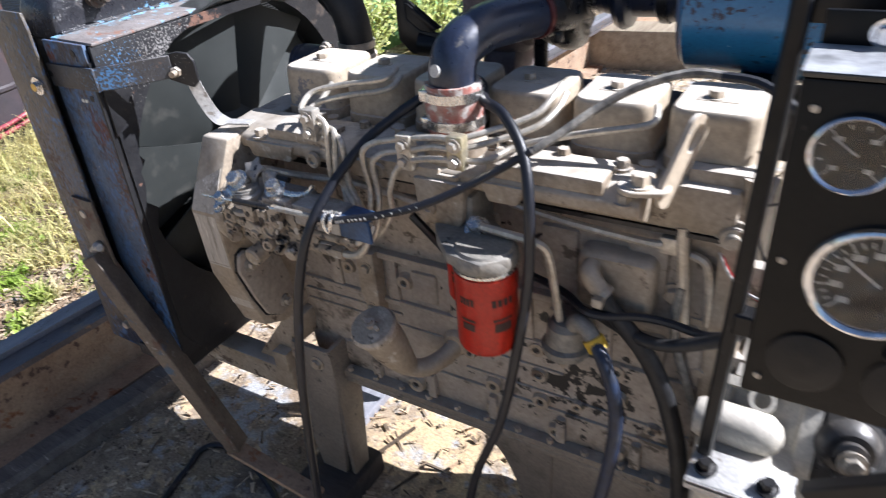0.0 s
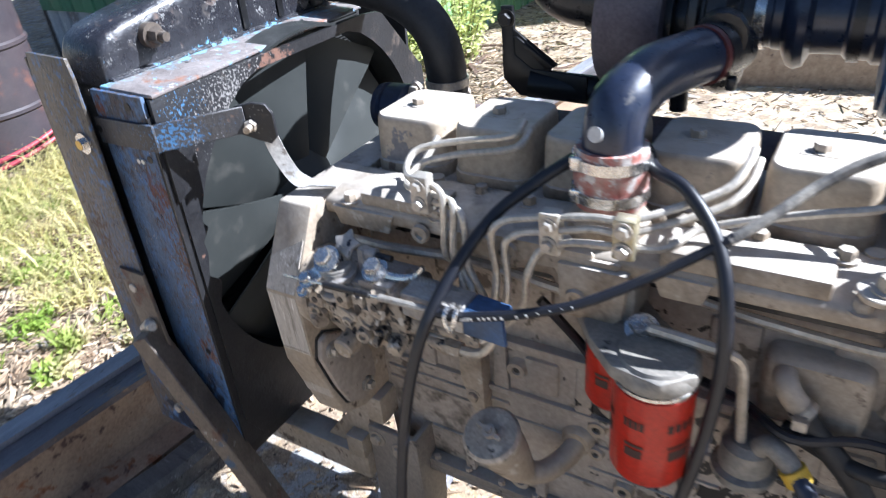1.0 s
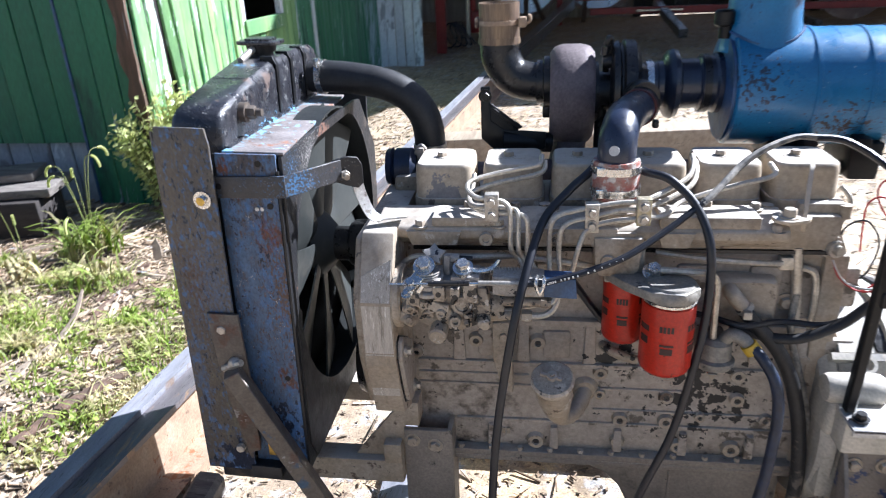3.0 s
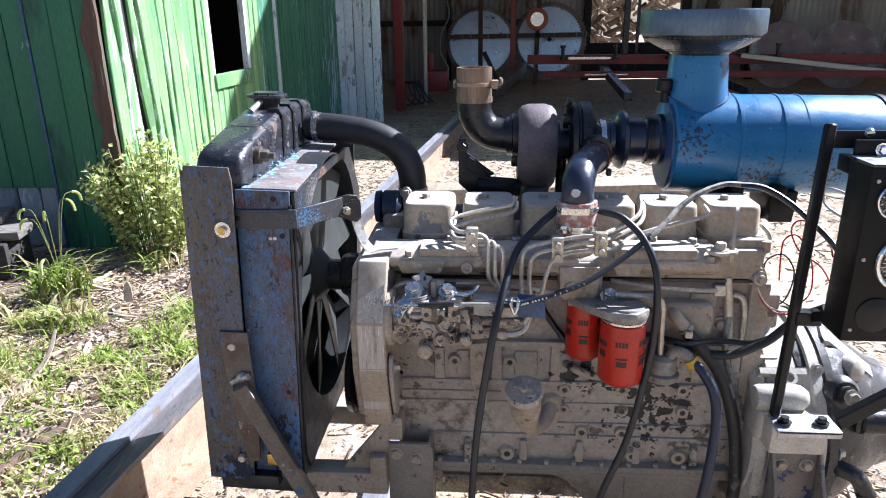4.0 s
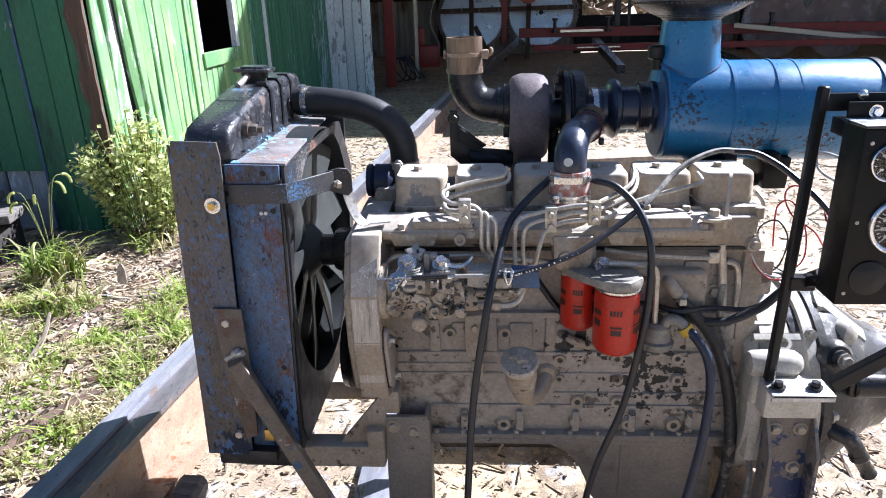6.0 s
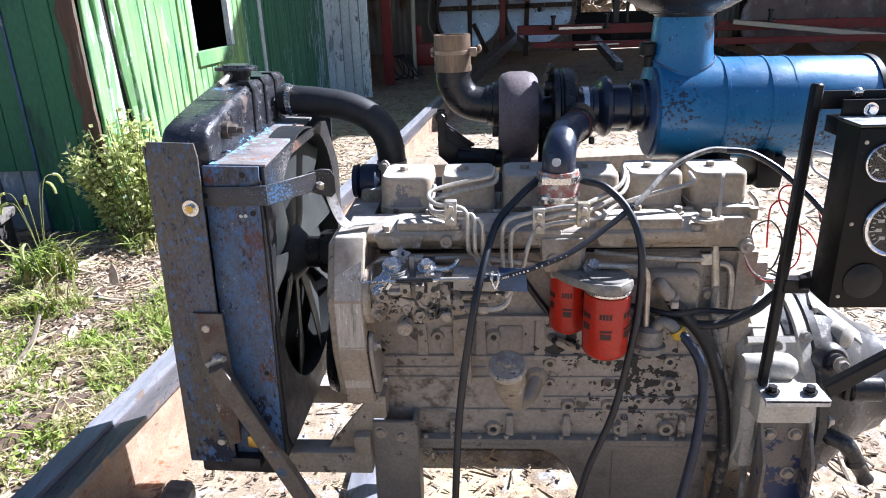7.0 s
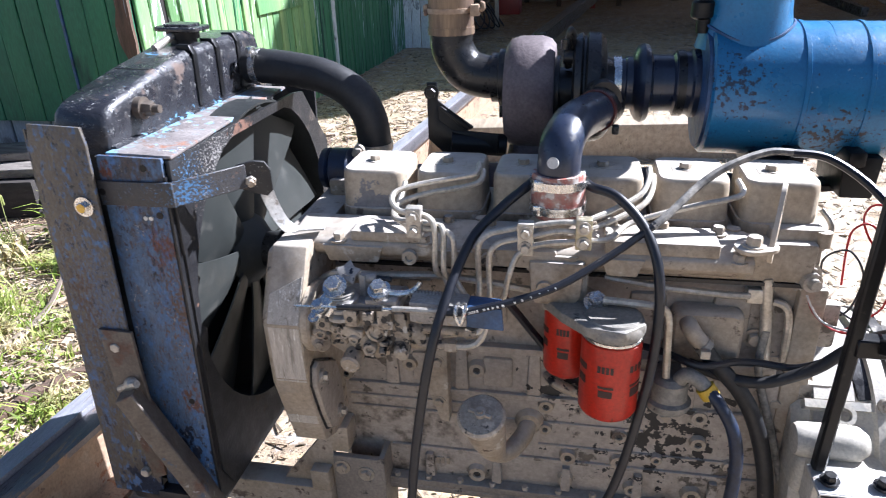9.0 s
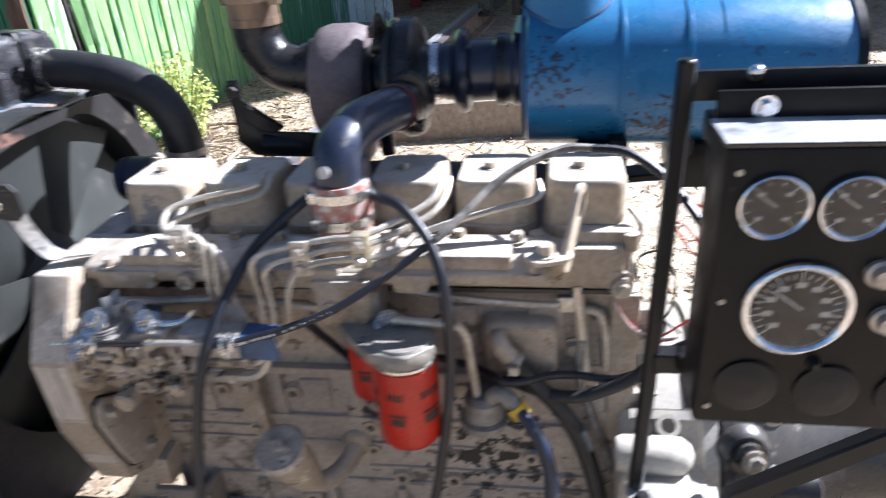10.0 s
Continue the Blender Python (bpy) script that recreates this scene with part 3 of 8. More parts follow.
def rrect(cx, cy, w, d, r, k=4):
    pts = []
    for qx, qy, a0 in ((1, 1, 0), (-1, 1, 90), (-1, -1, 180), (1, -1, 270)):
        for i in range(k + 1):
            a = radians(a0 + 90 * i / k)
            pts.append((cx + qx * (w / 2 - r) + r * math.cos(a), cy + qy * (d / 2 - r) + r * math.sin(a)))
    return pts


def loft(bm, rings, cap=True):
    """rings: lists of as many 3D points each."""
    rows = [[bm.verts.new(p) for p in ring] for ring in rings]
    k = len(rows[0])
    fs = []
    for a, b in zip(rows, rows[1:]):
        for i in range(k):
            fs.append(bm.faces.new((a[i], a[(i + 1) % k], b[(i + 1) % k], b[i])))
    if cap:
        fs.append(bm.faces.new(rows[0][::-1]))
        fs.append(bm.faces.new(rows[-1]))
    bmesh.ops.recalc_face_normals(bm, faces=fs)
    return bm


def frame_of(d):
    d = Vector(d).normalized()
    u = d.orthogonal().normalized()
    if abs(d.z) < 0.95:
        u = Vector((0, 0, 1)).cross(d).normalized()
    return u, d.cross(u)


def cyl(bm, p, q, r, r2=None, n=18, bev=0.0):
    p, q = Vector(p), Vector(q)
    u, w = frame_of(q - p)
    r2 = r if r2 is None else r2
    d = (q - p).normalized()
    L = (q - p).length
    st = [(0, r), (L, r2)]
    if bev:
        st = [(0, r - bev), (bev, r), (L - bev, r2), (L, r2 - bev)]
    return loft(bm, [[p + d * h + (u * math.cos(2 * math.pi * i / n) + w * math.sin(2 * math.pi * i / n)) * rr for i in range(n)] for h, rr in st])


def lathe(bm, p, d, prof, n=28, cap=True):
    """prof: (height along d, radius)."""
    p, d = Vector(p), Vector(d).normalized()
    u, w = frame_of(d)
    return loft(bm, [[p + d * h + (u * math.cos(2 * math.pi * i / n) + w * math.sin(2 * math.pi * i / n)) * max(rr, 1e-4) for i in range(n)] for h, rr in prof], cap)


def spline(pts, sub=6, closed=False):
    P = [Vector(p) for p in pts]
    out = []
    for i in range(len(P) - 1):
        a, b, c, d = P[max(i - 1, 0)], P[i], P[i + 1], P[min(i + 2, len(P) - 1)]
        for j in range(sub):
            t = j / sub
            out.append(0.5 * (2 * b + (c - a) * t + (2 * a - 5 * b + 4 * c - d) * t * t + (3 * b - a - 3 * c + d) * t ** 3))
    return out + [P[-1]]


def tube(bm, pts, r, n=10, sub=6, radii=None):
    path = spline(pts, sub) if sub > 1 else [Vector(p) for p in pts]
    t0 = (path[1] - path[0]).normalized()
    u, _ = frame_of(t0)
    rings = []
    for i, p in enumerate(path):
        t = (path[min(i + 1, len(path) - 1)] - path[max(i - 1, 0)]).normalized()
        u = (u - t * u.dot(t)).normalized()
        w = t.cross(u)
        rr = r if radii is None else radii(i / (len(path) - 1))
        rings.append([p + (u * math.cos(2 * math.pi * k / n) + w * math.sin(2 * math.pi * k / n)) * rr for k in range(n)])
    return loft(bm, rings)


def ring(bm, p, d, r0, r1, h, n=32):
    """A flat band round d: inner r0, outer r1, height h."""
    p, d = Vector(p), Vector(d).normalized()
    u, w = frame_of(d)
    st = [(0, r0), (0, r1), (h, r1), (h, r0), (0, r0)]
    return loft(bm, [[p + d * hh + (u * math.cos(2 * math.pi * i / n) + w * math.sin(2 * math.pi * i / n)) * rr for i in range(n)] for hh, rr in st], cap=False)


def bolt(bm, p, d, r=0.008, h=0.006, washer=True, turn=0.3):
    p, d = Vector(p), Vector(d).normalized()
    u, w = frame_of(d)
    if washer:
        cyl(bm, p - d * 0.001, p + d * 0.002, r * 1.45, n=14)
        p = p + d * 0.002
    def hexa(hh, k):
        return [p + d * hh + (u * math.cos(turn + math.pi * i / 3) + w * math.sin(turn + math.pi * i / 3)) * r * k for i in range(6)]
    return loft(bm, [hexa(0, 1), hexa(h * 0.8, 1), hexa(h, 0.86)])


def bar(bm, p, q, w, t, up=(0, 0, 1), bev=0.0):
    """A square-edged bar from p to q, w wide across up and t thick along up."""
    p, q, up = Vector(p), Vector(q), Vector(up)
    d = (q - p).normalized()
    s = d.cross(up).normalized()
    n = s.cross(d)
    m = Matrix((s, d, n)).transposed().to_4x4()
    m.translation = (p + q) / 2
    L = (q - p).length
    return box(bm, (-w / 2, -L / 2, -t / 2), (w / 2, L / 2, t / 2), bev, 1, m)


def plate_loop(bm, rings2, axis, a, b):
    """An outline with one hole of as many points, extruded along axis."""
    def at(p, h):
        return {"x": (h, p[0], p[1]), "y": (p[0], h, p[1]), "z": (p[0], p[1], h)}[axis]
    o, i = rings2
    return loft(bm, [[at(p, a) for p in o], [at(p, b) for p in o], [at(p, b) for p in i], [at(p, a) for p in i], [at(p, a) for p in o]], cap=False)


def thing(name, at, label, category, group="", kind=""):
    e = new(name)
    e.empty_display_size = 0.05
    e.matrix_basis = Matrix.Translation(at)
    return tagged(e, label, category, group, kind)


def finish(bm, name, material, smooth=38, m=None):
    bmesh.ops.remove_doubles(bm, verts=bm.verts, dist=1e-6)
    if m:
        bmesh.ops.transform(bm, matrix=m, verts=bm.verts)
    me = bpy.data.meshes.new(name)
    bm.to_mesh(me)
    bm.free()
    me.materials.append(material)
    me.polygons.foreach_set("use_smooth", [True] * len(me.polygons))
    me.set_sharp_from_angle(angle=radians(smooth))
    return me


def part(name, bm, material, parent, label="", m=None, smooth=38):
    ob = new(name, finish(bm, name, material, smooth, m))
    ob.parent = parent
    if parent.type == "EMPTY":
        ob.matrix_parent_inverse = parent.matrix_basis.inverted()
    return tagged(ob, label)


def solid(name, bm, material, label, category, group="", kind="", smooth=38):
    return tagged(new(name, finish(bm, name, material, smooth)), label, category, group, kind)


def B():
    return bmesh.new()


GZ = 0.16
M["palerim"] = shade("scuffed_pale_rim_paint", (0.52, 0.47, 0.40), 0.6, col2=(0.40, 0.355, 0.30), scale=30, stretch=(5, 5, 0.5), layers=[((0.27, 0.235, 0.19), 40, 0.58, 0.08, 0.7, 6.0), ((0.72, 0.69, 0.64), 60, 0.585, 0.05, 0.6, 8.0)], bump=0.6, bump_scale=120)
# brown of the box that stands in for shaded ground
M["sillbrown"] = shade("mottled_brown_sill", (0.17, 0.12, 0.07), 0.6, col2=(0.09, 0.068, 0.05), scale=9, layers=[((0.15, 0.115, 0.07), 22, 0.58, 0.1, 0.8, 6.0), ((0.02, 0.018, 0.016), 14, 0.60, 0.08, 0.4, 5.0)], bump=0.7, bump_scale=60)
SC = Matrix.Translation((0.145, -1.39, 1.39)) @ Matrix.Scale(0.935, 4) @ Matrix.Translation((-0.145, 1.39, -1.39))

# ---- ground, beams and buildings ----
def ground_z(x, y):
    n = noise.noise((x * 0.7, y * 0.7, 0)) * 0.03 + noise.noise((x * 2.3, y * 2.3, 4)) * 0.014 + noise.noise((x * 7, y * 7, 9)) * 0.006
    return GZ + n * min(1.0, 0.4 + abs(x - 0.2) * 0.3)


gx = sorted(set([-60, -30, -15, -8, -6] + [round(-5 + i * 0.1, 3) for i in range(106)] + [7, 9, 14, 30, 60]))
gy = sorted(set([-60, -20, -8, -4] + [round(-2.5 + i * 0.1, 3) for i in range(120)] + [10, 11, 12, 14, 17, 22, 30, 60]))
verts = [(x, y, ground_z(x, y)) for y in gy for x in gx]
nx = len(gx)
faces = [(j * nx + i, j * nx + i + 1, (j + 1) * nx + i + 1, (j + 1) * nx + i) for j in range(len(gy) - 1) for i in range(nx - 1)]
me = bpy.data.meshes.new("ground")
me.from_pydata(verts, [], faces)
me.materials.append(M["earth"])
me.polygons.foreach_set("use_smooth", [True] * len(me.polygons))
tagged(new("ground", me), "dry bare earth strewn with bark and wood chips", "ground", kind="structure")

# the long steel skid beam beside the radiator
skid = thing("skid_beam", (-0.9, 0, GZ), "rusty steel I-beam skid with a dark worn top flange", "steel beam")


def along(y):
    return -0.785 + 0.09 * y


def slab(b, x0, x1, z0, z1, y0=-1.6, y1=7.2):
    loft(b, [[(along(y) + x0, y, z0), (along(y) + x1, y, z0), (along(y) + x1, y, z1), (along(y) + x0, y, z1)] for y in (y0, (y0 + y1) / 2, y1)])


b = B()
slab(b, -0.056, -0.004, 0.372, 0.394)
part("top_flange", b, M["beamtop"], skid, "sun-bleached outer strip of the top flange")
b = B()
slab(b, -0.0015, 0.058, 0.366, 0.381)
part("top_flange", b, M["flangerust"], skid, "dark rust-brown inner strip of the top flange")
b = B()
slab(b, -0.008, 0.008, 0.17, 0.370)
slab(b, -0.065, 0.085, 0.155, 0.185)
part("web", b, M["rust"], skid, "rust-brown web")
# cross sill that the front legs stand on
b = B()
box(b, (-0.205, -0.02, 0.14), (-0.083, 0.42, 0.182), 0.004)
solid("cross_sill", b, M["beamtop"], "flat grey steel sill plate lying under the engine", "steel plate")
b = B()
box(b, (-0.10, -0.20, 0.14), (0.03, -0.05, 0.212), 0.012, 2)
solid("footing_block", b, M["darktimber"], "dark timber block under the engine mount leg", "timber")
b = B()
rows = []
random.seed(5)
for i in range(13):
    y = -1.0 + i * 0.09
    z = GZ + random.uniform(-0.004, 0.006)
    x = along(y) + 0.135 + 0.012 * math.sin(i * 0.8)
    rows.append([(x - 0.036, y, z - 0.02), (x + 0.036, y, z - 0.02), (x + 0.038, y, z + 0.028), (x + 0.026, y, z + 0.042), (x - 0.022, y, z + 0.045), (x - 0.036, y, z + 0.033)])
loft(b, rows)
solid("old_board", b, M["greywood"], "old grey weathered timber lying along the steel beam", "timber")
b = B()
box(b, (0.69, -0.20, 0.15), (0.83, 0.32, 0.282), 0.006)
solid("cross_sill", b, M["rust"], "rusty box-section sill under the rear mounts", "steel beam")
b = B()
bar(b, (-0.17, -0.262, 0.335), (0.03, -0.250, 0.285), 0.035, 0.010, (0, 0, 1), 0.001)
solid("base_strap", b, M["rust"], "flat rusty strap from brace leg to engine mount", "steel strap")

# box added for the dark strip of shaded ground behind the engine
b = B()
box(b, (0.0, 0.27, 0.08), (1.1, 0.46, 0.30), 0.012)
solid("oily_timber", b, M["sillbrown"], "added brown sill standing in for partly shaded ground behind the engine", "timber")

# a squared timber lying behind the engine
b = B()
box(b, (-1.6, -0.11, 0), (0.62, 0.11, 0.22), 0.012, 2, pose(1.0, 3.1, GZ - 0.01, 0, 0, 8))
solid("timber_baulk", b, M["timber"], "squared sun-bleached timber lying on the ground", "timber")

# ---- the green barn ----
BC = Vector((-2.06, 2.48, 0))
BE = Vector((-1.97, 7.95, 0))
random.seed(11)


def board(parent, p, q, z0, z1, normal, mat, thick=0.022, warp=0.0, gap=0.009, lean=0.0):
    """One upright board between the plan points p and q, standing out along normal."""
    p, q = Vector(p), Vector(q)
    d = (q - p).normalized()
    p, q = p + d * gap / 2, q - d * gap / 2
    off = random.uniform(-0.004, 0.004)
    rows = []
    ph = random.uniform(0, 6)
    for i in range(15):
        z = z0 + (z1 - z0) * i / 14
        bow = warp * (0.7 * math.sin(ph + z * 2.6) + 0.4 * math.sin(ph * 3 + z * 6.1))
        o1, o2 = normal * (off + bow * 0.6), normal * (off - bow * 0.6)
        sl = d * (warp * 0.4 * math.sin(ph * 2 + z * 1.7) + lean * (1.9 - z))
        chew = d * (random.uniform(-0.004, 0.004) if warp > 0.008 else 0.0)
        p = p + chew
        rows.append([p + sl + o1 + Vector((0, 0, z)), q + sl + o2 + Vector((0, 0, z)), q + sl + o2 + normal * thick * 0.8 + Vector((0, 0, z)), q - d * 0.006 + sl + o2 + normal * thick + Vector((0, 0, z)), p + d * 0.006 + sl + o1 + normal * thick + Vector((0, 0, z)), p + sl + o1 + normal * thick * 0.8 + Vector((0, 0, z))])
    b = B()
    loft(b, rows)
    return part("board", b, M[mat], parent, smooth=25)


barn = thing("barn", (-2.3, 5.0, GZ), "weathered barn clad in peeling green upright boards", "barn", kind="structure")
dirw = (BE - BC).normalized()
nrm = Vector((dirw.y, -dirw.x, 0))
Lw = (BE - BC).length
WY0, WY1, WZ0 = 1.42, 2.15, 1.00                 # the window along the wall, its sill height
n = 46
for i in range(n):
    a, c = Lw * i / n, Lw * (i + 1) / n
    mid = (a + c) / 2
    warp = 0.022 if mid < 0.9 else (0.010 if mid < 1.5 else 0.005)
    lean = 0.075 * max(0.0, 1 - (i - 2) / 5.0) if i >= 2 else 0.0
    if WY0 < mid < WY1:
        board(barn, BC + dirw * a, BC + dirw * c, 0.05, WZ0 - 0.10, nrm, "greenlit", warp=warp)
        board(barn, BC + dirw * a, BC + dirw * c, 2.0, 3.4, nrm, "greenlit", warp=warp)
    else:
        # boards past the window take the shaded green
        board(barn, BC + dirw * a, BC + dirw * c, 0.05, 3.4, nrm, "greenlit" if mid < 2.45 else "greenshade_far", thick=0.022 + 0.007 * (i % 2 if i < 8 else 0), warp=warp, gap=0.060 if i in (2, 26) else (0.020 if i < 9 else 0.014), lean=lean)
b = B()
p, q = BC + dirw * (WY0 - 0.03), BC + dirw * (WY1 + 0.03)
bar(b, p + nrm * 0.02 + Vector((0, 0, WZ0 - 0.045)), q + nrm * 0.02 + Vector((0, 0, WZ0 - 0.045)), 0.05, 0.11, (0, 0, 1), 0.004)
part("window_sill", b, M["greenlit"], barn, "green window sill board")
for o in (WY0 - 0.02, WY1 + 0.02):
    b = B()
    p = BC + dirw * o
    bar(b, p + nrm * 0.0 + Vector((0, 0, WZ0 - 0.02)), p + Vector((0, 0, 2.0)), 0.05, 0.06, tuple(dirw), 0.003)
    part("window_frame", b, M["whitewood"], barn)
b = B()
p = BC + dirw * 2.93 + nrm * 0.03
bar(b, p + Vector((0, 0, 0.05)), p + Vector((0, 0, 3.4)), 0.022, 0.055, tuple(dirw), 0.002)
part("trim_board", b, M["whitewood"], barn, "grey-white cover strip between two wall sections")
# front gable wall, its shade put into a darker green
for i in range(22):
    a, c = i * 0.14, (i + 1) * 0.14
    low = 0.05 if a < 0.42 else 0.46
    board(barn, BC + Vector((-a, 0, 0)), BC + Vector((-c, 0, 0)), low, 3.4, Vector((0, -1, 0)), "greenshade_front", warp=0.002, gap=0.004)
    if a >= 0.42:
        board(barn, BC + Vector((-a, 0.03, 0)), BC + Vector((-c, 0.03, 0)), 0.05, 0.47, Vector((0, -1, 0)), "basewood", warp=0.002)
b = B()
rows = []
for i in range(40):
    z = 0.05 + 3.35 * i / 39
    x0, x1 = -2.135 + random.uniform(-0.022, 0.022) + 0.012 * math.sin(z * 4), -2.05 + random.uniform(-0.004, 0.004)
    rows.append([(x0, 2.456, z), (x1, 2.456, z), (x1, 2.432, z), (x0, 2.440, z)])
loft(b, rows)
part("corner_board", b, M["brownboard"], barn, "bare brown corner board with paint flaked off", smooth=20)
b = B()
box(b, (-2.49, 2.445, 0.05), (-2.475, 2.458, 3.4), 0.003)
part("corner_trim", b, M["bluepaint"], barn)
# white boarded return at the shed's mouth
for i in range(5):
    a, c = i * 0.12, (i + 1) * 0.12
    board(barn, BE + Vector((a, 0, 0)), BE + Vector((c, 0, 0)), 0.05, 3.4, Vector((0, -1, 0)), "whitewood", warp=0.006)
# barn inside closed in near-black, so window and gaps look unlit
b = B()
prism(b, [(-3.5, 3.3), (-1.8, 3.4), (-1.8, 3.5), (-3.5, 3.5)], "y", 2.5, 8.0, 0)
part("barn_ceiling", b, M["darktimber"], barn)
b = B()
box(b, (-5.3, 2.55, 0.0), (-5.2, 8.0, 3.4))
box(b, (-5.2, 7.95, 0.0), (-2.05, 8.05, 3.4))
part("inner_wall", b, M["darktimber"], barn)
for side, x0, x1 in ((1, -3.75, -1.95), (-1, -3.75, -5.55)):
    b = B()
    prism(b, [(x0, 4.75), (x1, 3.36), (x1, 3.43), (x0, 4.83)], "y", 2.3, 8.1, 0.002)
    part("roof", b, M["sheet"], barn, "grey corrugated sheet roof slope")
b = B()
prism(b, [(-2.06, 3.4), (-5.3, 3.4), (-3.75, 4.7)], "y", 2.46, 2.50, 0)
part("gable", b, M["greenshade_front"], barn)
# dark sheet added so the gaps between leaning boards look shaded
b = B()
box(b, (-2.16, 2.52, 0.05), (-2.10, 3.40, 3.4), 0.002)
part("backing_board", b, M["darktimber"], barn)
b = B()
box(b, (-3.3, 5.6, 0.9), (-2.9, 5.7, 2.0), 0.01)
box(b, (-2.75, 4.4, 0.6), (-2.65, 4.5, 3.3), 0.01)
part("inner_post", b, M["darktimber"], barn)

# a steel drum with hose strands round its foot, beyond the planks
drum = thing("steel_drum", (-3.12, 0.83, GZ), "dark rust-brown steel drum standing in the grass", "drum")
b = B()
lathe(b, (-3.12, 0.83, 0.14), (0, 0, 1), [(0, 0.27), (0, 0.288), (0.01, 0.288), (0.27, 0.285), (0.28, 0.294), (0.295, 0.294), (0.305, 0.285), (0.56, 0.285), (0.57, 0.294), (0.585, 0.294), (0.595, 0.285), (0.86, 0.285), (0.865, 0.292), (0.88, 0.292), (0.88, 0.275), (0.865, 0.27)], 48)
part("drum_body", b, M["drum"], drum)
b = B()
cyl(b, (-3.02, 0.70, 1.004), (-3.02, 0.70, 1.018), 0.03, n=18, bev=0.003)
part("bung", b, M["castblack"], drum)
for k in range(2):
    b = B()
    z0 = 0.19 + 0.035 * k
    tube(b, [(-3.05, 0.25, z0), (-2.88, 0.55, z0 + 0.01), (-2.80, 0.80, z0 + 0.05), (-2.82, 1.05, z0 + 0.10), (-3.0, 1.25, z0 + 0.05)], 0.011, 8, 5)
    solid("garden_hose", b, M["pinkhose"], "faded red hose strand round the drum's foot", "hose", "red hose strands")
# stacked old planks by the barn's front
for i, (x0, y0, z0, L, w, h, a) in enumerate(((-3.2, 1.75, 0.08, 0.75, 0.30, 0.20, 12), (-3.2, 1.78, 0.285, 0.80, 0.34, 0.05, 14), (-3.25, 1.85, 0.34, 0.7, 0.25, 0.045, 20), (-3.3, 1.25, 0.08, 0.55, 0.22, 0.12, 5))):
    b = B()
    box(b, (0, 0, 0), (L, w, h), 0.008, 2, pose(x0, y0, z0, 0, 0, a))
    grey = 0 < i < 3
    solid("old_plank", b, M["greywood" if grey else "darktimber"], "grey weathered plank on top of a low stack by the barn" if grey else "dark weathered timber at the foot of a low stack", "plank", "old planks")

# ---- the open shed with the sawmill ----
shed = thing("shed", (2, 11, GZ), "dark open shed with corrugated back wall", "shed", kind="structure")
# unseen roof added to shade the shed, pale underneath to bounce light
b = B()
prism(b, [(7.75, 4.1), (16.5, 4.1), (16.5, 4.2), (7.75, 4.2)], "x", -6.0, 13.0)
part("roof", b, M["sheet"], shed)
# unseen slanted polygon added so its shadow crosses the barn wall
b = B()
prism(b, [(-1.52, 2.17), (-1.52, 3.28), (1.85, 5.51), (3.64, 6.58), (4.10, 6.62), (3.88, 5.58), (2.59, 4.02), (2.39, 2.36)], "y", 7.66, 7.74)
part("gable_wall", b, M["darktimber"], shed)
# unseen end wall added to keep daylight out of the shed
b = B()
box(b, (13.0, 7.7, 0.0), (13.1, 14.7, 4.2))
part("side_wall", b, M["sheet"], shed)
b = B()
rows = []
x = -6.0
k = 0
while x < 2.15:
    rows.append([(x, 14.6 + 0.012 * (k % 2), 0.0), (x, 14.6 + 0.012 * (k % 2), 3.8), (x, 14.63 + 0.012 * (k % 2), 3.8), (x, 14.63 + 0.012 * (k % 2), 0.0)])
    x += 0.06
    k += 1
loft(b, rows)
part("corrugated_wall", b, M["sheet"], shed, "grey corrugated sheet back wall", smooth=10)
b = B()
rows = []
x = 4.2
k = 0
while x < 12:
    rows.append([(x, 14.6 + 0.012 * (k % 2), 0.0), (x, 14.6 + 0.012 * (k % 2), 3.8), (x, 14.63 + 0.012 * (k % 2), 3.8), (x, 14.63 + 0.012 * (k % 2), 0.0)])
    x += 0.06
    k += 1
loft(b, rows)
part("corrugated_wall", b, M["sheet"], shed, "grey corrugated sheet back wall", smooth=10)
for x0, x1 in ((2.05, 2.2), (4.1, 4.3), (-0.95, -0.85), (5.6, 5.75)):
    b = B()
    box(b, (x0, 14.4, 0), (x1, 14.58, 3.8), 0.01)
    part("post", b, M["darktimber"], shed)
# unseen far end wall in the same light-bouncing sheet
b = B()
box(b, (-6, 8.1, 0), (-5.9, 14.6, 3.8))
part("side_wall", b, M["sheet"], shed)
b = B()
box(b, (-6, 14.42, 1.25), (2.05, 14.5, 1.37), 0.005)
part("girt", b, M["darktimber"], shed)
# tall dark board made up to cover bright ground below the rear opening
b = B()
box(b, (2.2, 14.42, 0.1), (4.1, 14.5, 0.86), 0.005)
part("girt", b, M["darktimber"], shed)
for p, q in (((4.5, 14.3, 0.4), (4.9, 14.3, 2.6)), ((6.4, 14.2, 2.6), (5.6, 14.2, 0.4))):
    b = B()
    bar(b, p, q, 0.28, 0.08, (0, 1, 0), 0.01)
    part("brace", b, M["brownboard"], shed)


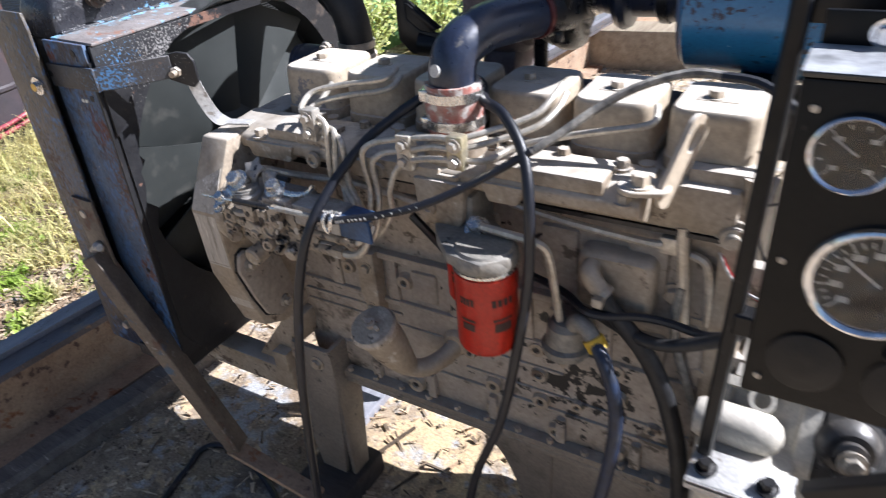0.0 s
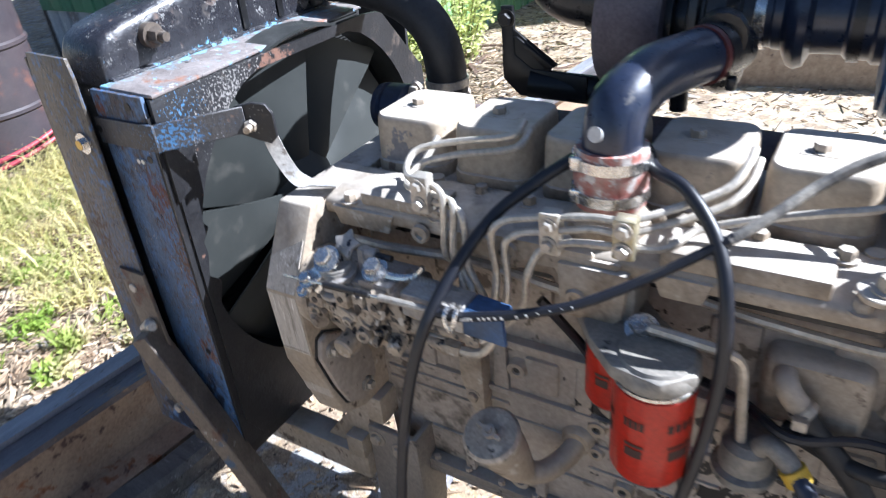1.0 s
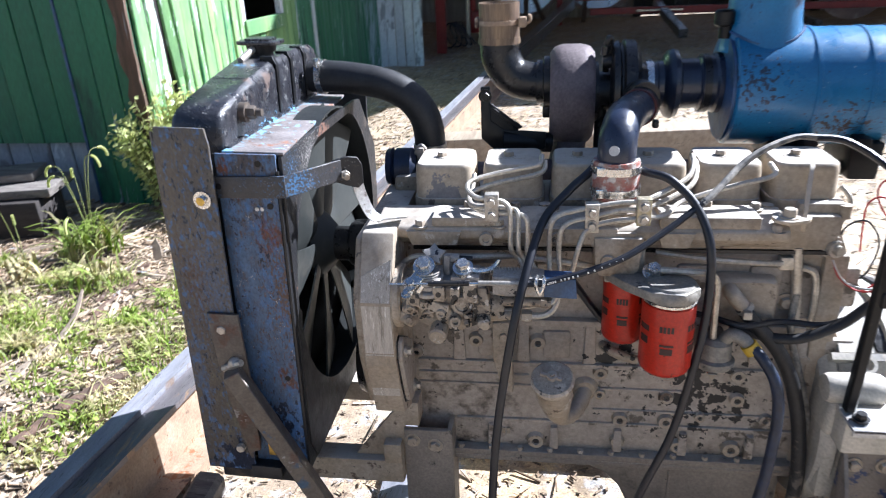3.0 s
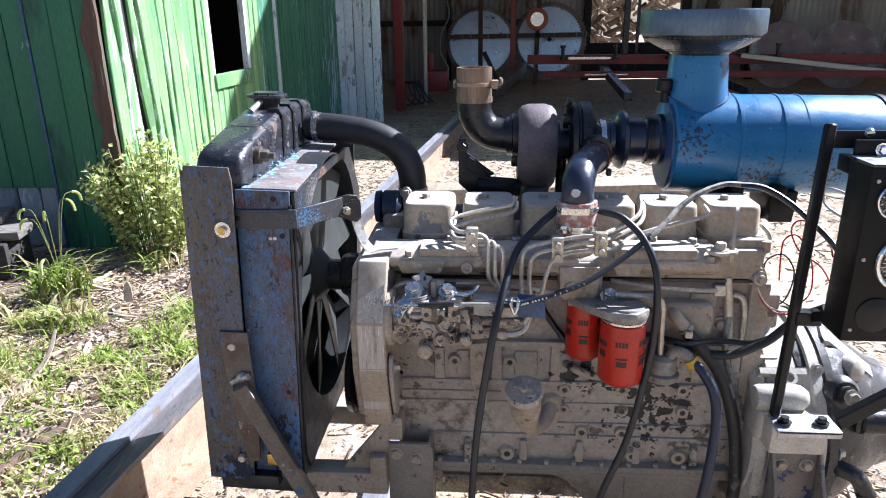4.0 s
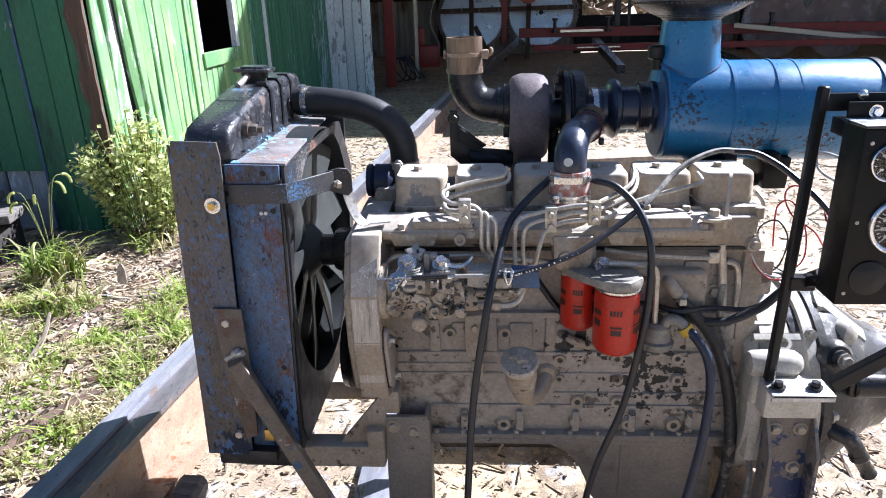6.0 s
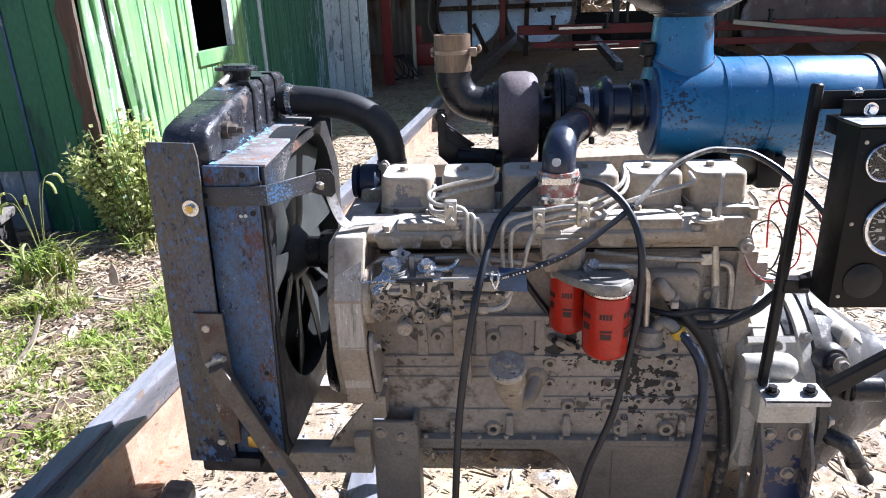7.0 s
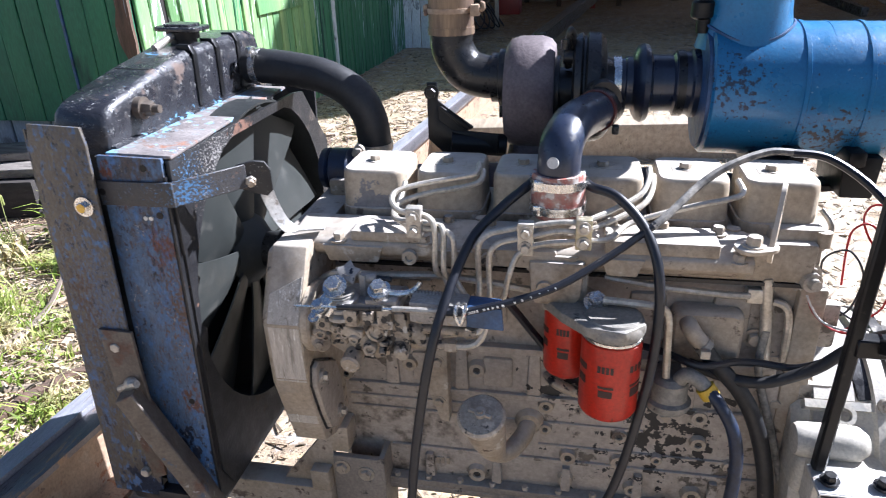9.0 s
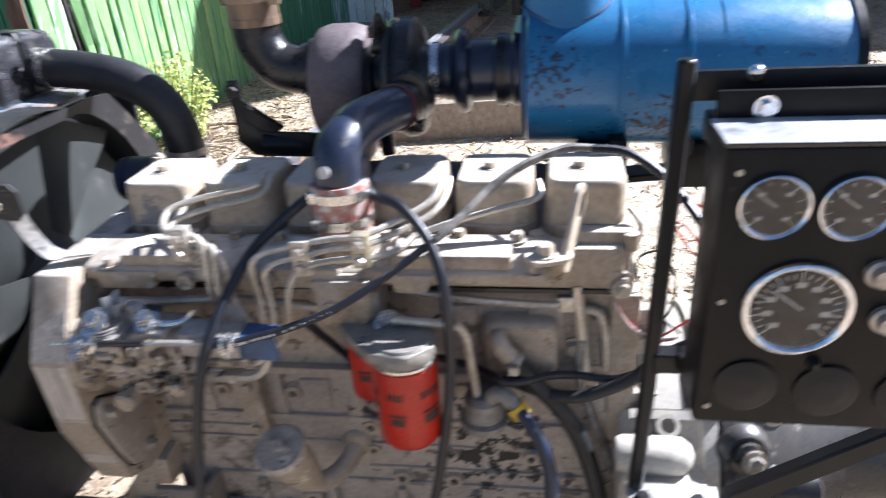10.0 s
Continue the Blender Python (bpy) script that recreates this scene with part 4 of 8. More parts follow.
def saw(x, y, z, r, mat, label, tilt=9, turn=0, teeth=72):
    b = B()
    pts = []
    for i in range(teeth):
        for f, rr in ((0.0, r * 0.968), (0.45, r * 0.968), (0.62, r), (0.9, r)):
            a = 2 * math.pi * (i + f) / teeth
            pts.append((rr * math.cos(a), rr * math.sin(a)))
    m = Matrix.Translation((x, y, z)) @ Matrix.Rotation(radians(turn), 4, "Z") @ Matrix.Rotation(radians(-tilt), 4, "X")
    prism(b, pts, "y", -0.003, 0.003, 0, 2, m)
    o = thing("saw_blade", (x, y, z - r), label, "saw blade", "saw blades in the shed")
    part("disc", b, M[mat], o)
    b = B()
    cyl(b, (0, -0.006, 0), (0, 0.006, 0), r * 0.07, n=20)
    bmesh.ops.transform(b, matrix=m, verts=b.verts)
    part("eye", b, M["castblack"], o)
    return o


saw(-0.17, 13.28, 0.93, 0.72, "rustsaw", "large rusted circular saw blade hung behind a bright one", 9, 0, 54)
saw(1.26, 13.48, 0.97, 0.76, "rustsaw", "large rusted circular saw blade hung behind a bright one", 9, 0, 54)
saw(-0.17, 13.2, 0.93, 0.64, "saw", "bright grey toothed circular saw blade hung on the wall")
saw(1.24, 13.4, 0.97, 0.66, "saw", "grey toothed circular saw blade hung on the wall")
saw(5.35, 12.0, 0.70, 0.60, "rustsaw", "rust-brown circular saw blade leaning upright")
saw(6.55, 12.2, 0.68, 0.62, "rustsaw", "dark rusted circular saw blade leaning upright")
saw(7.85, 12.2, 0.74, 0.66, "rustsaw", "grey-brown circular saw blade leaning upright")
rack = thing("blade_rack", (0.5, 13.0, GZ), "rusty wooden rack holding hung saw blades", "rack")
for p, q in (((-0.8, 13.1, 1.05), (2.0, 13.1, 1.07)), ((-0.17, 13.12, 1.8), (-0.17, 13.12, 0.1)), ((-0.1, 13.12, 0.75), (0.2, 13.1, 0.15)), ((1.0, 13.1, 2.2), (0.95, 13.1, 0.1))):
    b = B()
    bar(b, p, q, 0.09, 0.05, (0, 1, 0), 0.004)
    part("rail", b, M["brownboard"], rack)
mill = thing("sawmill", (2.0, 11.0, GZ), "dull red steel sawmill carriage frame in the shed", "sawmill")
for p, q, w, h, mat in (((0.7, 11.2, 0.70), (9.0, 11.0, 0.66), 0.10, 0.16, "redpaint"), ((0.9, 10.4, 0.50), (9.0, 10.2, 0.48), 0.10, 0.10, "redpaint"), ((0.45, 11.6, 2.6), (0.45, 11.6, 0.2), 0.10, 0.10, "redpaint"), ((2.42, 11.4, 2.6), (2.42, 11.4, 0.5), 0.10, 0.10, "castblack"), ((2.62, 11.4, 2.6), (2.62, 11.4, 0.5), 0.05, 0.05, "castblack"), ((-0.15, 7.0, 0.30), (0.66, 12.0, 0.52), 0.14, 0.16, "grease"), ((2.0, 11.0, 0.55), (2.05, 8.8, 0.30), 0.12, 0.12, "grease"), ((1.05, 11.1, 0.7), (1.05, 11.1, 1.0), 0.16, 0.16, "machinegreen"), ((-1.28, 9.0, 2.4), (-1.28, 9.0, 0.1), 0.14, 0.10, "redpaint"), ((-0.95, 9.6, 2.4), (-0.95, 9.6, 0.1), 0.06, 0.06, "steel"), ((3.4, 11.0, 0.55), (3.9, 9.2, 0.32), 0.10, 0.12, "grease"), ((4.3, 11.0, 0.75), (7.2, 10.0, 0.42), 0.08, 0.08, "line"), ((1.4, 11.1, 0.72), (2.2, 11.1, 0.72), 0.06, 0.05, "bright"), ((1.6, 10.3, 0.5), (2.3, 10.3, 0.5), 0.04, 0.03, "bright")):
    b = B()
    bar(b, p, q, w, h, (0, 0, 1) if abs(p[2] - q[2]) < 1 else (0, 1, 0), 0.006)
    part("frame_bar", b, M[mat], mill)
for k in range(5):
    b = B()
    x = 1.3 + k * 0.9
    lathe(b, (x, 11.0, 0.70), (0, 0, 1), [(0, 0.06), (0.05, 0.06), (0.05, 0.03), (0.2, 0.03), (0.2, 0.05), (0.24, 0.05)], 14)
    part("roller_stand", b, M["castblack"], mill)
b = B()
ring(b, (0.93, 12.6, 1.37), (0, -1, 0), 0.13, 0.21, 0.05, 32)
part("pulley_guard", b, M["orange"], mill)
b = B()
cyl(b, (0.93, 12.6, 1.37), (0.93, 12.57, 1.37), 0.13, n=24)
part("guard_plate", b, M["bright"], mill)
b = B()
box(b, (-1.0, 9.7, 0.30), (-0.62, 10.1, 0.62), 0.02)
box(b, (-0.95, 9.75, 0.62), (-0.85, 9.85, 0.9), 0.01)
part("motor_box", b, M["redpaint"], mill)
b = B()
for k in range(5):
    pts = [(-1.2 + 0.12 * math.cos(a * 0.7 + k) + k * 0.06, 9.2 + 0.1 * k, 0.32 + 0.17 * math.sin(a * 0.7 + k * 0.6)) for a in range(11)]
    tube(b, pts, 0.012, 6, 3)
solid("hanging_hose", b, M["cable"], "tangle of dark hose coils inside the shed", "hose", kind="stuff")
b = B()
tube(b, [(-0.7, 10, 2.4), (-0.66, 10, 1.8), (-0.6, 10, 1.45), (-0.72, 10, 1.2), (-0.75, 10, 0.9), (-0.62, 10, 0.6), (-0.8, 10, 0.35)], 0.012, 6, 6)
solid("hanging_cable", b, M["greycable"], "pale cable hanging inside the shed", "cable")

# log pile outside the shed's rear opening
random.seed(3)
b = B()
for k in range(240):
    x, y, z = random.uniform(1.7, 4.9), random.uniform(16.5, 18.5), random.uniform(0.75, 2.6)
    a, e, L = random.uniform(0, 6.3), random.uniform(-0.9, 0.9), random.uniform(0.3, 0.9)
    d = Vector((math.cos(a) * math.cos(e), math.sin(a) * math.cos(e) * 0.5, math.sin(e))) * L / 2
    p = Vector((x, y + z * 0.4, z))
    cyl(b, p - d, p + d, random.uniform(0.03, 0.09), random.uniform(0.02, 0.07), 7)
solid("slab_wood_pile", b, M["log"], "sunlit heap of split slab wood behind the shed", "wood pile", kind="stuff")

for ob in [o for o in scene.objects if o.parent is None and o.name.split(".")[0] in ("barn", "shed", "saw_blade", "blade_rack", "sawmill", "old_plank", "hanging_hose", "hanging_cable", "slab_wood_pile")]:
    ob.matrix_basis = SC @ ob.matrix_basis

# ---- the engine ----
engine = thing("diesel_engine", (0.3, 0, 0.30), "six-cylinder diesel engine in flaking dusty tan paint on skid mounts", "engine")
Y0 = -0.088                      # the block's side

# block: crankcase, skirt, water jacket
b = B()
prism(b, [(-0.085, 0.478), (-0.088, 0.53), (-0.088, 0.64), (-0.084, 0.765), (-0.078, 0.78), (-0.074, 0.905), (0.112, 0.905), (0.13, 0.80), (0.135, 0.478)], "x", -0.062, 0.655, 0.003)
block = part("engine_block", b, M["block"], engine, "tan paint flaked off to black on the block side")
for z, x0, x1, d, h in ((0.671, -0.05, 0.64, 0.006, 0.010), (0.622, -0.05, 0.45, 0.004, 0.006), (0.645, -0.05, 0.16, 0.004, 0.006), (0.543, 0.02, 0.64, 0.005, 0.007), (0.762, -0.04, 0.63, 0.009, 0.012), (0.575, 0.28, 0.64, 0.004, 0.005)):
    b = B()
    box(b, (x0, Y0 - d, z - h / 2), (x1, Y0 + 0.02, z + h / 2), 0.002)
    part("cast_rib", b, M["block"], block)
for i in range(6):
    x = 0.03 + i * 0.12
    b = B()
    prism(b, [(x - 0.012, 0.675), (x + 0.012, 0.675), (x + 0.009, 0.755), (x - 0.009, 0.755)], "y", Y0 - 0.004, Y0 + 0.02, 0.003)
    part("cast_rib", b, M["block"], block)
    b = B()
    box(b, (x + 0.035, Y0 - 0.003, 0.685), (x + 0.085, Y0 + 0.02, 0.742), 0.006)
    part("cast_pad", b, M["block"], block)
    b = B()
    box(b, (x + 0.02, -0.083, 0.80), (x + 0.075, -0.06, 0.875), 0.008)
    part("cast_pad", b, M["block"], block)
    b = B()
    prism(b, [(x + 0.05, 0.482), (x + 0.068, 0.482), (x + 0.066, 0.533), (x + 0.052, 0.533)], "y", Y0 - 0.010, Y0 + 0.02, 0.003)
    part("cast_rib", b, M["block"], block)

for x, z, r in ((0.062, 0.720, 0.012), (0.176, 0.719, 0.013), (0.291, 0.658, 0.012), (0.331, 0.556, 0.013), (0.409, 0.661, 0.012), (0.412, 0.611, 0.012), (0.532, 0.663, 0.012), (0.536, 0.611, 0.012), (0.291, 0.612, 0.010), (0.415, 0.556, 0.013), (0.174, 0.497, 0.015), (0.329, 0.505, 0.012), (0.44, 0.50, 0.012), (0.538, 0.50, 0.015), (-0.052, 0.69, 0.011), (0.475, 0.57, 0.009), (0.59, 0.57, 0.011)):
    b = B()
    lathe(b, (x, Y0 + 0.004, z), (0, -1, 0), [(0, r * 1.25), (0.008, r * 1.1), (0.013, r), (0.013, r * 0.5), (0.004, r * 0.42)], 16)
    boss = part("boss", b, M["tan"], engine)
    b = B()
    cyl(b, (x, Y0, z), (x, Y0 - 0.006, z), r * 0.42, n=10)
    part("bore", b, M["castblack"], boss)

# pan rail with its row of cap screws, and the sump
b = B()
box(b, (-0.055, Y0 - 0.018, 0.464), (0.65, 0.14, 0.479), 0.002)
part("pan_rail", b, M["sump"], engine)
for i in range(12):
    b = B()
    bolt(b, (-0.03 + i * 0.058, Y0 - 0.011, 0.479), (0, 0, 1), 0.006, 0.007, False)
    part("rail_bolt", b, M["tan"], engine)
b = B()
prism(b, [(-0.04, 0.464), (0.635, 0.464), (0.635, 0.31), (0.615, 0.28), (0.390, 0.28), (0.372, 0.30), (0.358, 0.345), (0.338, 0.39), (0.310, 0.422), (0.270, 0.441), (0.21, 0.450), (-0.03, 0.452)], "y", -0.090, 0.118, 0.010, 3)
prism(b, [(-0.05, 0.466), (0.645, 0.466), (0.645, 0.455), (-0.05, 0.455)], "y", -0.107, 0.142, 0.002)
box(b, (0.43, -0.0935, 0.30), (0.434, -0.07, 0.452), 0.001)
part("oil_pan", b, M["sump"], engine, "pressed tan oil pan with a deep rear sump")

# gear housing at the front: rim, rear flange and access plate
prof = [(-0.178, 0.968), (-0.236, 0.866), (-0.232, 0.745), (-0.196, 0.628), (-0.150, 0.606), (0.12, 0.60), (0.175, 0.66), (0.20, 0.80), (0.175, 0.93), (0.12, 0.972)]
b = B()
prism(b, prof, "x", -0.112, -0.058, 0.003, 2)
gear = part("gear_housing", b, M["tan"], engine, "scuffed tan gear housing with worn pale rim")
b = B()
prism(b, [(y * 0.93, 0.79 + (z - 0.79) * 0.93) for y, z in prof], "x", -0.128, -0.108, 0.008, 3)
part("gear_cover", b, M["tan"], engine)
b = B()
prism(b, [(-0.227, 0.760), (-0.220, 0.786), (-0.207, 0.790), (-0.178, 0.772), (-0.140, 0.748), (-0.126, 0.70), (-0.124, 0.658), (-0.140, 0.636), (-0.162, 0.632), (-0.190, 0.650), (-0.207, 0.692)], "x", -0.060, -0.048, 0.003)
part("access_plate", b, M["block"], gear, "dusty tan access plate")
# thin black border showing all round the access plate
b = B()
prism(b, [(-0.230, 0.759), (-0.222, 0.789), (-0.207, 0.793), (-0.176, 0.775), (-0.137, 0.750), (-0.123, 0.70), (-0.121, 0.656), (-0.138, 0.633), (-0.163, 0.629), (-0.192, 0.647), (-0.210, 0.691)], "x", -0.060, -0.0555, 0.001)
part("plate_gasket", b, M["castblack"], gear)
for y, z in ((-0.206, 0.763), (-0.150, 0.655)):
    b = B()
    cyl(b, (-0.048, y, z), (-0.045, y, z), 0.012, n=16)
    bolt(b, (-0.045, y, z), (1, 0, 0), 0.0075, 0.007)
    part("cap_screw", b, M["steel"], gear)

b = B()
loft(b, [[(x, y - 0.0008, z) for x, y, z in ((-0.109, -0.2355, 0.862), (-0.061, -0.2355, 0.862), (-0.061, -0.2330, 0.772), (-0.109, -0.2330, 0.772))], [(x, y + 0.003, z) for x, y, z in ((-0.109, -0.2355, 0.862), (-0.061, -0.2355, 0.862), (-0.061, -0.2330, 0.772), (-0.109, -0.2330, 0.772))]])
loft(b, [[(x, y - 0.0010, z) for x, y, z in ((-0.109, -0.2325, 0.770), (-0.061, -0.2325, 0.770), (-0.061, -0.2100, 0.672), (-0.109, -0.2100, 0.672))], [(x, y + 0.003, z) for x, y, z in ((-0.109, -0.2325, 0.770), (-0.061, -0.2325, 0.770), (-0.061, -0.2100, 0.672), (-0.109, -0.2100, 0.672))]])
# slanted pale piece puts the sun's patch on the chamfer into colour
loft(b, [[(x, y - 0.0010, z) for x, y, z in ((-0.109, -0.2355, 0.868), (-0.061, -0.2355, 0.868), (-0.061, -0.200, 0.930), (-0.109, -0.215, 0.905))], [(x, y + 0.004, z) for x, y, z in ((-0.109, -0.2355, 0.868), (-0.061, -0.2355, 0.868), (-0.061, -0.200, 0.930), (-0.109, -0.215, 0.905))]])
part("worn_rim", b, M["palerim"], gear, "pale scuffed rim paint with the chamfer's sunlit patch laid on")

# head, gasket, intake manifold cover
b = B()
box(b, (-0.045, -0.090, 0.908), (0.655, 0.11, 0.968), 0.004)
for i in range(6):
    x = i * 0.12 + 0.008
    prism(b, rrect(x, 0.004, 0.112, 0.128, 0.03), "z", 0.96, 0.985, 0.004)
    cyl(b, (x + 0.056, -0.072, 0.96), (x + 0.056, -0.072, 0.982), 0.010, n=12)
part("cylinder_head", b, M["tan"], engine)
b = B()
box(b, (-0.045, -0.092, 0.902), (0.655, 0.114, 0.908))
part("head_gasket", b, M["castblack"], engine)
b = B()
prism(b, [(-0.152, 0.949), (-0.152, 0.962), (-0.146, 0.967), (-0.118, 0.975), (-0.078, 0.980), (-0.06, 0.972), (-0.06, 0.915), (-0.115, 0.925)], "x", -0.095, 0.56, 0.003)
man = part("intake_manifold", b, M["tan"], engine, "dusty tan intake manifold cover below the valve covers")
for x0, x1 in ((-0.098, -0.075), (-0.045, 0.05), (0.12, 0.20), (0.25, 0.33), (0.36, 0.42)):
    b = B()
    prism(b, [(x0, 0.962), (x1, 0.962), (x1 - 0.01, 0.936), (x0 + 0.01, 0.936)], "y", -0.156, -0.12, 0.003)
    part("flange_lug", b, M["tan"], man)
for lo, hi, be in (((0.0, -0.150, 0.968), (0.11, -0.10, 0.984), 0.003), ((0.365, -0.148, 0.966), (0.515, -0.085, 0.986), 0.003), ((0.18, -0.155, 0.94), (0.30, -0.10, 0.968), 0.004)):
    b = B()
    box(b, lo, hi, be)
    part("raised_pad", b, M["tan"], man)
b = B()
prism(b, [(0.262, 0.955), (0.34, 0.955), (0.335, 0.90), (0.325, 0.888), (0.272, 0.888), (0.266, 0.90)], "y", -0.162, -0.10, 0.004)
part("filter_mount_pad", b, M["tan"], man)
b = B()
lathe(b, (0.297, -0.098, 0.965), (0, 0, 1), [(0, 0.046), (0.022, 0.044), (0.03, 0.036), (0.05, 0.033)], 24)
part("inlet_neck", b, M["tan"], man)
for x, y, z in ((0.055, -0.085, 0.982), (0.135, -0.085, 0.980), (0.20, -0.09, 0.98), (0.345, -0.085, 0.982), (0.375, -0.088, 0.986), (0.445, -0.09, 0.986), (0.52, -0.09, 0.983), (0.54, -0.145, 0.966), (-0.02, -0.145, 0.97), (0.11, -0.145, 0.972)):
    b = B()
    bolt(b, (x, y, z - 0.004), (0, 0, 1), 0.0085, 0.010)
    part("head_bolt", b, M["tan"], engine)
for x, z in ((0.09, 0.95), (0.205, 0.952), (0.285, 0.915), (-0.085, 0.95)):
    b = B()
    lathe(b, (x, -0.1615 if z < 0.92 else -0.156, z), (0, -1, 0), [(0, 0.012), (0.006, 0.011), (0.006, 0.006), (0.002, 0.005)], 14)
    part("plug", b, M["tan"], engine)

# six valve covers
def cover(x):
    b = B()
    r = []
    for z, k, rr in ((0.972, 1.035, 0.021), (0.976, 1.035, 0.021), (0.979, 1.01, 0.021), (1.030, 0.985, 0.021), (1.0375, 0.972, 0.0205), (1.0420, 0.945, 0.019), (1.0440, 0.905, 0.017), (1.0445, 0.5, 0.009)):
        r.append([(px, py, z) for px, py in rrect(x + 0.008, 0.005, 0.104 * k, 0.118 * k, rr)])
    loft(b, r)
    box(b, (x - 0.02, -0.014, 1.0425), (x + 0.03, 0.014, 1.0455), 0.002)
    c = part("valve_cover", b, M["cover"], engine)
    b = B()
    bolt(b, (x, 0.0, 1.044), (0, 0, 1), 0.009, 0.008, True, x * 9)
    part("bolt", b, M["tan"], c)


for i in range(6):
    cover(i * 0.12)

# rear of the head: end plate, big brass-ended fitting, rear uprights
b = B()
box(b, (0.592, -0.075, 0.78), (0.666, 0.10, 0.985), 0.006)
box(b, (0.61, -0.082, 0.66), (0.662, -0.03, 0.78), 0.005)
box(b, (0.642, -0.09, 0.46), (0.680, 0.12, 0.90), 0.004)
part("rear_end_plate", b, M["tan"], engine)
b = B()
lathe(b, (0.648, -0.070, 0.912), (0.25, -1, 0), [(0, 0.024), (0.006, 0.024), (0.006, 0.019), (0.016, 0.019), (0.016, 0.015), (0.026, 0.014), (0.026, 0.009), (0.036, 0.008)], 18)
part("sensor", b, M["steel"], engine)
for y, z in ((-0.083, 0.80), (-0.083, 0.75)):
    b = B()
    bolt(b, (0.638, y, z - 0.05), (0, -1, 0), 0.009, 0.008)
    part("cap_screw", b, M["tan"], engine)

# lifting eye at the rear
b = B()
prism(b, rrect(0.0, 0.0, 0.058, 0.040, 0.018), "z", 0.980, 0.986, 0.001, 1, Matrix.Translation((0.560, -0.140, 0)) @ Matrix.Rotation(radians(20), 4, "Z"))
pts_o, pts_i = [], []
a0, t0 = Vector((0.004, 0.978)), Vector((0.052, 1.034))
ax = (t0 - a0).normalized()
sd = Vector((-ax.y, ax.x))
for i in range(24):
    a = 2 * math.pi * i / 24
    c, q = math.cos(a), math.sin(a)
    base = t0 if c > 0 else a0
    wid = 0.020 if c > 0 else 0.016
    pts_o.append(tuple(base + ax * (0.020 * c) + sd * (wid * q)))
    pts_i.append(tuple(t0 - ax * 0.008 + ax * (0.018 * c) + sd * (0.0095 * q)))
tmp = B()
plate_loop(tmp, (pts_o, pts_i), "x", -0.003, 0.003)
bmesh.ops.transform(tmp, matrix=Matrix.Translation((0.581, -0.134, 0)) @ Matrix.Rotation(radians(-19), 4, "Z"), verts=tmp.verts)
join_in(b, tmp)
part("lifting_eye", b, M["cover"], engine, "tan steel lifting eye plate")
for x, y in ((0.556, -0.142),):
    b = B()
    bolt(b, (x, y, 0.986), (0, 0, 1), 0.0105, 0.012)
    part("bolt", b, M["cover"], engine)
# front lifting strap from the radiator stay is a part of the radiator

# two spin-on fuel filters and their head
b = B()
prism(b, [(0.283, -0.10), (0.283, -0.15), (0.31, -0.19), (0.345, -0.225), (0.395, -0.234), (0.424, -0.205), (0.42, -0.17), (0.37, -0.13), (0.345, -0.10)], "z", 0.876, 0.893, 0.004)
lathe(b, (0.381, -0.190, 0.872), (0, 0, 1), [(0, 0.042), (0.006, 0.044), (0.016, 0.042), (0.024, 0.036)], 26)
box(b, (0.282, -0.152, 0.872), (0.345, -0.09, 0.935), 0.004)
fh = part("filter_head", b, M["filterhead"], engine, "dusty grey cast fuel filter head")
b = B()
bolt(b, (0.357, -0.163, 0.898), (0, -0.6, 1), 0.012, 0.014)
part("banjo_bolt", b, M["bright"], fh)


def filt(cx, cy, ztop, h, r):
    b = B()
    lathe(b, (cx, cy, ztop), (0, 0, -1), [(0, r - 0.004), (0.003, r), (h - 0.012, r), (h - 0.006, r - 0.003), (h - 0.001, r - 0.009), (h, r - 0.016), (h - 0.003, 0.008)], 36)
    lathe(b, (cx, cy, ztop - h + 0.004), (0, 0, -1), [(0, 0.011), (0.010, 0.011), (0.013, 0.009), (0.013, 0.004)], 12)
    f = part("fuel_filter", b, M["red"], engine, "orange-red spin-on fuel filter with dark print")
    b = B()
    lathe(b, (cx, cy, ztop), (0, 0, 1), [(0, r - 0.003), (0.001, r + 0.001), (0.005, r + 0.001), (0.006, r - 0.003)], 36)
    part("seam_ring", b, M["bright"], f)
    # print that cannot be read, as bars that follow the can
    for a0, a1, z0, z1 in ((-26, -20, 0.030, 0.041), (-18, -12, 0.030, 0.041), (-10, -4, 0.030, 0.041), (-2, 4, 0.030, 0.041), (-24, 6, 0.062, 0.066), (-22, 4, 0.069, 0.080), (36, 44, 0.030, 0.041), (47, 55, 0.030, 0.041), (58, 66, 0.030, 0.041), (69, 77, 0.030, 0.041), (38, 76, 0.060, 0.064), (40, 74, 0.067, 0.081), (-80, -50, 0.035, 0.045), (-76, -52, 0.055, 0.068)):
        b = B()
        k = 8
        vs = [[b.verts.new((cx + (r + 0.0006) * math.cos(radians(-90 + a0 + (a1 - a0) * i / k)), cy + (r + 0.0006) * math.sin(radians(-90 + a0 + (a1 - a0) * i / k)), ztop - z)) for i in range(k + 1)] for z in (z0, z1)]
        for i in range(k):
            b.faces.new((vs[0][i], vs[0][i + 1], vs[1][i + 1], vs[1][i]))
        part("print_bar", b, M["ink"], f)


filt(0.381, -0.190, 0.866, 0.128, 0.0415)
filt(0.320, -0.120, 0.874, 0.122, 0.0355)

# fuel lift pump below the filters, with outlet elbow, collar and blue hose
b = B()
lathe(b, (0.472, -0.140, 0.712), (0.014, 0.045, 0.967), [(0, 0.012), (0.004, 0.030), (0.012, 0.034), (0.018, 0.034), (0.022, 0.028), (0.05, 0.027), (0.058, 0.020), (0.06, 0.008)], 24)
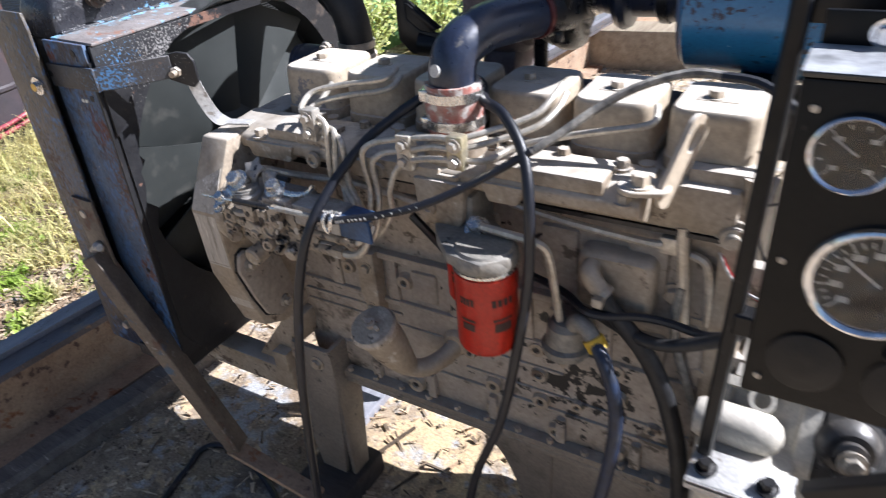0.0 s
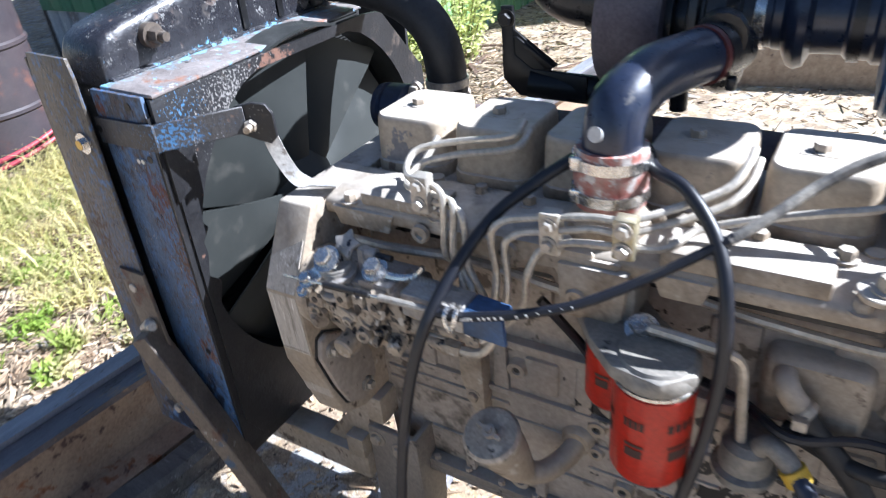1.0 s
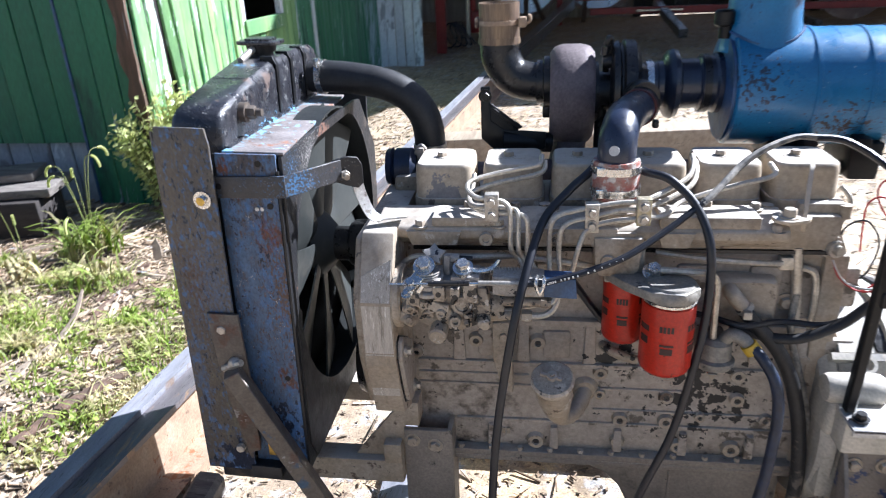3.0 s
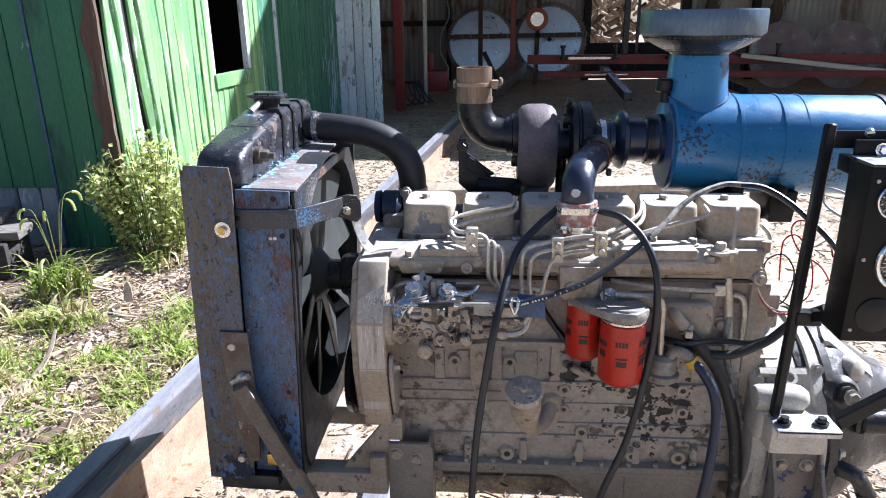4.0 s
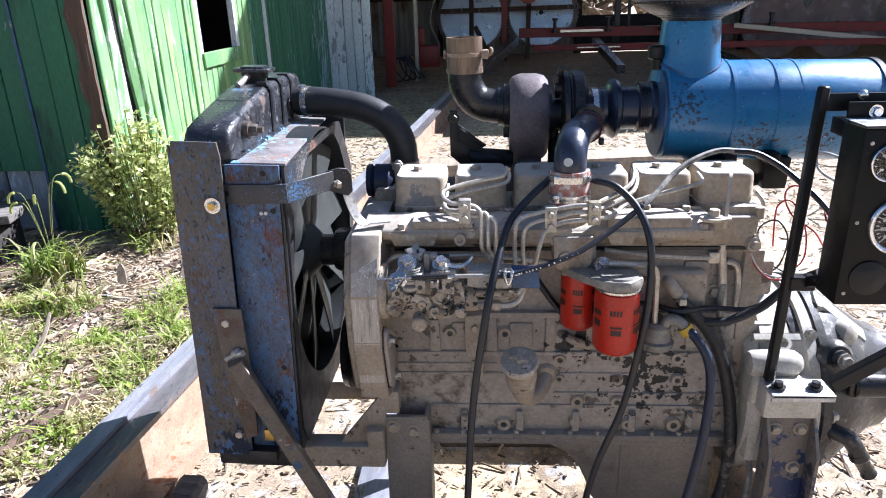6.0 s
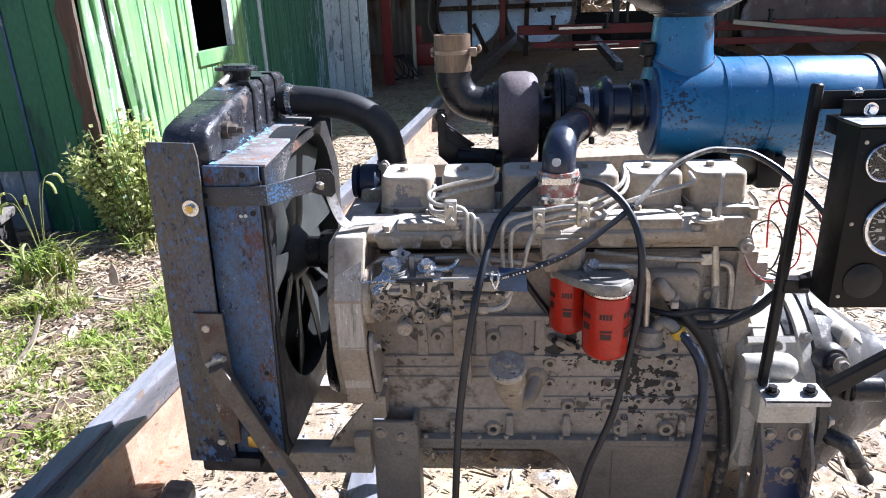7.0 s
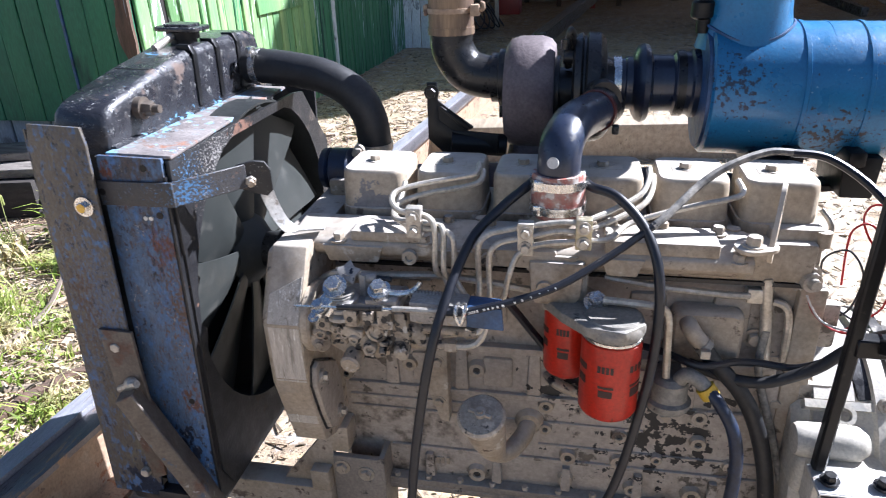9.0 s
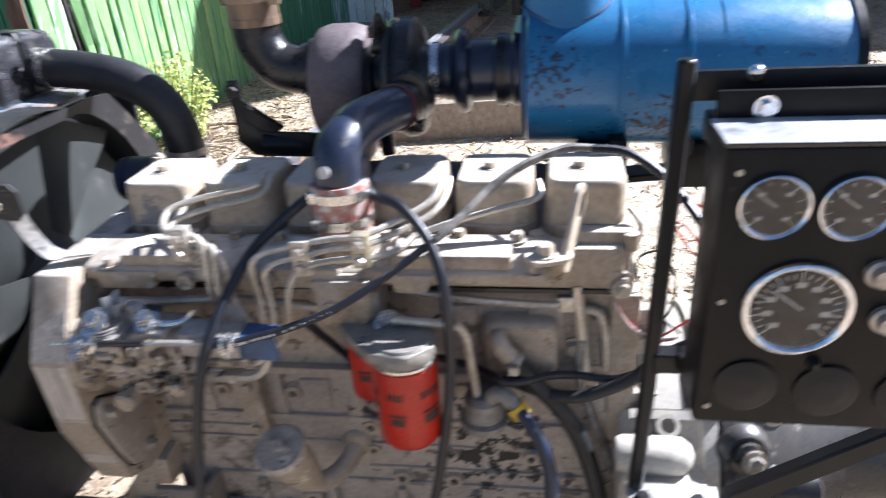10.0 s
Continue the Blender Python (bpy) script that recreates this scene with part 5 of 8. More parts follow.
box(b, (0.449, -0.145, 0.719), (0.494, -0.080, 0.767), 0.006)
pump2 = part("lift_pump", b, M["filterhead"], engine, "dull cast fuel lift pump")
b = B()
tube(b, [(0.482, -0.145, 0.762), (0.492, -0.152, 0.782), (0.509, -0.160, 0.779), (0.522, -0.165, 0.765)], 0.011, 10)
part("outlet_elbow", b, M["filterhead"], pump2)
b = B()
cyl(b, (0.517, -0.164, 0.772), (0.527, -0.167, 0.759), 0.0138, n=18)
part("collar", b, M["yellow"], pump2)
b = B()
prism(b, [(0.463, 0.702), (0.481, 0.702), (0.472, 0.689)], "y", -0.15, -0.13, 0.002)
part("drain_tab", b, M["tan"], pump2)
b = B()
tube(b, [(0.365, -0.168, 0.905), (0.40, -0.170, 0.904), (0.440, -0.17, 0.900), (0.455, -0.165, 0.885), (0.460, -0.157, 0.84), (0.466, -0.145, 0.765)], 0.0058, 8)
part("pump_pipe", b, M["line"], engine)

# crankcase breather box and its down hose elbow
b = B()
r = []
for y, k, rr in ((-0.06, 1.0, 0.016), (-0.096, 1.0, 0.016), (-0.104, 0.95, 0.014), (-0.108, 0.86, 0.012)):
    r.append([(px, y, pz) for px, pz in rrect(0.522, 0.818, 0.104 * k, 0.088 * k, rr)])
loft(b, r)
part("breather_box", b, M["tan"], engine, "rounded tan crankcase breather box")
b = B()
tube(b, [(0.493, -0.10, 0.842), (0.495, -0.120, 0.842), (0.505, -0.126, 0.829), (0.518, -0.126, 0.816)], 0.0128, 12)
part("breather_neck", b, M["tan"], engine)
b = B()
bolt(b, (0.595, -0.078, 0.808), (0, -1, 0), 0.011, 0.009)
part("cap_screw", b, M["tan"], engine)

# steel pipes along the rear upper block
b = B()
tube(b, [(0.37, -0.092, 0.903), (0.45, -0.094, 0.893), (0.55, -0.095, 0.887), (0.575, -0.09, 0.885)], 0.0055, 8)
box(b, (0.572, -0.092, 0.872), (0.602, -0.070, 0.896), 0.003)
tube(b, [(0.597, -0.085, 0.912), (0.600, -0.087, 0.88), (0.606, -0.088, 0.83), (0.611, -0.088, 0.775)], 0.0085, 10)
tube(b, [(0.640, -0.082, 0.775), (0.636, -0.086, 0.84), (0.628, -0.086, 0.868), (0.610, -0.084, 0.875)], 0.006, 8)
tube(b, [(0.597, -0.083, 0.905), (0.602, -0.080, 0.930), (0.622, -0.078, 0.945), (0.655, -0.07, 0.948), (0.672, -0.06, 0.96), (0.676, -0.055, 0.985), (0.662, -0.045, 1.005)], 0.0042, 8)
part("steel_pipe", b, M["line"], engine)
b = B()
tube(b, [(-0.057, -0.15, 0.895), (-0.03, -0.15, 0.913), (0.036, -0.148, 0.913), (0.14, -0.13, 0.908), (0.25, -0.12, 0.89), (0.28, -0.10, 0.875)], 0.006, 8)
part("return_pipe", b, M["line"], engine)

# oil filler: neck and capped can
b = B()
tube(b, [(0.264, -0.085, 0.620), (0.256, -0.112, 0.608), (0.238, -0.140, 0.600), (0.221, -0.158, 0.606), (0.213, -0.170, 0.625), (0.207, -0.188, 0.664), (0.202, -0.209, 0.712)], 0.02, 18, radii=lambda t: 0.0155 if t < 0.55 else 0.0155 + 0.0155 * min(1.0, (t - 0.55) / 0.33))
lathe(b, (0.264, Y0 + 0.01, 0.622), (0, -1, 0), [(0, 0.026), (0.014, 0.024), (0.02, 0.018)], 18)
filler = part("oil_filler_neck", b, M["tan"], engine, "tan oil filler neck with round grey cap")
b = B()
d = Vector((-0.06, -0.42, 1)).normalized()
lathe(b, Vector((0.2015, -0.2105, 0.710)), d, [(0, 0.028), (0.003, 0.034), (0.010, 0.0365), (0.015, 0.0365), (0.019, 0.033), (0.0195, 0.008)], 28)
cap = part("oil_cap", b, M["capdust"], filler, "dull dusty pressed oil cap")
b = B()
p = Vector((0.2015, -0.2105, 0.710)) + d * 0.022
u = Vector((0.93, -0.33, 0)).normalized()
u = (u - d * u.dot(d)).normalized()
bar(b, p - u * 0.020, p + u * 0.017, 0.006, 0.006, d, 0.001)
ring(b, p - d * 0.003, d, 0.005, 0.0085, 0.009, 14)
cyl(b, p - d * 0.003, p + d * 0.010, 0.0045, n=10)
part("wing_nut", b, M["tan"], cap)

# dark timing bracket beside the hose, and engine number pad
b = B()
prism(b, [(0.094, 0.766), (0.130, 0.77), (0.131, 0.618), (0.115, 0.622), (0.102, 0.66), (0.094, 0.69)], "y", Y0 - 0.022, Y0 + 0.01, 0.003)
part("support_bracket", b, M["tan"], engine)
for z in (0.74, 0.66):
    b = B()
    bolt(b, (0.114, Y0 - 0.021, z), (0, -1, 0), 0.008, 0.006)
    part("cap_screw", b, M["tan"], engine)
b = B()
for i, (x, w) in enumerate(((0.10, 0.006), (0.108, 0.006), (0.118, 0.006))):
    box(b, (x, Y0 - 0.002, 0.508), (x + w, Y0 + 0.01, 0.522), 0.0005)
part("cast_marks", b, M["tan"], engine)

# injection pump
b = B()
prism(b, [(-0.046, 0.896), (0.096, 0.894), (0.103, 0.842), (0.078, 0.826), (0.046, 0.812), (0.004, 0.818), (-0.030, 0.838), (-0.046, 0.855)], "y", -0.226, -0.15, 0.006)
pump = part("injection_pump", b, M["oily"], engine, "oily grey and tan diesel injection pump")
b = B()
cyl(b, (-0.061, -0.185, 0.858), (-0.044, -0.185, 0.858), 0.054, n=28, bev=0.004)
prism(b, [(-0.230, 0.87), (-0.205, 0.895), (-0.17, 0.89), (-0.17, 0.82), (-0.215, 0.815), (-0.238, 0.842)], "x", -0.060, -0.047, 0.003)
part("pump_flange", b, M["oily"], pump)
b = B()
box(b, (-0.030, -0.222, 0.884), (0.088, -0.158, 0.905), 0.006)
box(b, (0.038, -0.224, 0.900), (0.084, -0.175, 0.912), 0.003)
part("governor_cover", b, M["pumpgrey"], pump)
b = B()
for z0, r in ((0.884, 0.026), (0.895, 0.023), (0.904, 0.0245), (0.911, 0.020)):
    lathe(b, (0.002, -0.216, z0), (0, -0.15, 1), [(0, r - 0.002), (0.001, r), (0.007, r), (0.009, r - 0.003)], 26)
part("lever_shaft_housing", b, M["pumpgrey"], pump)
for x, z, w, h in ((0.020, 0.888, 0.020, 0.026), (0.046, 0.884, 0.016, 0.030), (0.070, 0.890, 0.022, 0.032), (-0.022, 0.876, 0.022, 0.022)):
    b = B()
    box(b, (x - w / 2, -0.240, z - h / 2), (x + w / 2, -0.20, z + h / 2), 0.003)
    lug = part("pump_lug", b, M["oily"], pump)
    b = B()
    cyl(b, (x, -0.236, z), (x, -0.2408, z), 0.0045, n=10)
    part("lug_bore", b, M["castblack"], lug)
b = B()
lathe(b, (0.057, -0.222, 0.869), (0, -1, 0), [(0, 0.018), (0.014, 0.017), (0.018, 0.015), (0.018, 0.011), (0.015, 0.010)], 24)
part("round_cover", b, M["oily"], pump)
random.seed(15)
for k in range(22):
    x = random.uniform(-0.034, 0.092)
    z = random.uniform(0.822 + abs(x - 0.03) * 0.25, 0.868)
    if abs(x - 0.057) < 0.02 and z > 0.852:
        continue
    b = B()
    r = random.uniform(0.005, 0.011)
    y1 = -0.226 - random.uniform(0.004, 0.018)
    if k % 3 == 0:
        box(b, (x - r * 1.3, y1, z - r * 0.8), (x + r * 1.3, -0.215, z + r * 0.8), 0.002, 1, Matrix.Translation((x, 0, z)) @ Matrix.Rotation(random.uniform(-0.6, 0.6), 4, "Y") @ Matrix.Translation((-x, 0, -z)))
    else:
        lathe(b, (x, -0.215, z), (random.uniform(-0.2, 0.2), -1, random.uniform(-0.3, 0.1)), [(0, r * 1.15), (-0.215 - y1 - 0.002, r), (-0.215 - y1, r * 0.85), (-0.215 - y1, r * 0.5), (-0.215 - y1 - 0.004, r * 0.4)], 14)
    part("pump_boss", b, M["oily"], pump)
for p, q, r in (((-0.05, -0.215, 0.842), (-0.022, -0.236, 0.838), 0.012), ((0.018, -0.215, 0.822), (0.016, -0.250, 0.816), 0.015), ((0.088, -0.21, 0.842), (0.092, -0.244, 0.836), 0.011)):
    b = B()
    cyl(b, p, q, r, n=18, bev=0.003)
    part("pump_plug", b, M["oily"], pump)
b = B()
cyl(b, (0.085, -0.185, 0.85), (0.122, -0.185, 0.85), 0.032, n=20, bev=0.003)
part("delivery_head", b, M["oily"], pump)
for k in range(6):
    a = radians(60 * k + 20)
    b = B()
    p = Vector((0.118, -0.185 + 0.021 * math.cos(a), 0.85 + 0.021 * math.sin(a)))
    cyl(b, p, p + Vector((0.020, 0, 0)), 0.0075, n=10)
    bolt(b, p + Vector((0.016, 0, 0)), (1, 0, 0), 0.008, 0.010, False)
    part("delivery_union", b, M["steel"], pump)
# throttle lever: bent plate with two bolts, star-shaped stop above it
tilt = Vector((0.0, -0.62, 0.78)).normalized()
b = B()
bar(b, (0.002, -0.222, 0.931), (-0.026, -0.244, 0.900), 0.020, 0.004, tilt, 0.001)
bar(b, (-0.022, -0.242, 0.906), (-0.031, -0.247, 0.886), 0.016, 0.004, (0, -1, 0.1), 0.001)
bar(b, (0.010, -0.226, 0.922), (-0.012, -0.244, 0.892), 0.007, 0.003, (0.6, -0.7, 0.3), 0.001)
lever = part("throttle_lever", b, M["bright"], pump, "bright steel throttle lever")
for p, r, h in (((-0.003, -0.224, 0.930), 0.012, 0.012), ((-0.023, -0.242, 0.907), 0.008, 0.009), ((-0.030, -0.247, 0.891), 0.0055, 0.006)):
    b = B()
    bolt(b, p, tilt, r, h)
    part("lever_nut", b, M["bright"], lever)
b = B()
star = []
for k in range(10):
    a = 2 * math.pi * k / 10 + 0.3
    rr = 0.021 if k % 2 == 0 else 0.0125
    star.append((rr * math.cos(a), rr * math.sin(a)))
prism(b, star, "z", -0.003, 0.003, 0.0018, 2, Matrix.Translation((0.009, -0.200, 0.940)) @ Matrix.Rotation(radians(40), 4, "X"))
cyl(b, (0.006, -0.203, 0.91), (0.009, -0.200, 0.940), 0.007, n=12)
part("stop_plate", b, M["pumpgrey"], pump, "dusty star-shaped stop plate")
b = B()
pts = [(0.000 + 0.021 * math.cos(i * 0.62), -0.217 + 0.021 * math.sin(i * 0.62), 0.900 + i * 0.0004) for i in range(52)]
tube(b, pts, 0.0014, 5, 1)
part("lever_spring", b, M["steel"], pump)
b = B()
pts = [(0.098 + i * 0.0007, -0.200 + 0.0065 * math.cos(i * 0.9), 0.913 + 0.0065 * math.sin(i * 0.9)) for i in range(96)]
tube(b, pts, 0.0012, 5, 1)
part("governor_spring", b, M["steel"], pump)
b = B()
bolt(b, (0.031, -0.195, 0.905), (0, 0, 1), 0.009, 0.033, False, 0.1)
cyl(b, (0.036, -0.195, 0.932), (0.050, -0.195, 0.932), 0.0075, n=12, bev=0.001)
part("stop_screw_post", b, M["pumpgrey"], pump)
b = B()
cyl(b, (0.050, -0.195, 0.932), (0.071, -0.195, 0.931), 0.0042, n=10)
part("stop_screw", b, M["castblack"], pump)
b = B()
cyl(b, (0.057, -0.207, 0.906), (0.057, -0.211, 0.922), 0.0155, n=20, bev=0.002)
bolt(b, (0.057, -0.211, 0.922), (0, -0.45, 0.9), 0.0115, 0.012)
part("banjo_bolt", b, M["bright"], pump)
b = B()
tube(b, [(0.068, -0.209, 0.918), (0.082, -0.206, 0.915), (0.100, -0.200, 0.916), (0.108, -0.196, 0.922), (0.114, -0.194, 0.930)], 0.0045, 8, 5, lambda t: 0.006 - 0.0025 * t)
part("return_pipe_end", b, M["bright"], pump)
# cable bracket: long blue-over-grey channel
b = B()
prism(b, [(0.105, 0.887), (0.105, 0.917), (0.165, 0.916), (0.184, 0.914), (0.184, 0.884), (0.12, 0.884)], "y", -0.232, -0.226, 0.001)
prism(b, [(0.105, -0.228), (0.184, -0.228), (0.184, -0.197), (0.105, -0.195)], "z", 0.912, 0.917, 0.001)
brk = part("cable_bracket", b, M["pumpgrey"], pump, "dusty grey steel throttle cable bracket")
b = B()
prism(b, [(0.1845, 0.884), (0.1845, 0.914), (0.232, 0.915), (0.235, 0.882)], "y", -0.232, -0.226, 0.001)
prism(b, [(0.1845, -0.2255), (0.1845, -0.195), (0.228, -0.200), (0.230, -0.2255)], "z", 0.909, 0.914, 0.001)
part("bracket_end", b, M["bluepaint"], brk, "blue-painted bracket end")
b = B()
tube(b, [(0.174, -0.228, 0.918), (0.172, -0.244, 0.920), (0.173, -0.249, 0.908), (0.178, -0.247, 0.897), (0.183, -0.248, 0.908), (0.184, -0.244, 0.920), (0.182, -0.23, 0.919)], 0.0030, 7)
part("u_bolt", b, M["bright"], brk)
b = B()
cyl(b, (-0.056, -0.249, 0.9095), (0.10, -0.242, 0.911), 0.0019, n=8)
part("throttle_rod", b, M["bright"], pump)
b = B()
cyl(b, (0.006, -0.2465, 0.9105), (0.070, -0.2435, 0.9115), 0.0045, n=10)
part("rod_sleeve", b, M["castblack"], pump)
b = B()
cyl(b, (0.084, -0.243, 0.9115), (0.168, -0.240, 0.9115), 0.0042, n=8)
part("cable_ferrule", b, M["steel"], pump)
for p, q, r in (((0.118, -0.213, 0.866), (0.180, -0.215, 0.866), 0.0075), ((0.112, -0.208, 0.838), (0.150, -0.210, 0.839), 0.0085)):
    b = B()
    cyl(b, p, q, r, n=14)
    bolt(b, q, (1, 0, 0), r * 1.25, 0.016, False)
    part("fuel_union", b, M["oily"], pump)

# six injection lines with clamps
LINES = [
    [(0.135, -0.19, 0.862), (0.155, -0.18, 0.89), (0.142, -0.163, 0.922), (0.131, -0.158, 0.94), (0.130, -0.152, 0.995), (0.122, -0.145, 1.012), (0.10, -0.14, 1.017), (0.075, -0.135, 1.018), (0.058, -0.12, 1.022), (0.062, -0.10, 1.03), (0.10, -0.085, 1.038), (0.155, -0.078, 1.047), (0.176, -0.072, 1.052), (0.178, -0.05, 1.06)],
    [(0.138, -0.19, 0.87), (0.165, -0.178, 0.895), (0.150, -0.165, 0.92), (0.143, -0.160, 0.94), (0.142, -0.150, 0.995), (0.128, -0.142, 1.002), (0.095, -0.138, 1.004), (0.07, -0.132, 1.004), (0.06, -0.118, 1.006), (0.068, -0.10, 1.014), (0.11, -0.085, 1.024), (0.162, -0.078, 1.033), (0.182, -0.07, 1.04), (0.184, -0.05, 1.05)],
    [(0.138, -0.175, 0.85), (0.18, -0.172, 0.878), (0.166, -0.168, 0.91), (0.157, -0.166, 0.93), (0.157, -0.155, 0.985), (0.140, -0.145, 0.994), (0.10, -0.140, 0.994), (0.072, -0.13, 0.994), (0.058, -0.11, 1.0), (0.062, -0.09, 1.012), (0.064, -0.06, 1.03)],
    [(0.138, -0.19, 0.84), (0.185, -0.18, 0.86), (0.193, -0.172, 0.90), (0.192, -0.165, 0.93), (0.193, -0.160, 0.978), (0.205, -0.154, 0.995), (0.235, -0.15, 1.003), (0.26, -0.148, 1.008), (0.30, -0.145, 1.014), (0.335, -0.142, 1.016), (0.375, -0.125, 1.024), (0.41, -0.095, 1.035), (0.422, -0.07, 1.05), (0.424, -0.045, 1.058)],
    [(0.138, -0.18, 0.835), (0.195, -0.178, 0.852), (0.208, -0.172, 0.90), (0.207, -0.167, 0.93), (0.209, -0.160, 0.97), (0.222, -0.155, 0.984), (0.245, -0.152, 0.990), (0.27, -0.15, 0.995), (0.30, -0.147, 1.002), (0.335, -0.144, 1.003), (0.38, -0.125, 1.011), (0.415, -0.098, 1.022), (0.428, -0.07, 1.035), (0.43, -0.045, 1.048)],
    [(0.138, -0.172, 0.845), (0.20, -0.172, 0.858), (0.228, -0.17, 0.90), (0.235, -0.165, 0.935), (0.245, -0.158, 0.965), (0.262, -0.153, 0.978), (0.29, -0.15, 0.985), (0.335, -0.147, 0.989), (0.37, -0.138, 0.991), (0.395, -0.12, 1.0), (0.44, -0.105, 1.012), (0.49, -0.092, 1.022), (0.535, -0.082, 1.03), (0.549, -0.072, 1.036), (0.545, -0.05, 1.045)],
]
for pts in LINES:
    b = B()
    pts = [(x, y - (0.013 if z > 0.93 and y < -0.13 else 0), z) for x, y, z in pts]
    tube(b, pts, 0.0043, 8, 5)
    part("injection_line", b, M["line"], engine)
for x, y, z, tall, mat in ((0.100, -0.163, 1.006, 0.046, "steel"), (0.257, -0.165, 0.990, 0.048, "line"), (0.335, -0.168, 1.002, 0.044, "zincyellow")):
    b = B()
    box(b, (x - 0.011, y - 0.004, z - tall / 2), (x + 0.011, y + 0.014, z + tall / 2), 0.002)
    c = part("line_clamp", b, M[mat], engine)
    for dz in (-0.011, 0.011):
        b = B()
        bolt(b, (x, y - 0.004, z + dz), (0, -1, 0), 0.0065, 0.006, True, dz * 70)
        part("clamp_screw", b, M["steel"], c)
b = B()
tube(b, [(0.160, -0.210, 0.839), (0.182, -0.212, 0.841), (0.196, -0.210, 0.848), (0.204, -0.204, 0.862), (0.208, -0.19, 0.884)], 0.0058, 8)
tube(b, [(0.190, -0.215, 0.866), (0.198, -0.214, 0.868), (0.206, -0.208, 0.880)], 0.0050, 8)
part("fuel_feed_pipe", b, M["line"], engine)

# front: fan hub, crank pulley, thermostat and alternator
b = B()
FAN_Y = 0.012
cyl(b, (-0.235, FAN_Y, 0.868), (-0.10, FAN_Y, 0.868), 0.034, n=24)
lathe(b, (-0.190, FAN_Y, 0.868), (1, 0, 0), [(0, 0.03), (0.004, 0.042), (0.012, 0.047), (0.038, 0.048), (0.042, 0.040), (0.050, 0.048), (0.062, 0.046), (0.07, 0.03)], 26)
hub = part("fan_hub", b, M["castblack"], engine)
b = B()
lathe(b, (-0.185, 0.02, 0.62), (1, 0, 0), [(0, 0.03), (0.002, 0.085), (0.015, 0.09), (0.022, 0.078), (0.03, 0.09), (0.045, 0.09), (0.06, 0.05), (0.075, 0.04)], 30)
part("crank_pulley", b, M["castblack"], engine)
for k in range(9):
    a = radians(40 * k + 14)
    m = Matrix.Translation((-0.250, FAN_Y, 0.868)) @ Matrix.Rotation(a, 4, "X")
    b = B()
    rows = []
    for t in range(7):
        rr = 0.055 + t * 0.0325
        ww = 0.027 + t * 0.0112 - (0.004 if t == 6 else 0)
        tw = radians(17 - t * 0.9)
        hook = 0.006 * t / 6
        rows.append([(s * ww * math.sin(tw) + q + hook * s * s, s * ww * math.cos(tw) + 0.014 * (t / 6) ** 2, rr) for s, q in ((-1, 0), (-0.5, 0.005), (0, 0.007), (0.5, 0.005), (1, 0), (1, -0.003), (0.5, 0.002), (0, 0.004), (-0.5, 0.002), (-1, -0.003))])
    loft(b, rows)
    part("fan_blade", b, M["fanblade"], engine, m=m)
b = B()
lathe(b, (-0.262, FAN_Y, 0.868), (1, 0, 0), [(0, 0.01), (0, 0.065), (0.012, 0.07), (0.03, 0.05), (0.05, 0.03)], 24)
part("fan_centre", b, M["fanblade"], engine)
b = B()
box(b, (-0.10, 0.03, 0.92), (-0.04, 0.13, 1.0), 0.012)
cyl(b, (-0.05, 0.155, 0.93), (-0.045, 0.150, 1.012), 0.034, n=18, bev=0.004)
box(b, (-0.09, 0.10, 0.93), (-0.035, 0.22, 0.985), 0.012)
part("thermostat_housing", b, M["tan"], engine)
b = B()
lathe(b, (-0.12, 0.075, 1.005), (1, 0, 0), [(0, 0.012), (0.002, 0.034), (0.012, 0.036), (0.016, 0.03), (0.020, 0.036), (0.05, 0.036), (0.06, 0.026)], 24)
part("alternator", b, M["bluehose"], engine, "navy-painted alternator at the engine front")
b = B()
box(b, (-0.058, 0.06, 0.99), (-0.044, 0.085, 1.045), 0.003)
tube(b, [(-0.06, 0.07, 1.03), (-0.05, 0.07, 1.046), (-0.04, 0.07, 1.03)], 0.006, 8)
part("belt_tensioner", b, M["tan"], engine)
b = B()
for i in range(6):
    x = i * 0.12 + 0.01
    box(b, (x - 0.035, 0.11, 0.925), (x + 0.035, 0.16, 0.97), 0.008)
tube(b, [(-0.03, 0.165, 0.955), (0.15, 0.17, 0.96), (0.3, 0.17, 0.965), (0.62, 0.165, 0.955)], 0.03, 12)
cyl(b, (0.22, 0.175, 0.96), (0.232, 0.19, 1.03), 0.032, n=16)
part("exhaust_manifold", b, M["turbine"], engine)

# flywheel housing with a starter-like bulge, a raised window pad and a black pad for a recess's shade
HY, HZ = 0.035, 0.555
b = B()
lathe(b, (0.660, HY, HZ), (1, 0, 0), [(0, 0.12), (0, 0.192), (0.012, 0.203), (0.024, 0.205), (0.030, 0.200), (0.085, 0.214), (0.104, 0.219), (0.108, 0.226), (0.128, 0.226), (0.128, 0.12)], 56)
box(b, (0.664, -0.165, 0.46), (0.775, -0.06, 0.56), 0.01)
fw = part("flywheel_housing", b, M["bell"], engine, "pale tan flywheel housing with raised pads")
b = B()
lathe(b, (0.650, -0.152, 0.687), (1, 0, 0), [(0, 0.010), (0.002, 0.022), (0.010, 0.0255), (0.07, 0.027), (0.088, 0.025), (0.100, 0.016), (0.104, 0.004)], 22)
part("starter_nose", b, M["bell"], fw)
b = B()
prism(b, [(0.655, 0.60), (0.70, 0.60), (0.694, 0.665), (0.658, 0.668)], "y", -0.172, -0.10, 0.012, 3)
part("nose_web", b, M["bell"], fw)


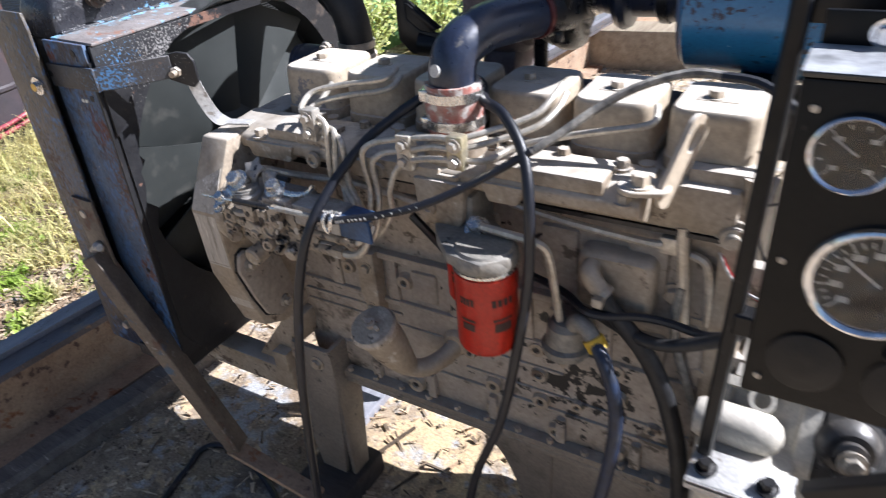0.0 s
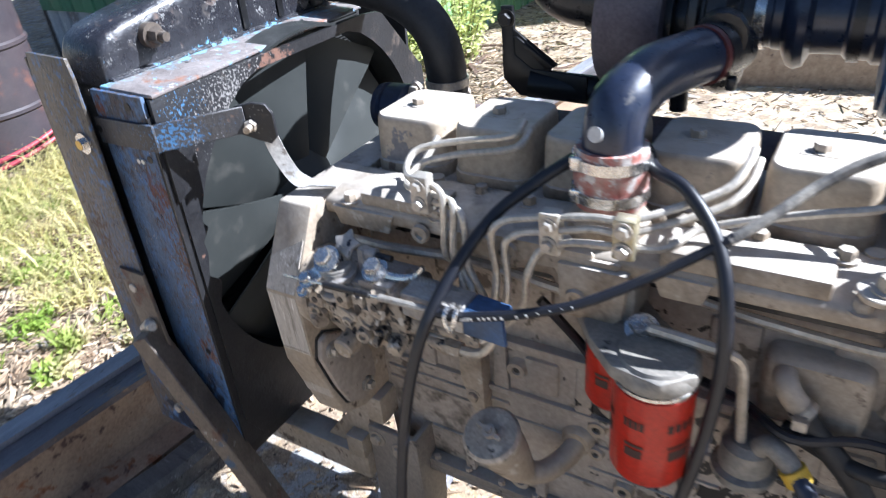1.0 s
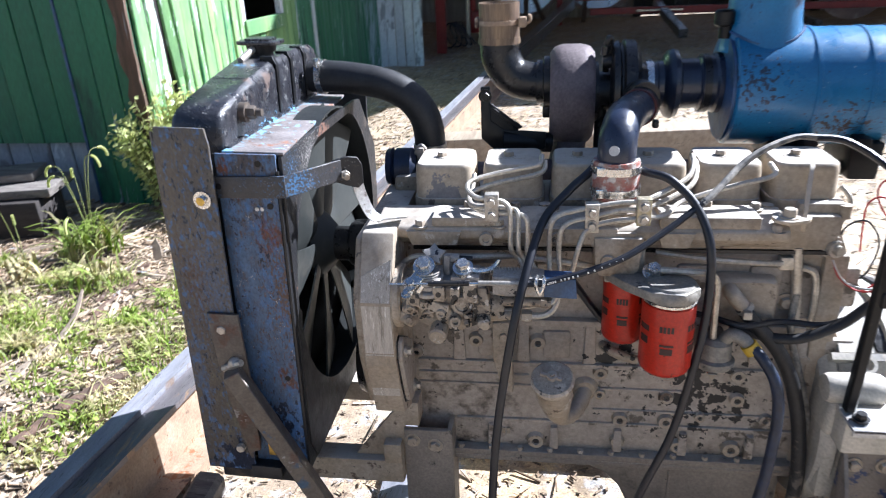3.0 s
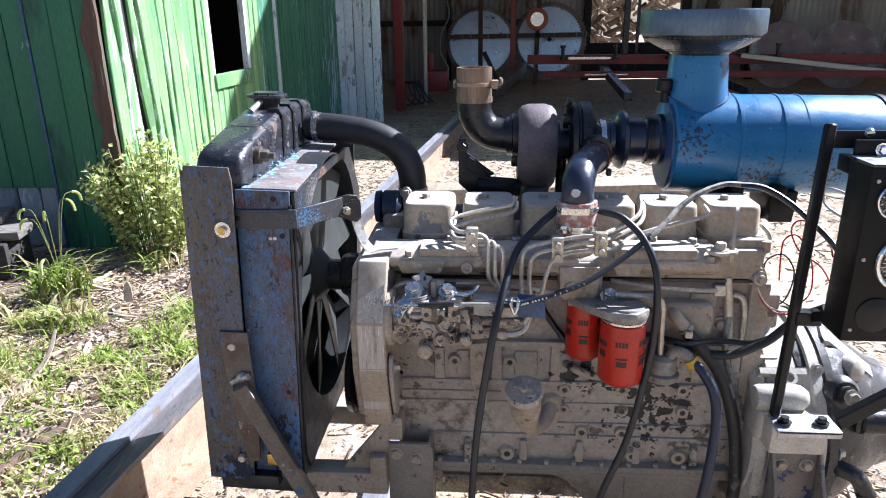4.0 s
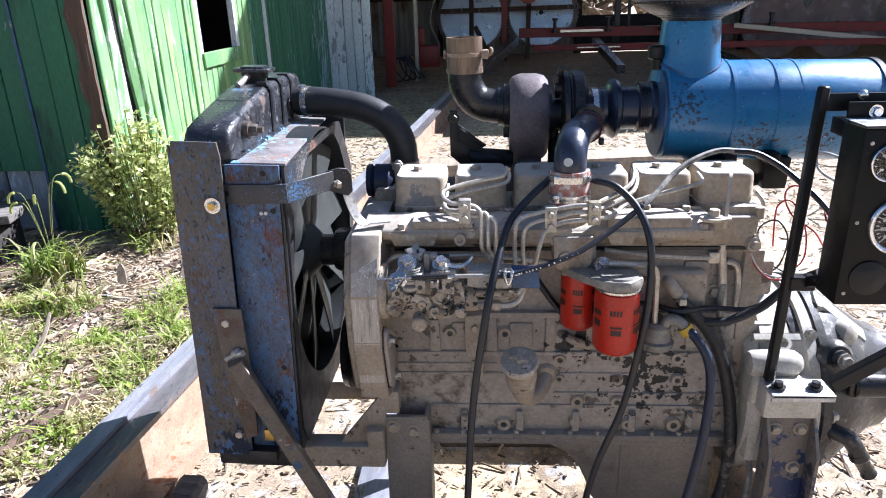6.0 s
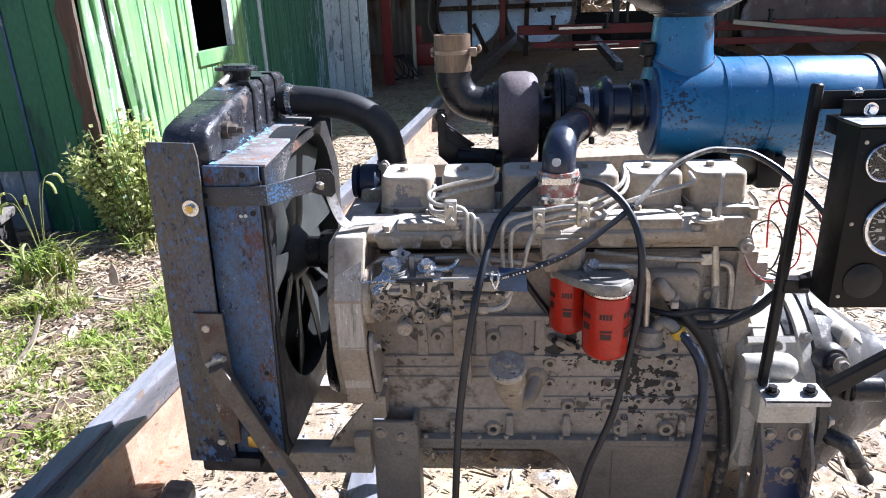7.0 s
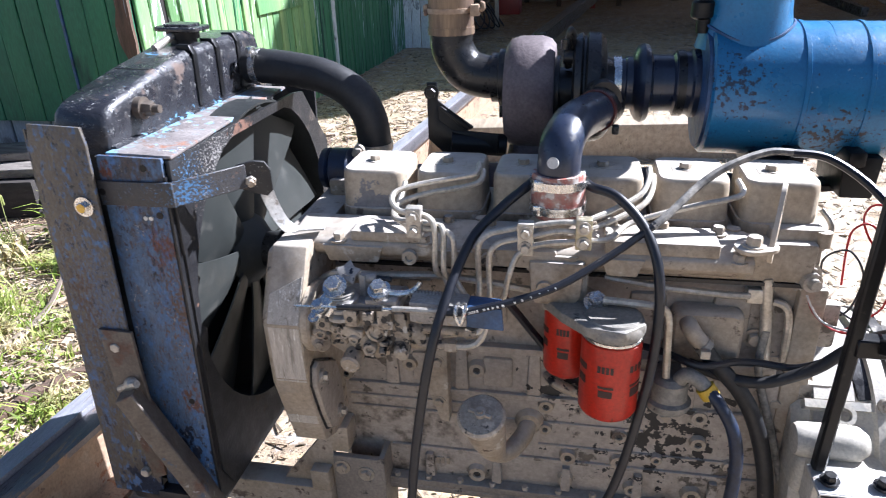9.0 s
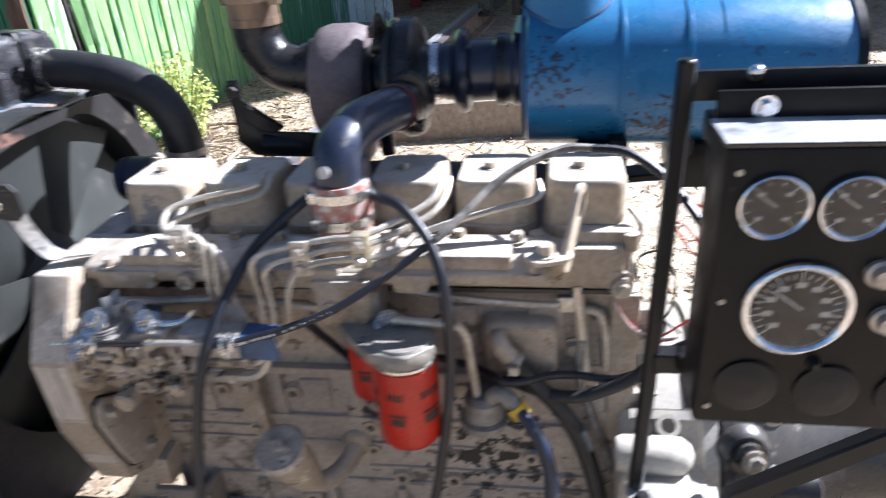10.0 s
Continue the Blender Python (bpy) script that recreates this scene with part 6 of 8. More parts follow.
def on_housing(b, x0, x1, a0, a1, r0, r1, slant=0.0, steps=7):
    """A curved pad lying on the round housing between two angles."""
    rows = []
    for i in range(steps):
        f = i / (steps - 1)
        a = radians(a0 + (a1 - a0) * f)
        c, s = math.cos(a), math.sin(a)
        d = slant * f
        rows.append([(x, HY + r * c, HZ + r * s) for x, r in ((x0 + d, r0), (x1 + d * 0.2, r0), (x1 + d * 0.2, r1), (x0 + d, r1))])
    loft(b, rows)


b = B()
on_housing(b, 0.686, 0.742, 129, 101, 0.198, 0.2215, 0.006)
part("window_pad", b, M["bell"], fw, "raised pale pad on the housing")
# a recess can't be cut here, so its shade is a raised black pad
b = B()
on_housing(b, 0.748, 0.768, 128, 103, 0.198, 0.2205, -0.010)
part("pocket", b, M["castblack"], fw, "black pad standing in for the shade of a deep housing recess")
for a in (131, 152):
    b = B()
    on_housing(b, 0.672, 0.770, a + 1.6, a - 1.6, 0.198, 0.2235, 0.0, 3)
    part("cast_rib", b, M["bell"], fw)
b = B()
ring(b, (0.722, HY - 0.158, HZ + 0.158), (0, -0.707, 0.707), 0.010, 0.016, 0.010, 20)
part("cast_boss", b, M["bell"], fw)
for x, y, z in ((0.780, -0.117, 0.728), (0.755, -0.16, 0.61), (0.70, -0.15, 0.60)):
    b = B()
    lathe(b, (x, y + 0.006, z), (0, -1, 0.35), [(0, 0.012), (0.008, 0.011), (0.008, 0.007), (0.014, 0.007)], 14)
    part("housing_bolt", b, M["steel"], fw)
b = B()
box(b, (0.668, -0.212, 0.598), (0.772, -0.10, 0.668), 0.006, 2)
part("mount_pad", b, M["bell"], fw, "tan cast pad under the panel's foot plate")
# legs of the engine
leg = B()
prism(leg, [(-0.078, 0.541), (0.010, 0.541), (0.014, 0.42), (0.004, 0.30), (-0.006, 0.205), (-0.066, 0.205), (-0.082, 0.30)], "y", -0.136, -0.124, 0.002)
prism(leg, [(-0.136, 0.545), (-0.05, 0.545), (-0.085, 0.205), (-0.13, 0.205)], "x", 0.006, 0.016, 0.002)
front_leg = part("front_mount_leg", leg, M["sump"], engine, "folded tan steel front mount leg")
for x, z in ((-0.062, 0.518), (-0.018, 0.508)):
    b = B()
    bolt(b, (x, -0.136, z), (0, -1, 0), 0.0105, 0.007)
    part("mount_bolt", b, M["tan"], front_leg)
b = B()
prism(b, [(-0.08, 0.60), (-0.075, 0.45), (-0.16, 0.43), (-0.185, 0.465)], "y", -0.130, -0.118, 0.002)
box(b, (-0.118, -0.152, 0.47), (-0.083, -0.118, 0.515), 0.003)
prism(b, [(-0.048, 0.545), (-0.082, 0.545), (-0.082, 0.60), (-0.048, 0.60)], "y", -0.130, -0.07, 0.004)
part("mount_gusset", b, M["tan"], engine)
b = B()
box(b, (-0.40, -0.148, 0.418), (-0.082, -0.098, 0.472), 0.006)
part("front_tube", b, M["tan"], engine, "dusty tan square tube under the radiator")
b = B()
box(b, (-0.42, 0.115, 0.418), (-0.06, 0.165, 0.472), 0.006)
part("front_tube", b, M["tan"], engine)
b = B()
prism(b, [(-0.078, 0.553), (0.012, 0.553), (0.0, 0.27), (-0.075, 0.27)], "y", 0.146, 0.158, 0.002)
part("front_mount_leg", b, M["tan"], engine)
b = B()
prism(b, [(0.684, 0.592), (0.772, 0.592), (0.774, 0.28), (0.682, 0.28)], "y", -0.196, -0.186, 0.001)
for x in (0.680, 0.769):
    prism(b, [(-0.196, 0.596), (-0.202, 0.594), (-0.238, 0.525), (-0.238, 0.28), (-0.190, 0.28), (-0.190, 0.596)], "x", x, x + 0.007, 0.001)
prism(b, [(0.684, 0.592), (0.772, 0.592), (0.764, 0.606), (0.690, 0.606)], "y", -0.192, -0.12, 0.003)
rear_leg = part("rear_mount_leg", b, M["legpaint"], engine, "tan rear mount leg with blue overspray")
for x, z in ((0.702, 0.566), (0.750, 0.566), (0.748, 0.476)):
    b = B()
    bolt(b, (x, -0.196, z), (0, -1, 0), 0.0098, 0.008)
    part("mount_bolt", b, M["tan"], rear_leg)

# ---- radiator ----
rad = thing("radiator", (-0.32, 0, 0.50), "tall blue-black radiator with rusty steel side channels and fan shroud", "radiator")
LEAN = Matrix.Translation((-0.30, 0, 1.16)) @ Matrix.Rotation(radians(1.9), 4, "Y") @ Matrix.Translation((0.30, 0, -1.16))
FC = (0.02, 0.868)                                     # the fan's middle, y and z

b = B()
box(b, (-0.365, -0.235, 0.57), (-0.285, 0.262, 1.12), 0.002)
part("core", b, M["core"], rad, "dark finned core", LEAN)
b = B()
for k in range(108):
    z = 0.58 + k * 0.005
    box(b, (-0.283, -0.23, z), (-0.2815, 0.255, z + 0.002))
tagged(part("core_mesh", b, M["core"], rad, "", LEAN), kind="stuff")

# top tank, its ends sloping down, with black groove strips, neck and cap
b = B()
rings_t = []
for y, zt, k in ((-0.240, 1.150, 0.93), (-0.238, 1.163, 0.96), (-0.231, 1.175, 0.985), (-0.218, 1.183, 1.0), (-0.19, 1.190, 1.0), (-0.10, 1.207, 1.0), (0.0, 1.222, 1.0), (0.12, 1.226, 1.0), (0.212, 1.224, 1.0), (0.228, 1.219, 0.985), (0.236, 1.208, 0.95)):
    w = 0.042 * k
    rings_t.append([(-0.334 + px, y, pz) for px, pz in ((-w, 1.118), (-w, zt - 0.016), (-w + 0.003, zt - 0.006), (-w + 0.010, zt), (w - 0.010, zt), (w - 0.003, zt - 0.006), (w, zt - 0.016), (w, 1.118))])
loft(b, rings_t)
box(b, (-0.384, -0.238, 1.118), (-0.284, 0.242, 1.130), 0.004)
tank = part("top_tank", b, M["tank"], rad, "worn black pressed top tank", LEAN, 40)
# raised black strips draw the shade inside three pressed grooves
for y in (0.0, 0.075, 0.15):
    b = B()
    prism(b, [(-0.2915, 1.132), (-0.289, 1.132), (-0.289, 1.214), (-0.296, 1.2285), (-0.318, 1.2285), (-0.318, 1.222), (-0.2925, 1.216)], "y", y - 0.006, y + 0.006, 0.001)
    part("tank_rib", b, M["black"], tank, "", LEAN)
for y in (-0.10, -0.03):
    b = B()
    box(b, (-0.365, y - 0.006, 1.208 + y * 0.1), (-0.305, y + 0.006, 1.217 + y * 0.1), 0.003)
    part("tank_crease", b, M["black"], tank, "", LEAN)
b = B()
lathe(b, (-0.338, 0.055, 1.218), (0, 0, 1), [(0, 0.022), (0.012, 0.021), (0.012, 0.026), (0.024, 0.027), (0.027, 0.020)], 24)
part("filler_neck", b, M["black"], tank, "", LEAN)
b = B()
prism(b, rrect(-0.338, 0.055, 0.078, 0.060, 0.014), "z", 1.243, 1.250, 0.002)
prism(b, rrect(-0.338, 0.055, 0.050, 0.044, 0.010), "z", 1.2495, 1.254, 0.0015)
part("filler_cap", b, M["tank"], tank, "flat dusty black radiator cap", LEAN)
b = B()
tube(b, [(-0.343, 0.036, 1.238), (-0.347, 0.015, 1.231), (-0.352, -0.012, 1.222)], 0.0062, 10)
part("overflow_pipe", b, M["steel"], tank, "bare steel overflow spout", LEAN)
b = B()
cyl(b, (-0.295, -0.165, 1.165), (-0.283, -0.165, 1.165), 0.016, n=16)
bolt(b, (-0.284, -0.165, 1.165), (1, 0, 0), 0.011, 0.014)
cyl(b, (-0.275, -0.165, 1.165), (-0.258, -0.165, 1.165), 0.006, n=10)
part("tank_plug", b, M["baresteel"], tank, "", LEAN)
b = B()
cyl(b, (-0.30, 0.172, 1.166), (-0.262, 0.170, 1.166), 0.027, n=20)
part("hose_neck", b, M["radblack"], tank, "", LEAN)

# ledge above the shroud, shroud face with its round opening, and barrel
b = B()
prism(b, [(-0.292, -0.253), (-0.196, -0.253), (-0.228, 0.196), (-0.292, 0.196)], "z", 1.121, 1.126, 0.0015)
part("top_ledge", b, M["shelf"], rad, "sun-faded blue ledge with rust stains", LEAN)
k = 48
outer, inner = [], []
for i in range(k):
    a = 2 * math.pi * i / k
    c, s = math.cos(a), math.sin(a)
    inner.append((FC[0] + 0.262 * c, min(FC[1] + 0.262 * s, 1.105)))
    f = min((0.272 if c < 0 else 0.305) / max(abs(c), 1e-6), (0.2525 if s > 0 else 0.32) / max(abs(s), 1e-6))
    if c > 0 and s > 0:
        f = min(f, 0.412 / (c + 0.90 * s))
    outer.append((FC[0] + f * c, FC[1] + f * s))
b = B()
plate_loop(b, (outer, inner), "x", -0.206, -0.200)
prism(b, [(-0.2555, 1.1205), (-0.09, 1.1205), (-0.2555, 0.985)], "x", -0.2045, -0.1985, 0.0005)
part("shroud_face", b, M["radblack"], rad, "speckled black shroud face with a round fan opening", LEAN)
b = B()
ring(b, (-0.255, FC[0], FC[1]), (1, 0, 0), 0.262, 0.266, 0.052, 48)
part("shroud_barrel", b, M["fan"], rad, "sooty dark shroud ring", LEAN)

# near side: outer plate, channel and straps
b = B()
prism(b, [(-0.384, 0.548), (-0.298, 0.548), (-0.298, 1.142), (-0.302, 1.165), (-0.379, 1.166), (-0.384, 1.13)], "y", -0.279, -0.274, 0.001)
prism(b, [(-0.279, 0.548), (-0.18, 0.548), (-0.18, 1.10), (-0.279, 1.16)], "x", -0.386, -0.382, 0.001)
side = part("side_plate", b, M["radpost"], rad, "brown-black side plate worn to blue towards its foot", LEAN)
b = B()
box(b, (-0.300, -0.262, 0.545), (-0.206, -0.256, 1.124), 0.001)
chan = part("side_channel", b, M["rad"], rad, "rust-streaked blue side channel", LEAN)
b = B()
box(b, (-0.386, 0.282, 0.548), (-0.204, 0.290, 1.12), 0.002)
part("far_side_channel", b, M["radblack"], rad, "", LEAN)
# unseen twin of the near plate, added to widen the shadow on the beam
b = B()
prism(b, [(-0.384, 0.548), (-0.298, 0.548), (-0.298, 1.142), (-0.302, 1.165), (-0.379, 1.166), (-0.384, 1.13)], "y", 0.308, 0.313, 0.001)
part("side_plate", b, M["radpost"], rad, "", LEAN)
b = B()
rows = []
for i in range(34):
    z = 0.545 + i * 0.0168
    w = 0.030 + 0.012 * math.sin(i * 1.7) * math.sin(i * 0.6) + (0.010 if i > 26 else 0)
    rows.append([(-0.2085, -0.262, z), (-0.2035, -0.262, z), (-0.2035, -0.262 + w, z), (-0.2085, -0.262 + w, z)])
loft(b, rows)
part("channel_lip", b, M["radblack"], rad, "ragged black inner lip of the channel", LEAN)
b = B()
box(b, (-0.305, -0.267, 1.056), (-0.196, -0.2622, 1.090), 0.001)
bar(b, (-0.198, -0.263, 1.073), (-0.135, -0.180, 1.074), 0.004, 0.034, (0, 0, 1), 0.001)
part("corner_strap", b, M["strap"], rad, "chipped black and blue strap bent round the shroud corner")
b = B()
prism(b, [(-0.020, 0.020), (0.004, 0.024), (0.020, 0.021), (0.027, 0.008), (0.027, -0.022), (0.018, -0.030), (0.002, -0.024), (-0.018, -0.015)], "y", -0.003, 0.003, 0.001, 1, pose(-0.130, -0.173, 1.070, 0, 0, 27))
part("stay_bracket", b, M["radblack"], rad, "black bracket with a nut")
b = B()
bolt(b, (-0.131, -0.176, 1.066), (0.45, -0.89, 0), 0.008, 0.008, False)
cyl(b, (-0.131, -0.176, 1.066), (-0.122, -0.194, 1.066), 0.0045, n=10)
part("stay_bolt", b, M["steel"], rad)
b = B()
st = [(-0.116, -0.165, 1.052), (-0.112, -0.162, 1.030), (-0.106, -0.157, 1.006), (-0.099, -0.152, 0.989), (-0.089, -0.147, 0.982), (-0.075, -0.142, 0.981), (-0.045, -0.134, 0.981)]
rows = []
stp = spline(st, 5)
for i, p in enumerate(stp):
    d = (stp[min(i + 1, len(stp) - 1)] - stp[max(i - 1, 0)]).normalized()
    u = Vector((0.75, 0.50, 0.42)).lerp(Vector((0.35, 0.94, 0.0)), min(1.0, i / (len(stp) * 0.75)))
    u = (u - d * u.dot(d)).normalized()
    q = d.cross(u) * 0.0013
    rows.append([p + u * 0.0095 + q, p - u * 0.0095 + q, p - u * 0.0095 - q, p + u * 0.0095 - q])
loft(b, rows)
part("stay_strap", b, M["zincplate"], rad, "bare bent steel stay strap")
for x, z, mat in ((-0.322, 1.058, "bright"), (-0.330, 0.838, "steel"), (-0.337, 0.600, "steel")):
    b = B()
    r = 0.014 if mat == "bright" else 0.008
    cyl(b, (x, -0.2795, z), (x, -0.2825, z), r, n=18)
    bolt(b, (x, -0.282, z), (0, -1, 0), 0.008, 0.006, False)
    part("side_bolt", b, M[mat], rad)
    if mat == "bright":
        b = B()
        cyl(b, (x, -0.285, z), (x, -0.2885, z), 0.0065, n=10)
        part("brass_nut", b, M["brass"], rad)
for x in (-0.246, -0.238):
    b = B()
    cyl(b, (x, -0.2625, 1.038), (x, -0.2650, 1.038), 0.0032, n=10)
    part("bright_rivet", b, M["zincplate"], rad)
for x, z in ((-0.235, 1.108), (-0.225, 1.042), (-0.30, 1.075), (-0.24, 0.735), (-0.305, 1.12)):
    b = B()
    cyl(b, (x, -0.2625, z), (x, -0.2672 if z == 1.075 else -0.2630, z), 0.005, n=10)
    part("bolt_hole", b, M["black"], rad)
# brace plate, angled leg and lower plate
b = B()
prism(b, [(-0.350, 0.868), (-0.298, 0.866), (-0.296, 0.74), (-0.30, 0.60), (-0.322, 0.59), (-0.345, 0.74)], "y", -0.2855, -0.2795, 0.001)
part("brace_plate", b, M["baresteel"], rad, "bare-edged brace plate bolted to the side")
b = B()
bar(b, (-0.318, -0.300, 0.772), (-0.150, -0.262, 0.345), 0.028, 0.040, (0.4, -1, 0), 0.002)
part("brace_leg", b, M["baresteel"], rad, "rusty grey angled brace leg")
b = B()
lathe(b, (-0.322, -0.288, 0.775), (0.7, -0.2, 0.4), [(0, 0.008), (0.006, 0.011), (0.014, 0.010), (0.018, 0.005)], 10)
cyl(b, (-0.336, -0.290, 0.768), (-0.30, -0.297, 0.785), 0.006, n=8)
part("weld_bead", b, M["steel"], rad)
b = B()
box(b, (-0.305, -0.282, 0.535), (-0.25, -0.20, 0.56), 0.002)
box(b, (-0.38, -0.25, 0.50), (-0.22, 0.27, 0.556), 0.006)
part("bottom_tank", b, M["radblack"], rad, "", LEAN)
b = B()
box(b, (-0.275, -0.268, 0.575), (-0.252, -0.2625, 0.60), 0.001)
part("yellow_tag", b, M["brass"], rad, "", LEAN)

# top hose
hose = thing("radiator_hose", (-0.04, 0.19, 0.97), "thick black rubber upper radiator hose", "hose")
b = B()
tube(b, [(-0.285, 0.172, 1.165), (-0.25, 0.168, 1.166), (-0.19, 0.160, 1.161), (-0.125, 0.153, 1.148), (-0.075, 0.148, 1.119), (-0.049, 0.147, 1.072), (-0.045, 0.150, 1.0)], 0.031, 18)
part("hose_body", b, M["rubber"], hose)
b = B()
ring(b, (-0.268, 0.170, 1.1655), (1, -0.1, 0), 0.0312, 0.0335, 0.013, 28)
box(b, (-0.268, 0.130, 1.188), (-0.255, 0.150, 1.205), 0.003)
part("hose_clamp", b, M["bright"], hose)
b = B()
ring(b, (-0.0455, 0.149, 1.02), (0, 0, 1), 0.0312, 0.0335, 0.012, 28)
part("hose_clamp", b, M["steel"], hose)

# ---- turbocharger ----
turbo = thing("turbocharger", (0.26, 0.2, 1.0), "sooty turbocharger with heat-browned turbine housing", "turbocharger")
TY, TZ = 0.205, 1.120
b = B()
lathe(b, (0.192, TY, TZ - 0.006), (1, 0, 0), [(0, 0.04), (0.0, 0.082), (0.008, 0.092), (0.024, 0.097), (0.060, 0.097), (0.076, 0.092), (0.084, 0.082), (0.084, 0.04)], 40)
prism(b, [(0.205, 1.04), (0.265, 1.04), (0.26, 0.985), (0.21, 0.985)], "y", TY - 0.045, TY + 0.045, 0.006)
part("turbine_housing", b, M["turbine"], turbo, "heat-browned cast turbine housing")
b = B()
cyl(b, (0.275, TY, TZ), (0.312, TY, TZ), 0.038, n=22, bev=0.003)
cyl(b, (0.276, TY, TZ), (0.284, TY, TZ), 0.058, n=24)
cyl(b, (0.292, TY - 0.01, TZ - 0.02), (0.292, TY - 0.01, 1.0), 0.012, n=10)
part("bearing_housing", b, M["castblack"], turbo)
b = B()
lathe(b, (0.306, TY, TZ + 0.006), (1, 0, 0), [(0, 0.03), (0, 0.076), (0.004, 0.086), (0.014, 0.090), (0.018, 0.084), (0.021, 0.084), (0.025, 0.091), (0.045, 0.090), (0.054, 0.078), (0.058, 0.05), (0.07, 0.045)], 40)
tube(b, [(0.335, TY + 0.02, TZ - 0.07), (0.345, TY - 0.04, TZ - 0.05), (0.352, TY - 0.09, TZ + 0.005), (0.358, TY - 0.13, TZ + 0.01)], 0.028, 14)
part("compressor_housing", b, M["castblack"], turbo)
b = B()
tube(b, [(0.298, 0.19, TZ + 0.04), (0.296, 0.18, 1.195), (0.299, 0.175, 1.222), (0.304, 0.18, 1.215), (0.303, 0.19, 1.17)], 0.006, 8)
cyl(b, (0.290, 0.175, 1.18), (0.31, 0.175, 1.18), 0.012, n=12)
cyl(b, (0.292, 0.165, 1.195), (0.292, 0.165, 1.21), 0.007, n=10)
part("oil_feed_pipe", b, M["castblack"], turbo)
b = B()
lathe(b, (0.196, TY, TZ + 0.02), (-1, 0, 0), [(0, 0.044), (0.002, 0.050), (0.016, 0.050), (0.018, 0.043), (0.03, 0.043)], 26)
box(b, (0.178, TY - 0.012, TZ - 0.05), (0.196, TY + 0.012, TZ - 0.025), 0.003)
tube(b, [(0.175, TY, TZ + 0.022), (0.150, TY, TZ + 0.022), (0.118, TY, TZ + 0.034), (0.096, TY, TZ + 0.066), (0.0925, TY, TZ + 0.10), (0.0925, TY, TZ + 0.125)], 0.038, 20)
part("exhaust_elbow", b, M["castblack"], turbo, "glossy black exhaust elbow")
b = B()
ring(b, (0.0925, TY, 1.222), (0, 0, 1), 0.034, 0.0395, 0.070, 32)
ring(b, (0.0925, TY, 1.216), (0, 0, 1), 0.034, 0.041, 0.012, 32)
stub = part("exhaust_stub", b, M["exhaust"], turbo, "scorched open steel exhaust stub")
b = B()
ring(b, (0.0925, TY, 1.252), (0, 0, 1), 0.0396, 0.0425, 0.008, 32)
tube(b, [(0.13, TY - 0.02, 1.256), (0.15, TY - 0.02, 1.257), (0.152, TY - 0.02, 1.266), (0.148, TY - 0.02, 1.268)], 0.004, 7)
box(b, (0.130, TY - 0.03, 1.247), (0.146, TY - 0.012, 1.266), 0.003)
box(b, (0.046, TY - 0.015, 1.247), (0.054, TY + 0.01, 1.266), 0.003)
part("u_clamp", b, M["rust"], stub)
b = B()
prism(b, [(0.060, 1.145), (0.078, 1.145), (0.080, 1.08), (0.105, 1.062), (0.185, 1.056), (0.185, 1.022), (0.085, 1.022), (0.060, 1.045)], "y", TY - 0.075, TY - 0.067, 0.002)
prism(b, [(0.078, 1.105), (0.085, 1.105), (0.14, 1.066), (0.128, 1.062)], "y", TY - 0.078, TY - 0.06, 0.002)
prism(b, [(0.074, 1.118), (0.092, 1.104), (0.128, 1.075), (0.135, 1.05), (0.074, 1.045)], "y", TY - 0.0735, TY - 0.0685, 0.001)
cyl(b, (0.10, TY - 0.07, 1.04), (0.195, TY - 0.05, 1.03), 0.02, n=14)
part("elbow_bracket", b, M["black"], turbo, "black steel support bracket")
b = B()
bolt(b, (0.069, TY - 0.075, 1.128), (0, -1, 0), 0.009, 0.008)
part("bracket_bolt", b, M["black"], turbo)

# ---- intake elbow from the compressor ----
elbow = thing("intake_elbow", (0.297, -0.098, 1.0), "shiny blue-black silicone intake elbow with clamped red sleeve", "hose")
b = B()
EL = [(0.297, -0.098, 1.055), (0.297, -0.097, 1.082), (0.300, -0.083, 1.105), (0.312, -0.040, 1.119), (0.330, 0.014, 1.119), (0.348, 0.064, 1.116)]
tube(b, EL, 0.0305, 22)
body = part("elbow_body", b, M["hoseblue"], elbow)
b = B()
cyl(b, (0.289, -0.1285, 1.088), (0.290, -0.1245, 1.087), 0.0080, n=14)
part("white_sticker", b, M["white"], body)
b = B()
lathe(b, (0.297, -0.098, 1.005), (0, 0, 1), [(0, 0.034), (0, 0.0375), (0.03, 0.0385), (0.056, 0.0375), (0.062, 0.0365), (0.062, 0.033)], 30)
part("red_sleeve", b, M["redhose"], elbow, "dusty red silicone sleeve")
for z in (1.012, 1.048):
    b = B()
    ring(b, (0.297, -0.098, z), (0, 0, 1), 0.038, 0.0402, 0.012, 32)
    box(b, (0.264, -0.131, z - 0.002), (0.278, -0.117, z + 0.014), 0.002)
    part("band_clamp", b, M["bright"], elbow)
b = B()
d = Vector((0.34, 0.94, -0.02)).normalized()
ring(b, Vector((0.344, 0.052, 1.1165)), d, 0.030, 0.0330, 0.008, 30)
part("red_ring", b, M["darkred"], elbow)
b = B()
ring(b, Vector((0.347, 0.061, 1.1162)), d, 0.030, 0.0335, 0.016, 30)
box(b, (0.372, 0.050, 1.080), (0.383, 0.064, 1.095), 0.003)
cyl(b, Vector((0.348, 0.064, 1.116)), Vector((0.365, 0.12, 1.11)), 0.029, n=20)
part("band_clamp", b, M["castblack"], elbow)

# ---- air cleaner ----
ac = thing("air_cleaner", (0.75, 0.22, 1.0), "worn blue steel canister air cleaner with round rain cap", "air cleaner")
AY, AZ = 0.215, 1.122
b = B()
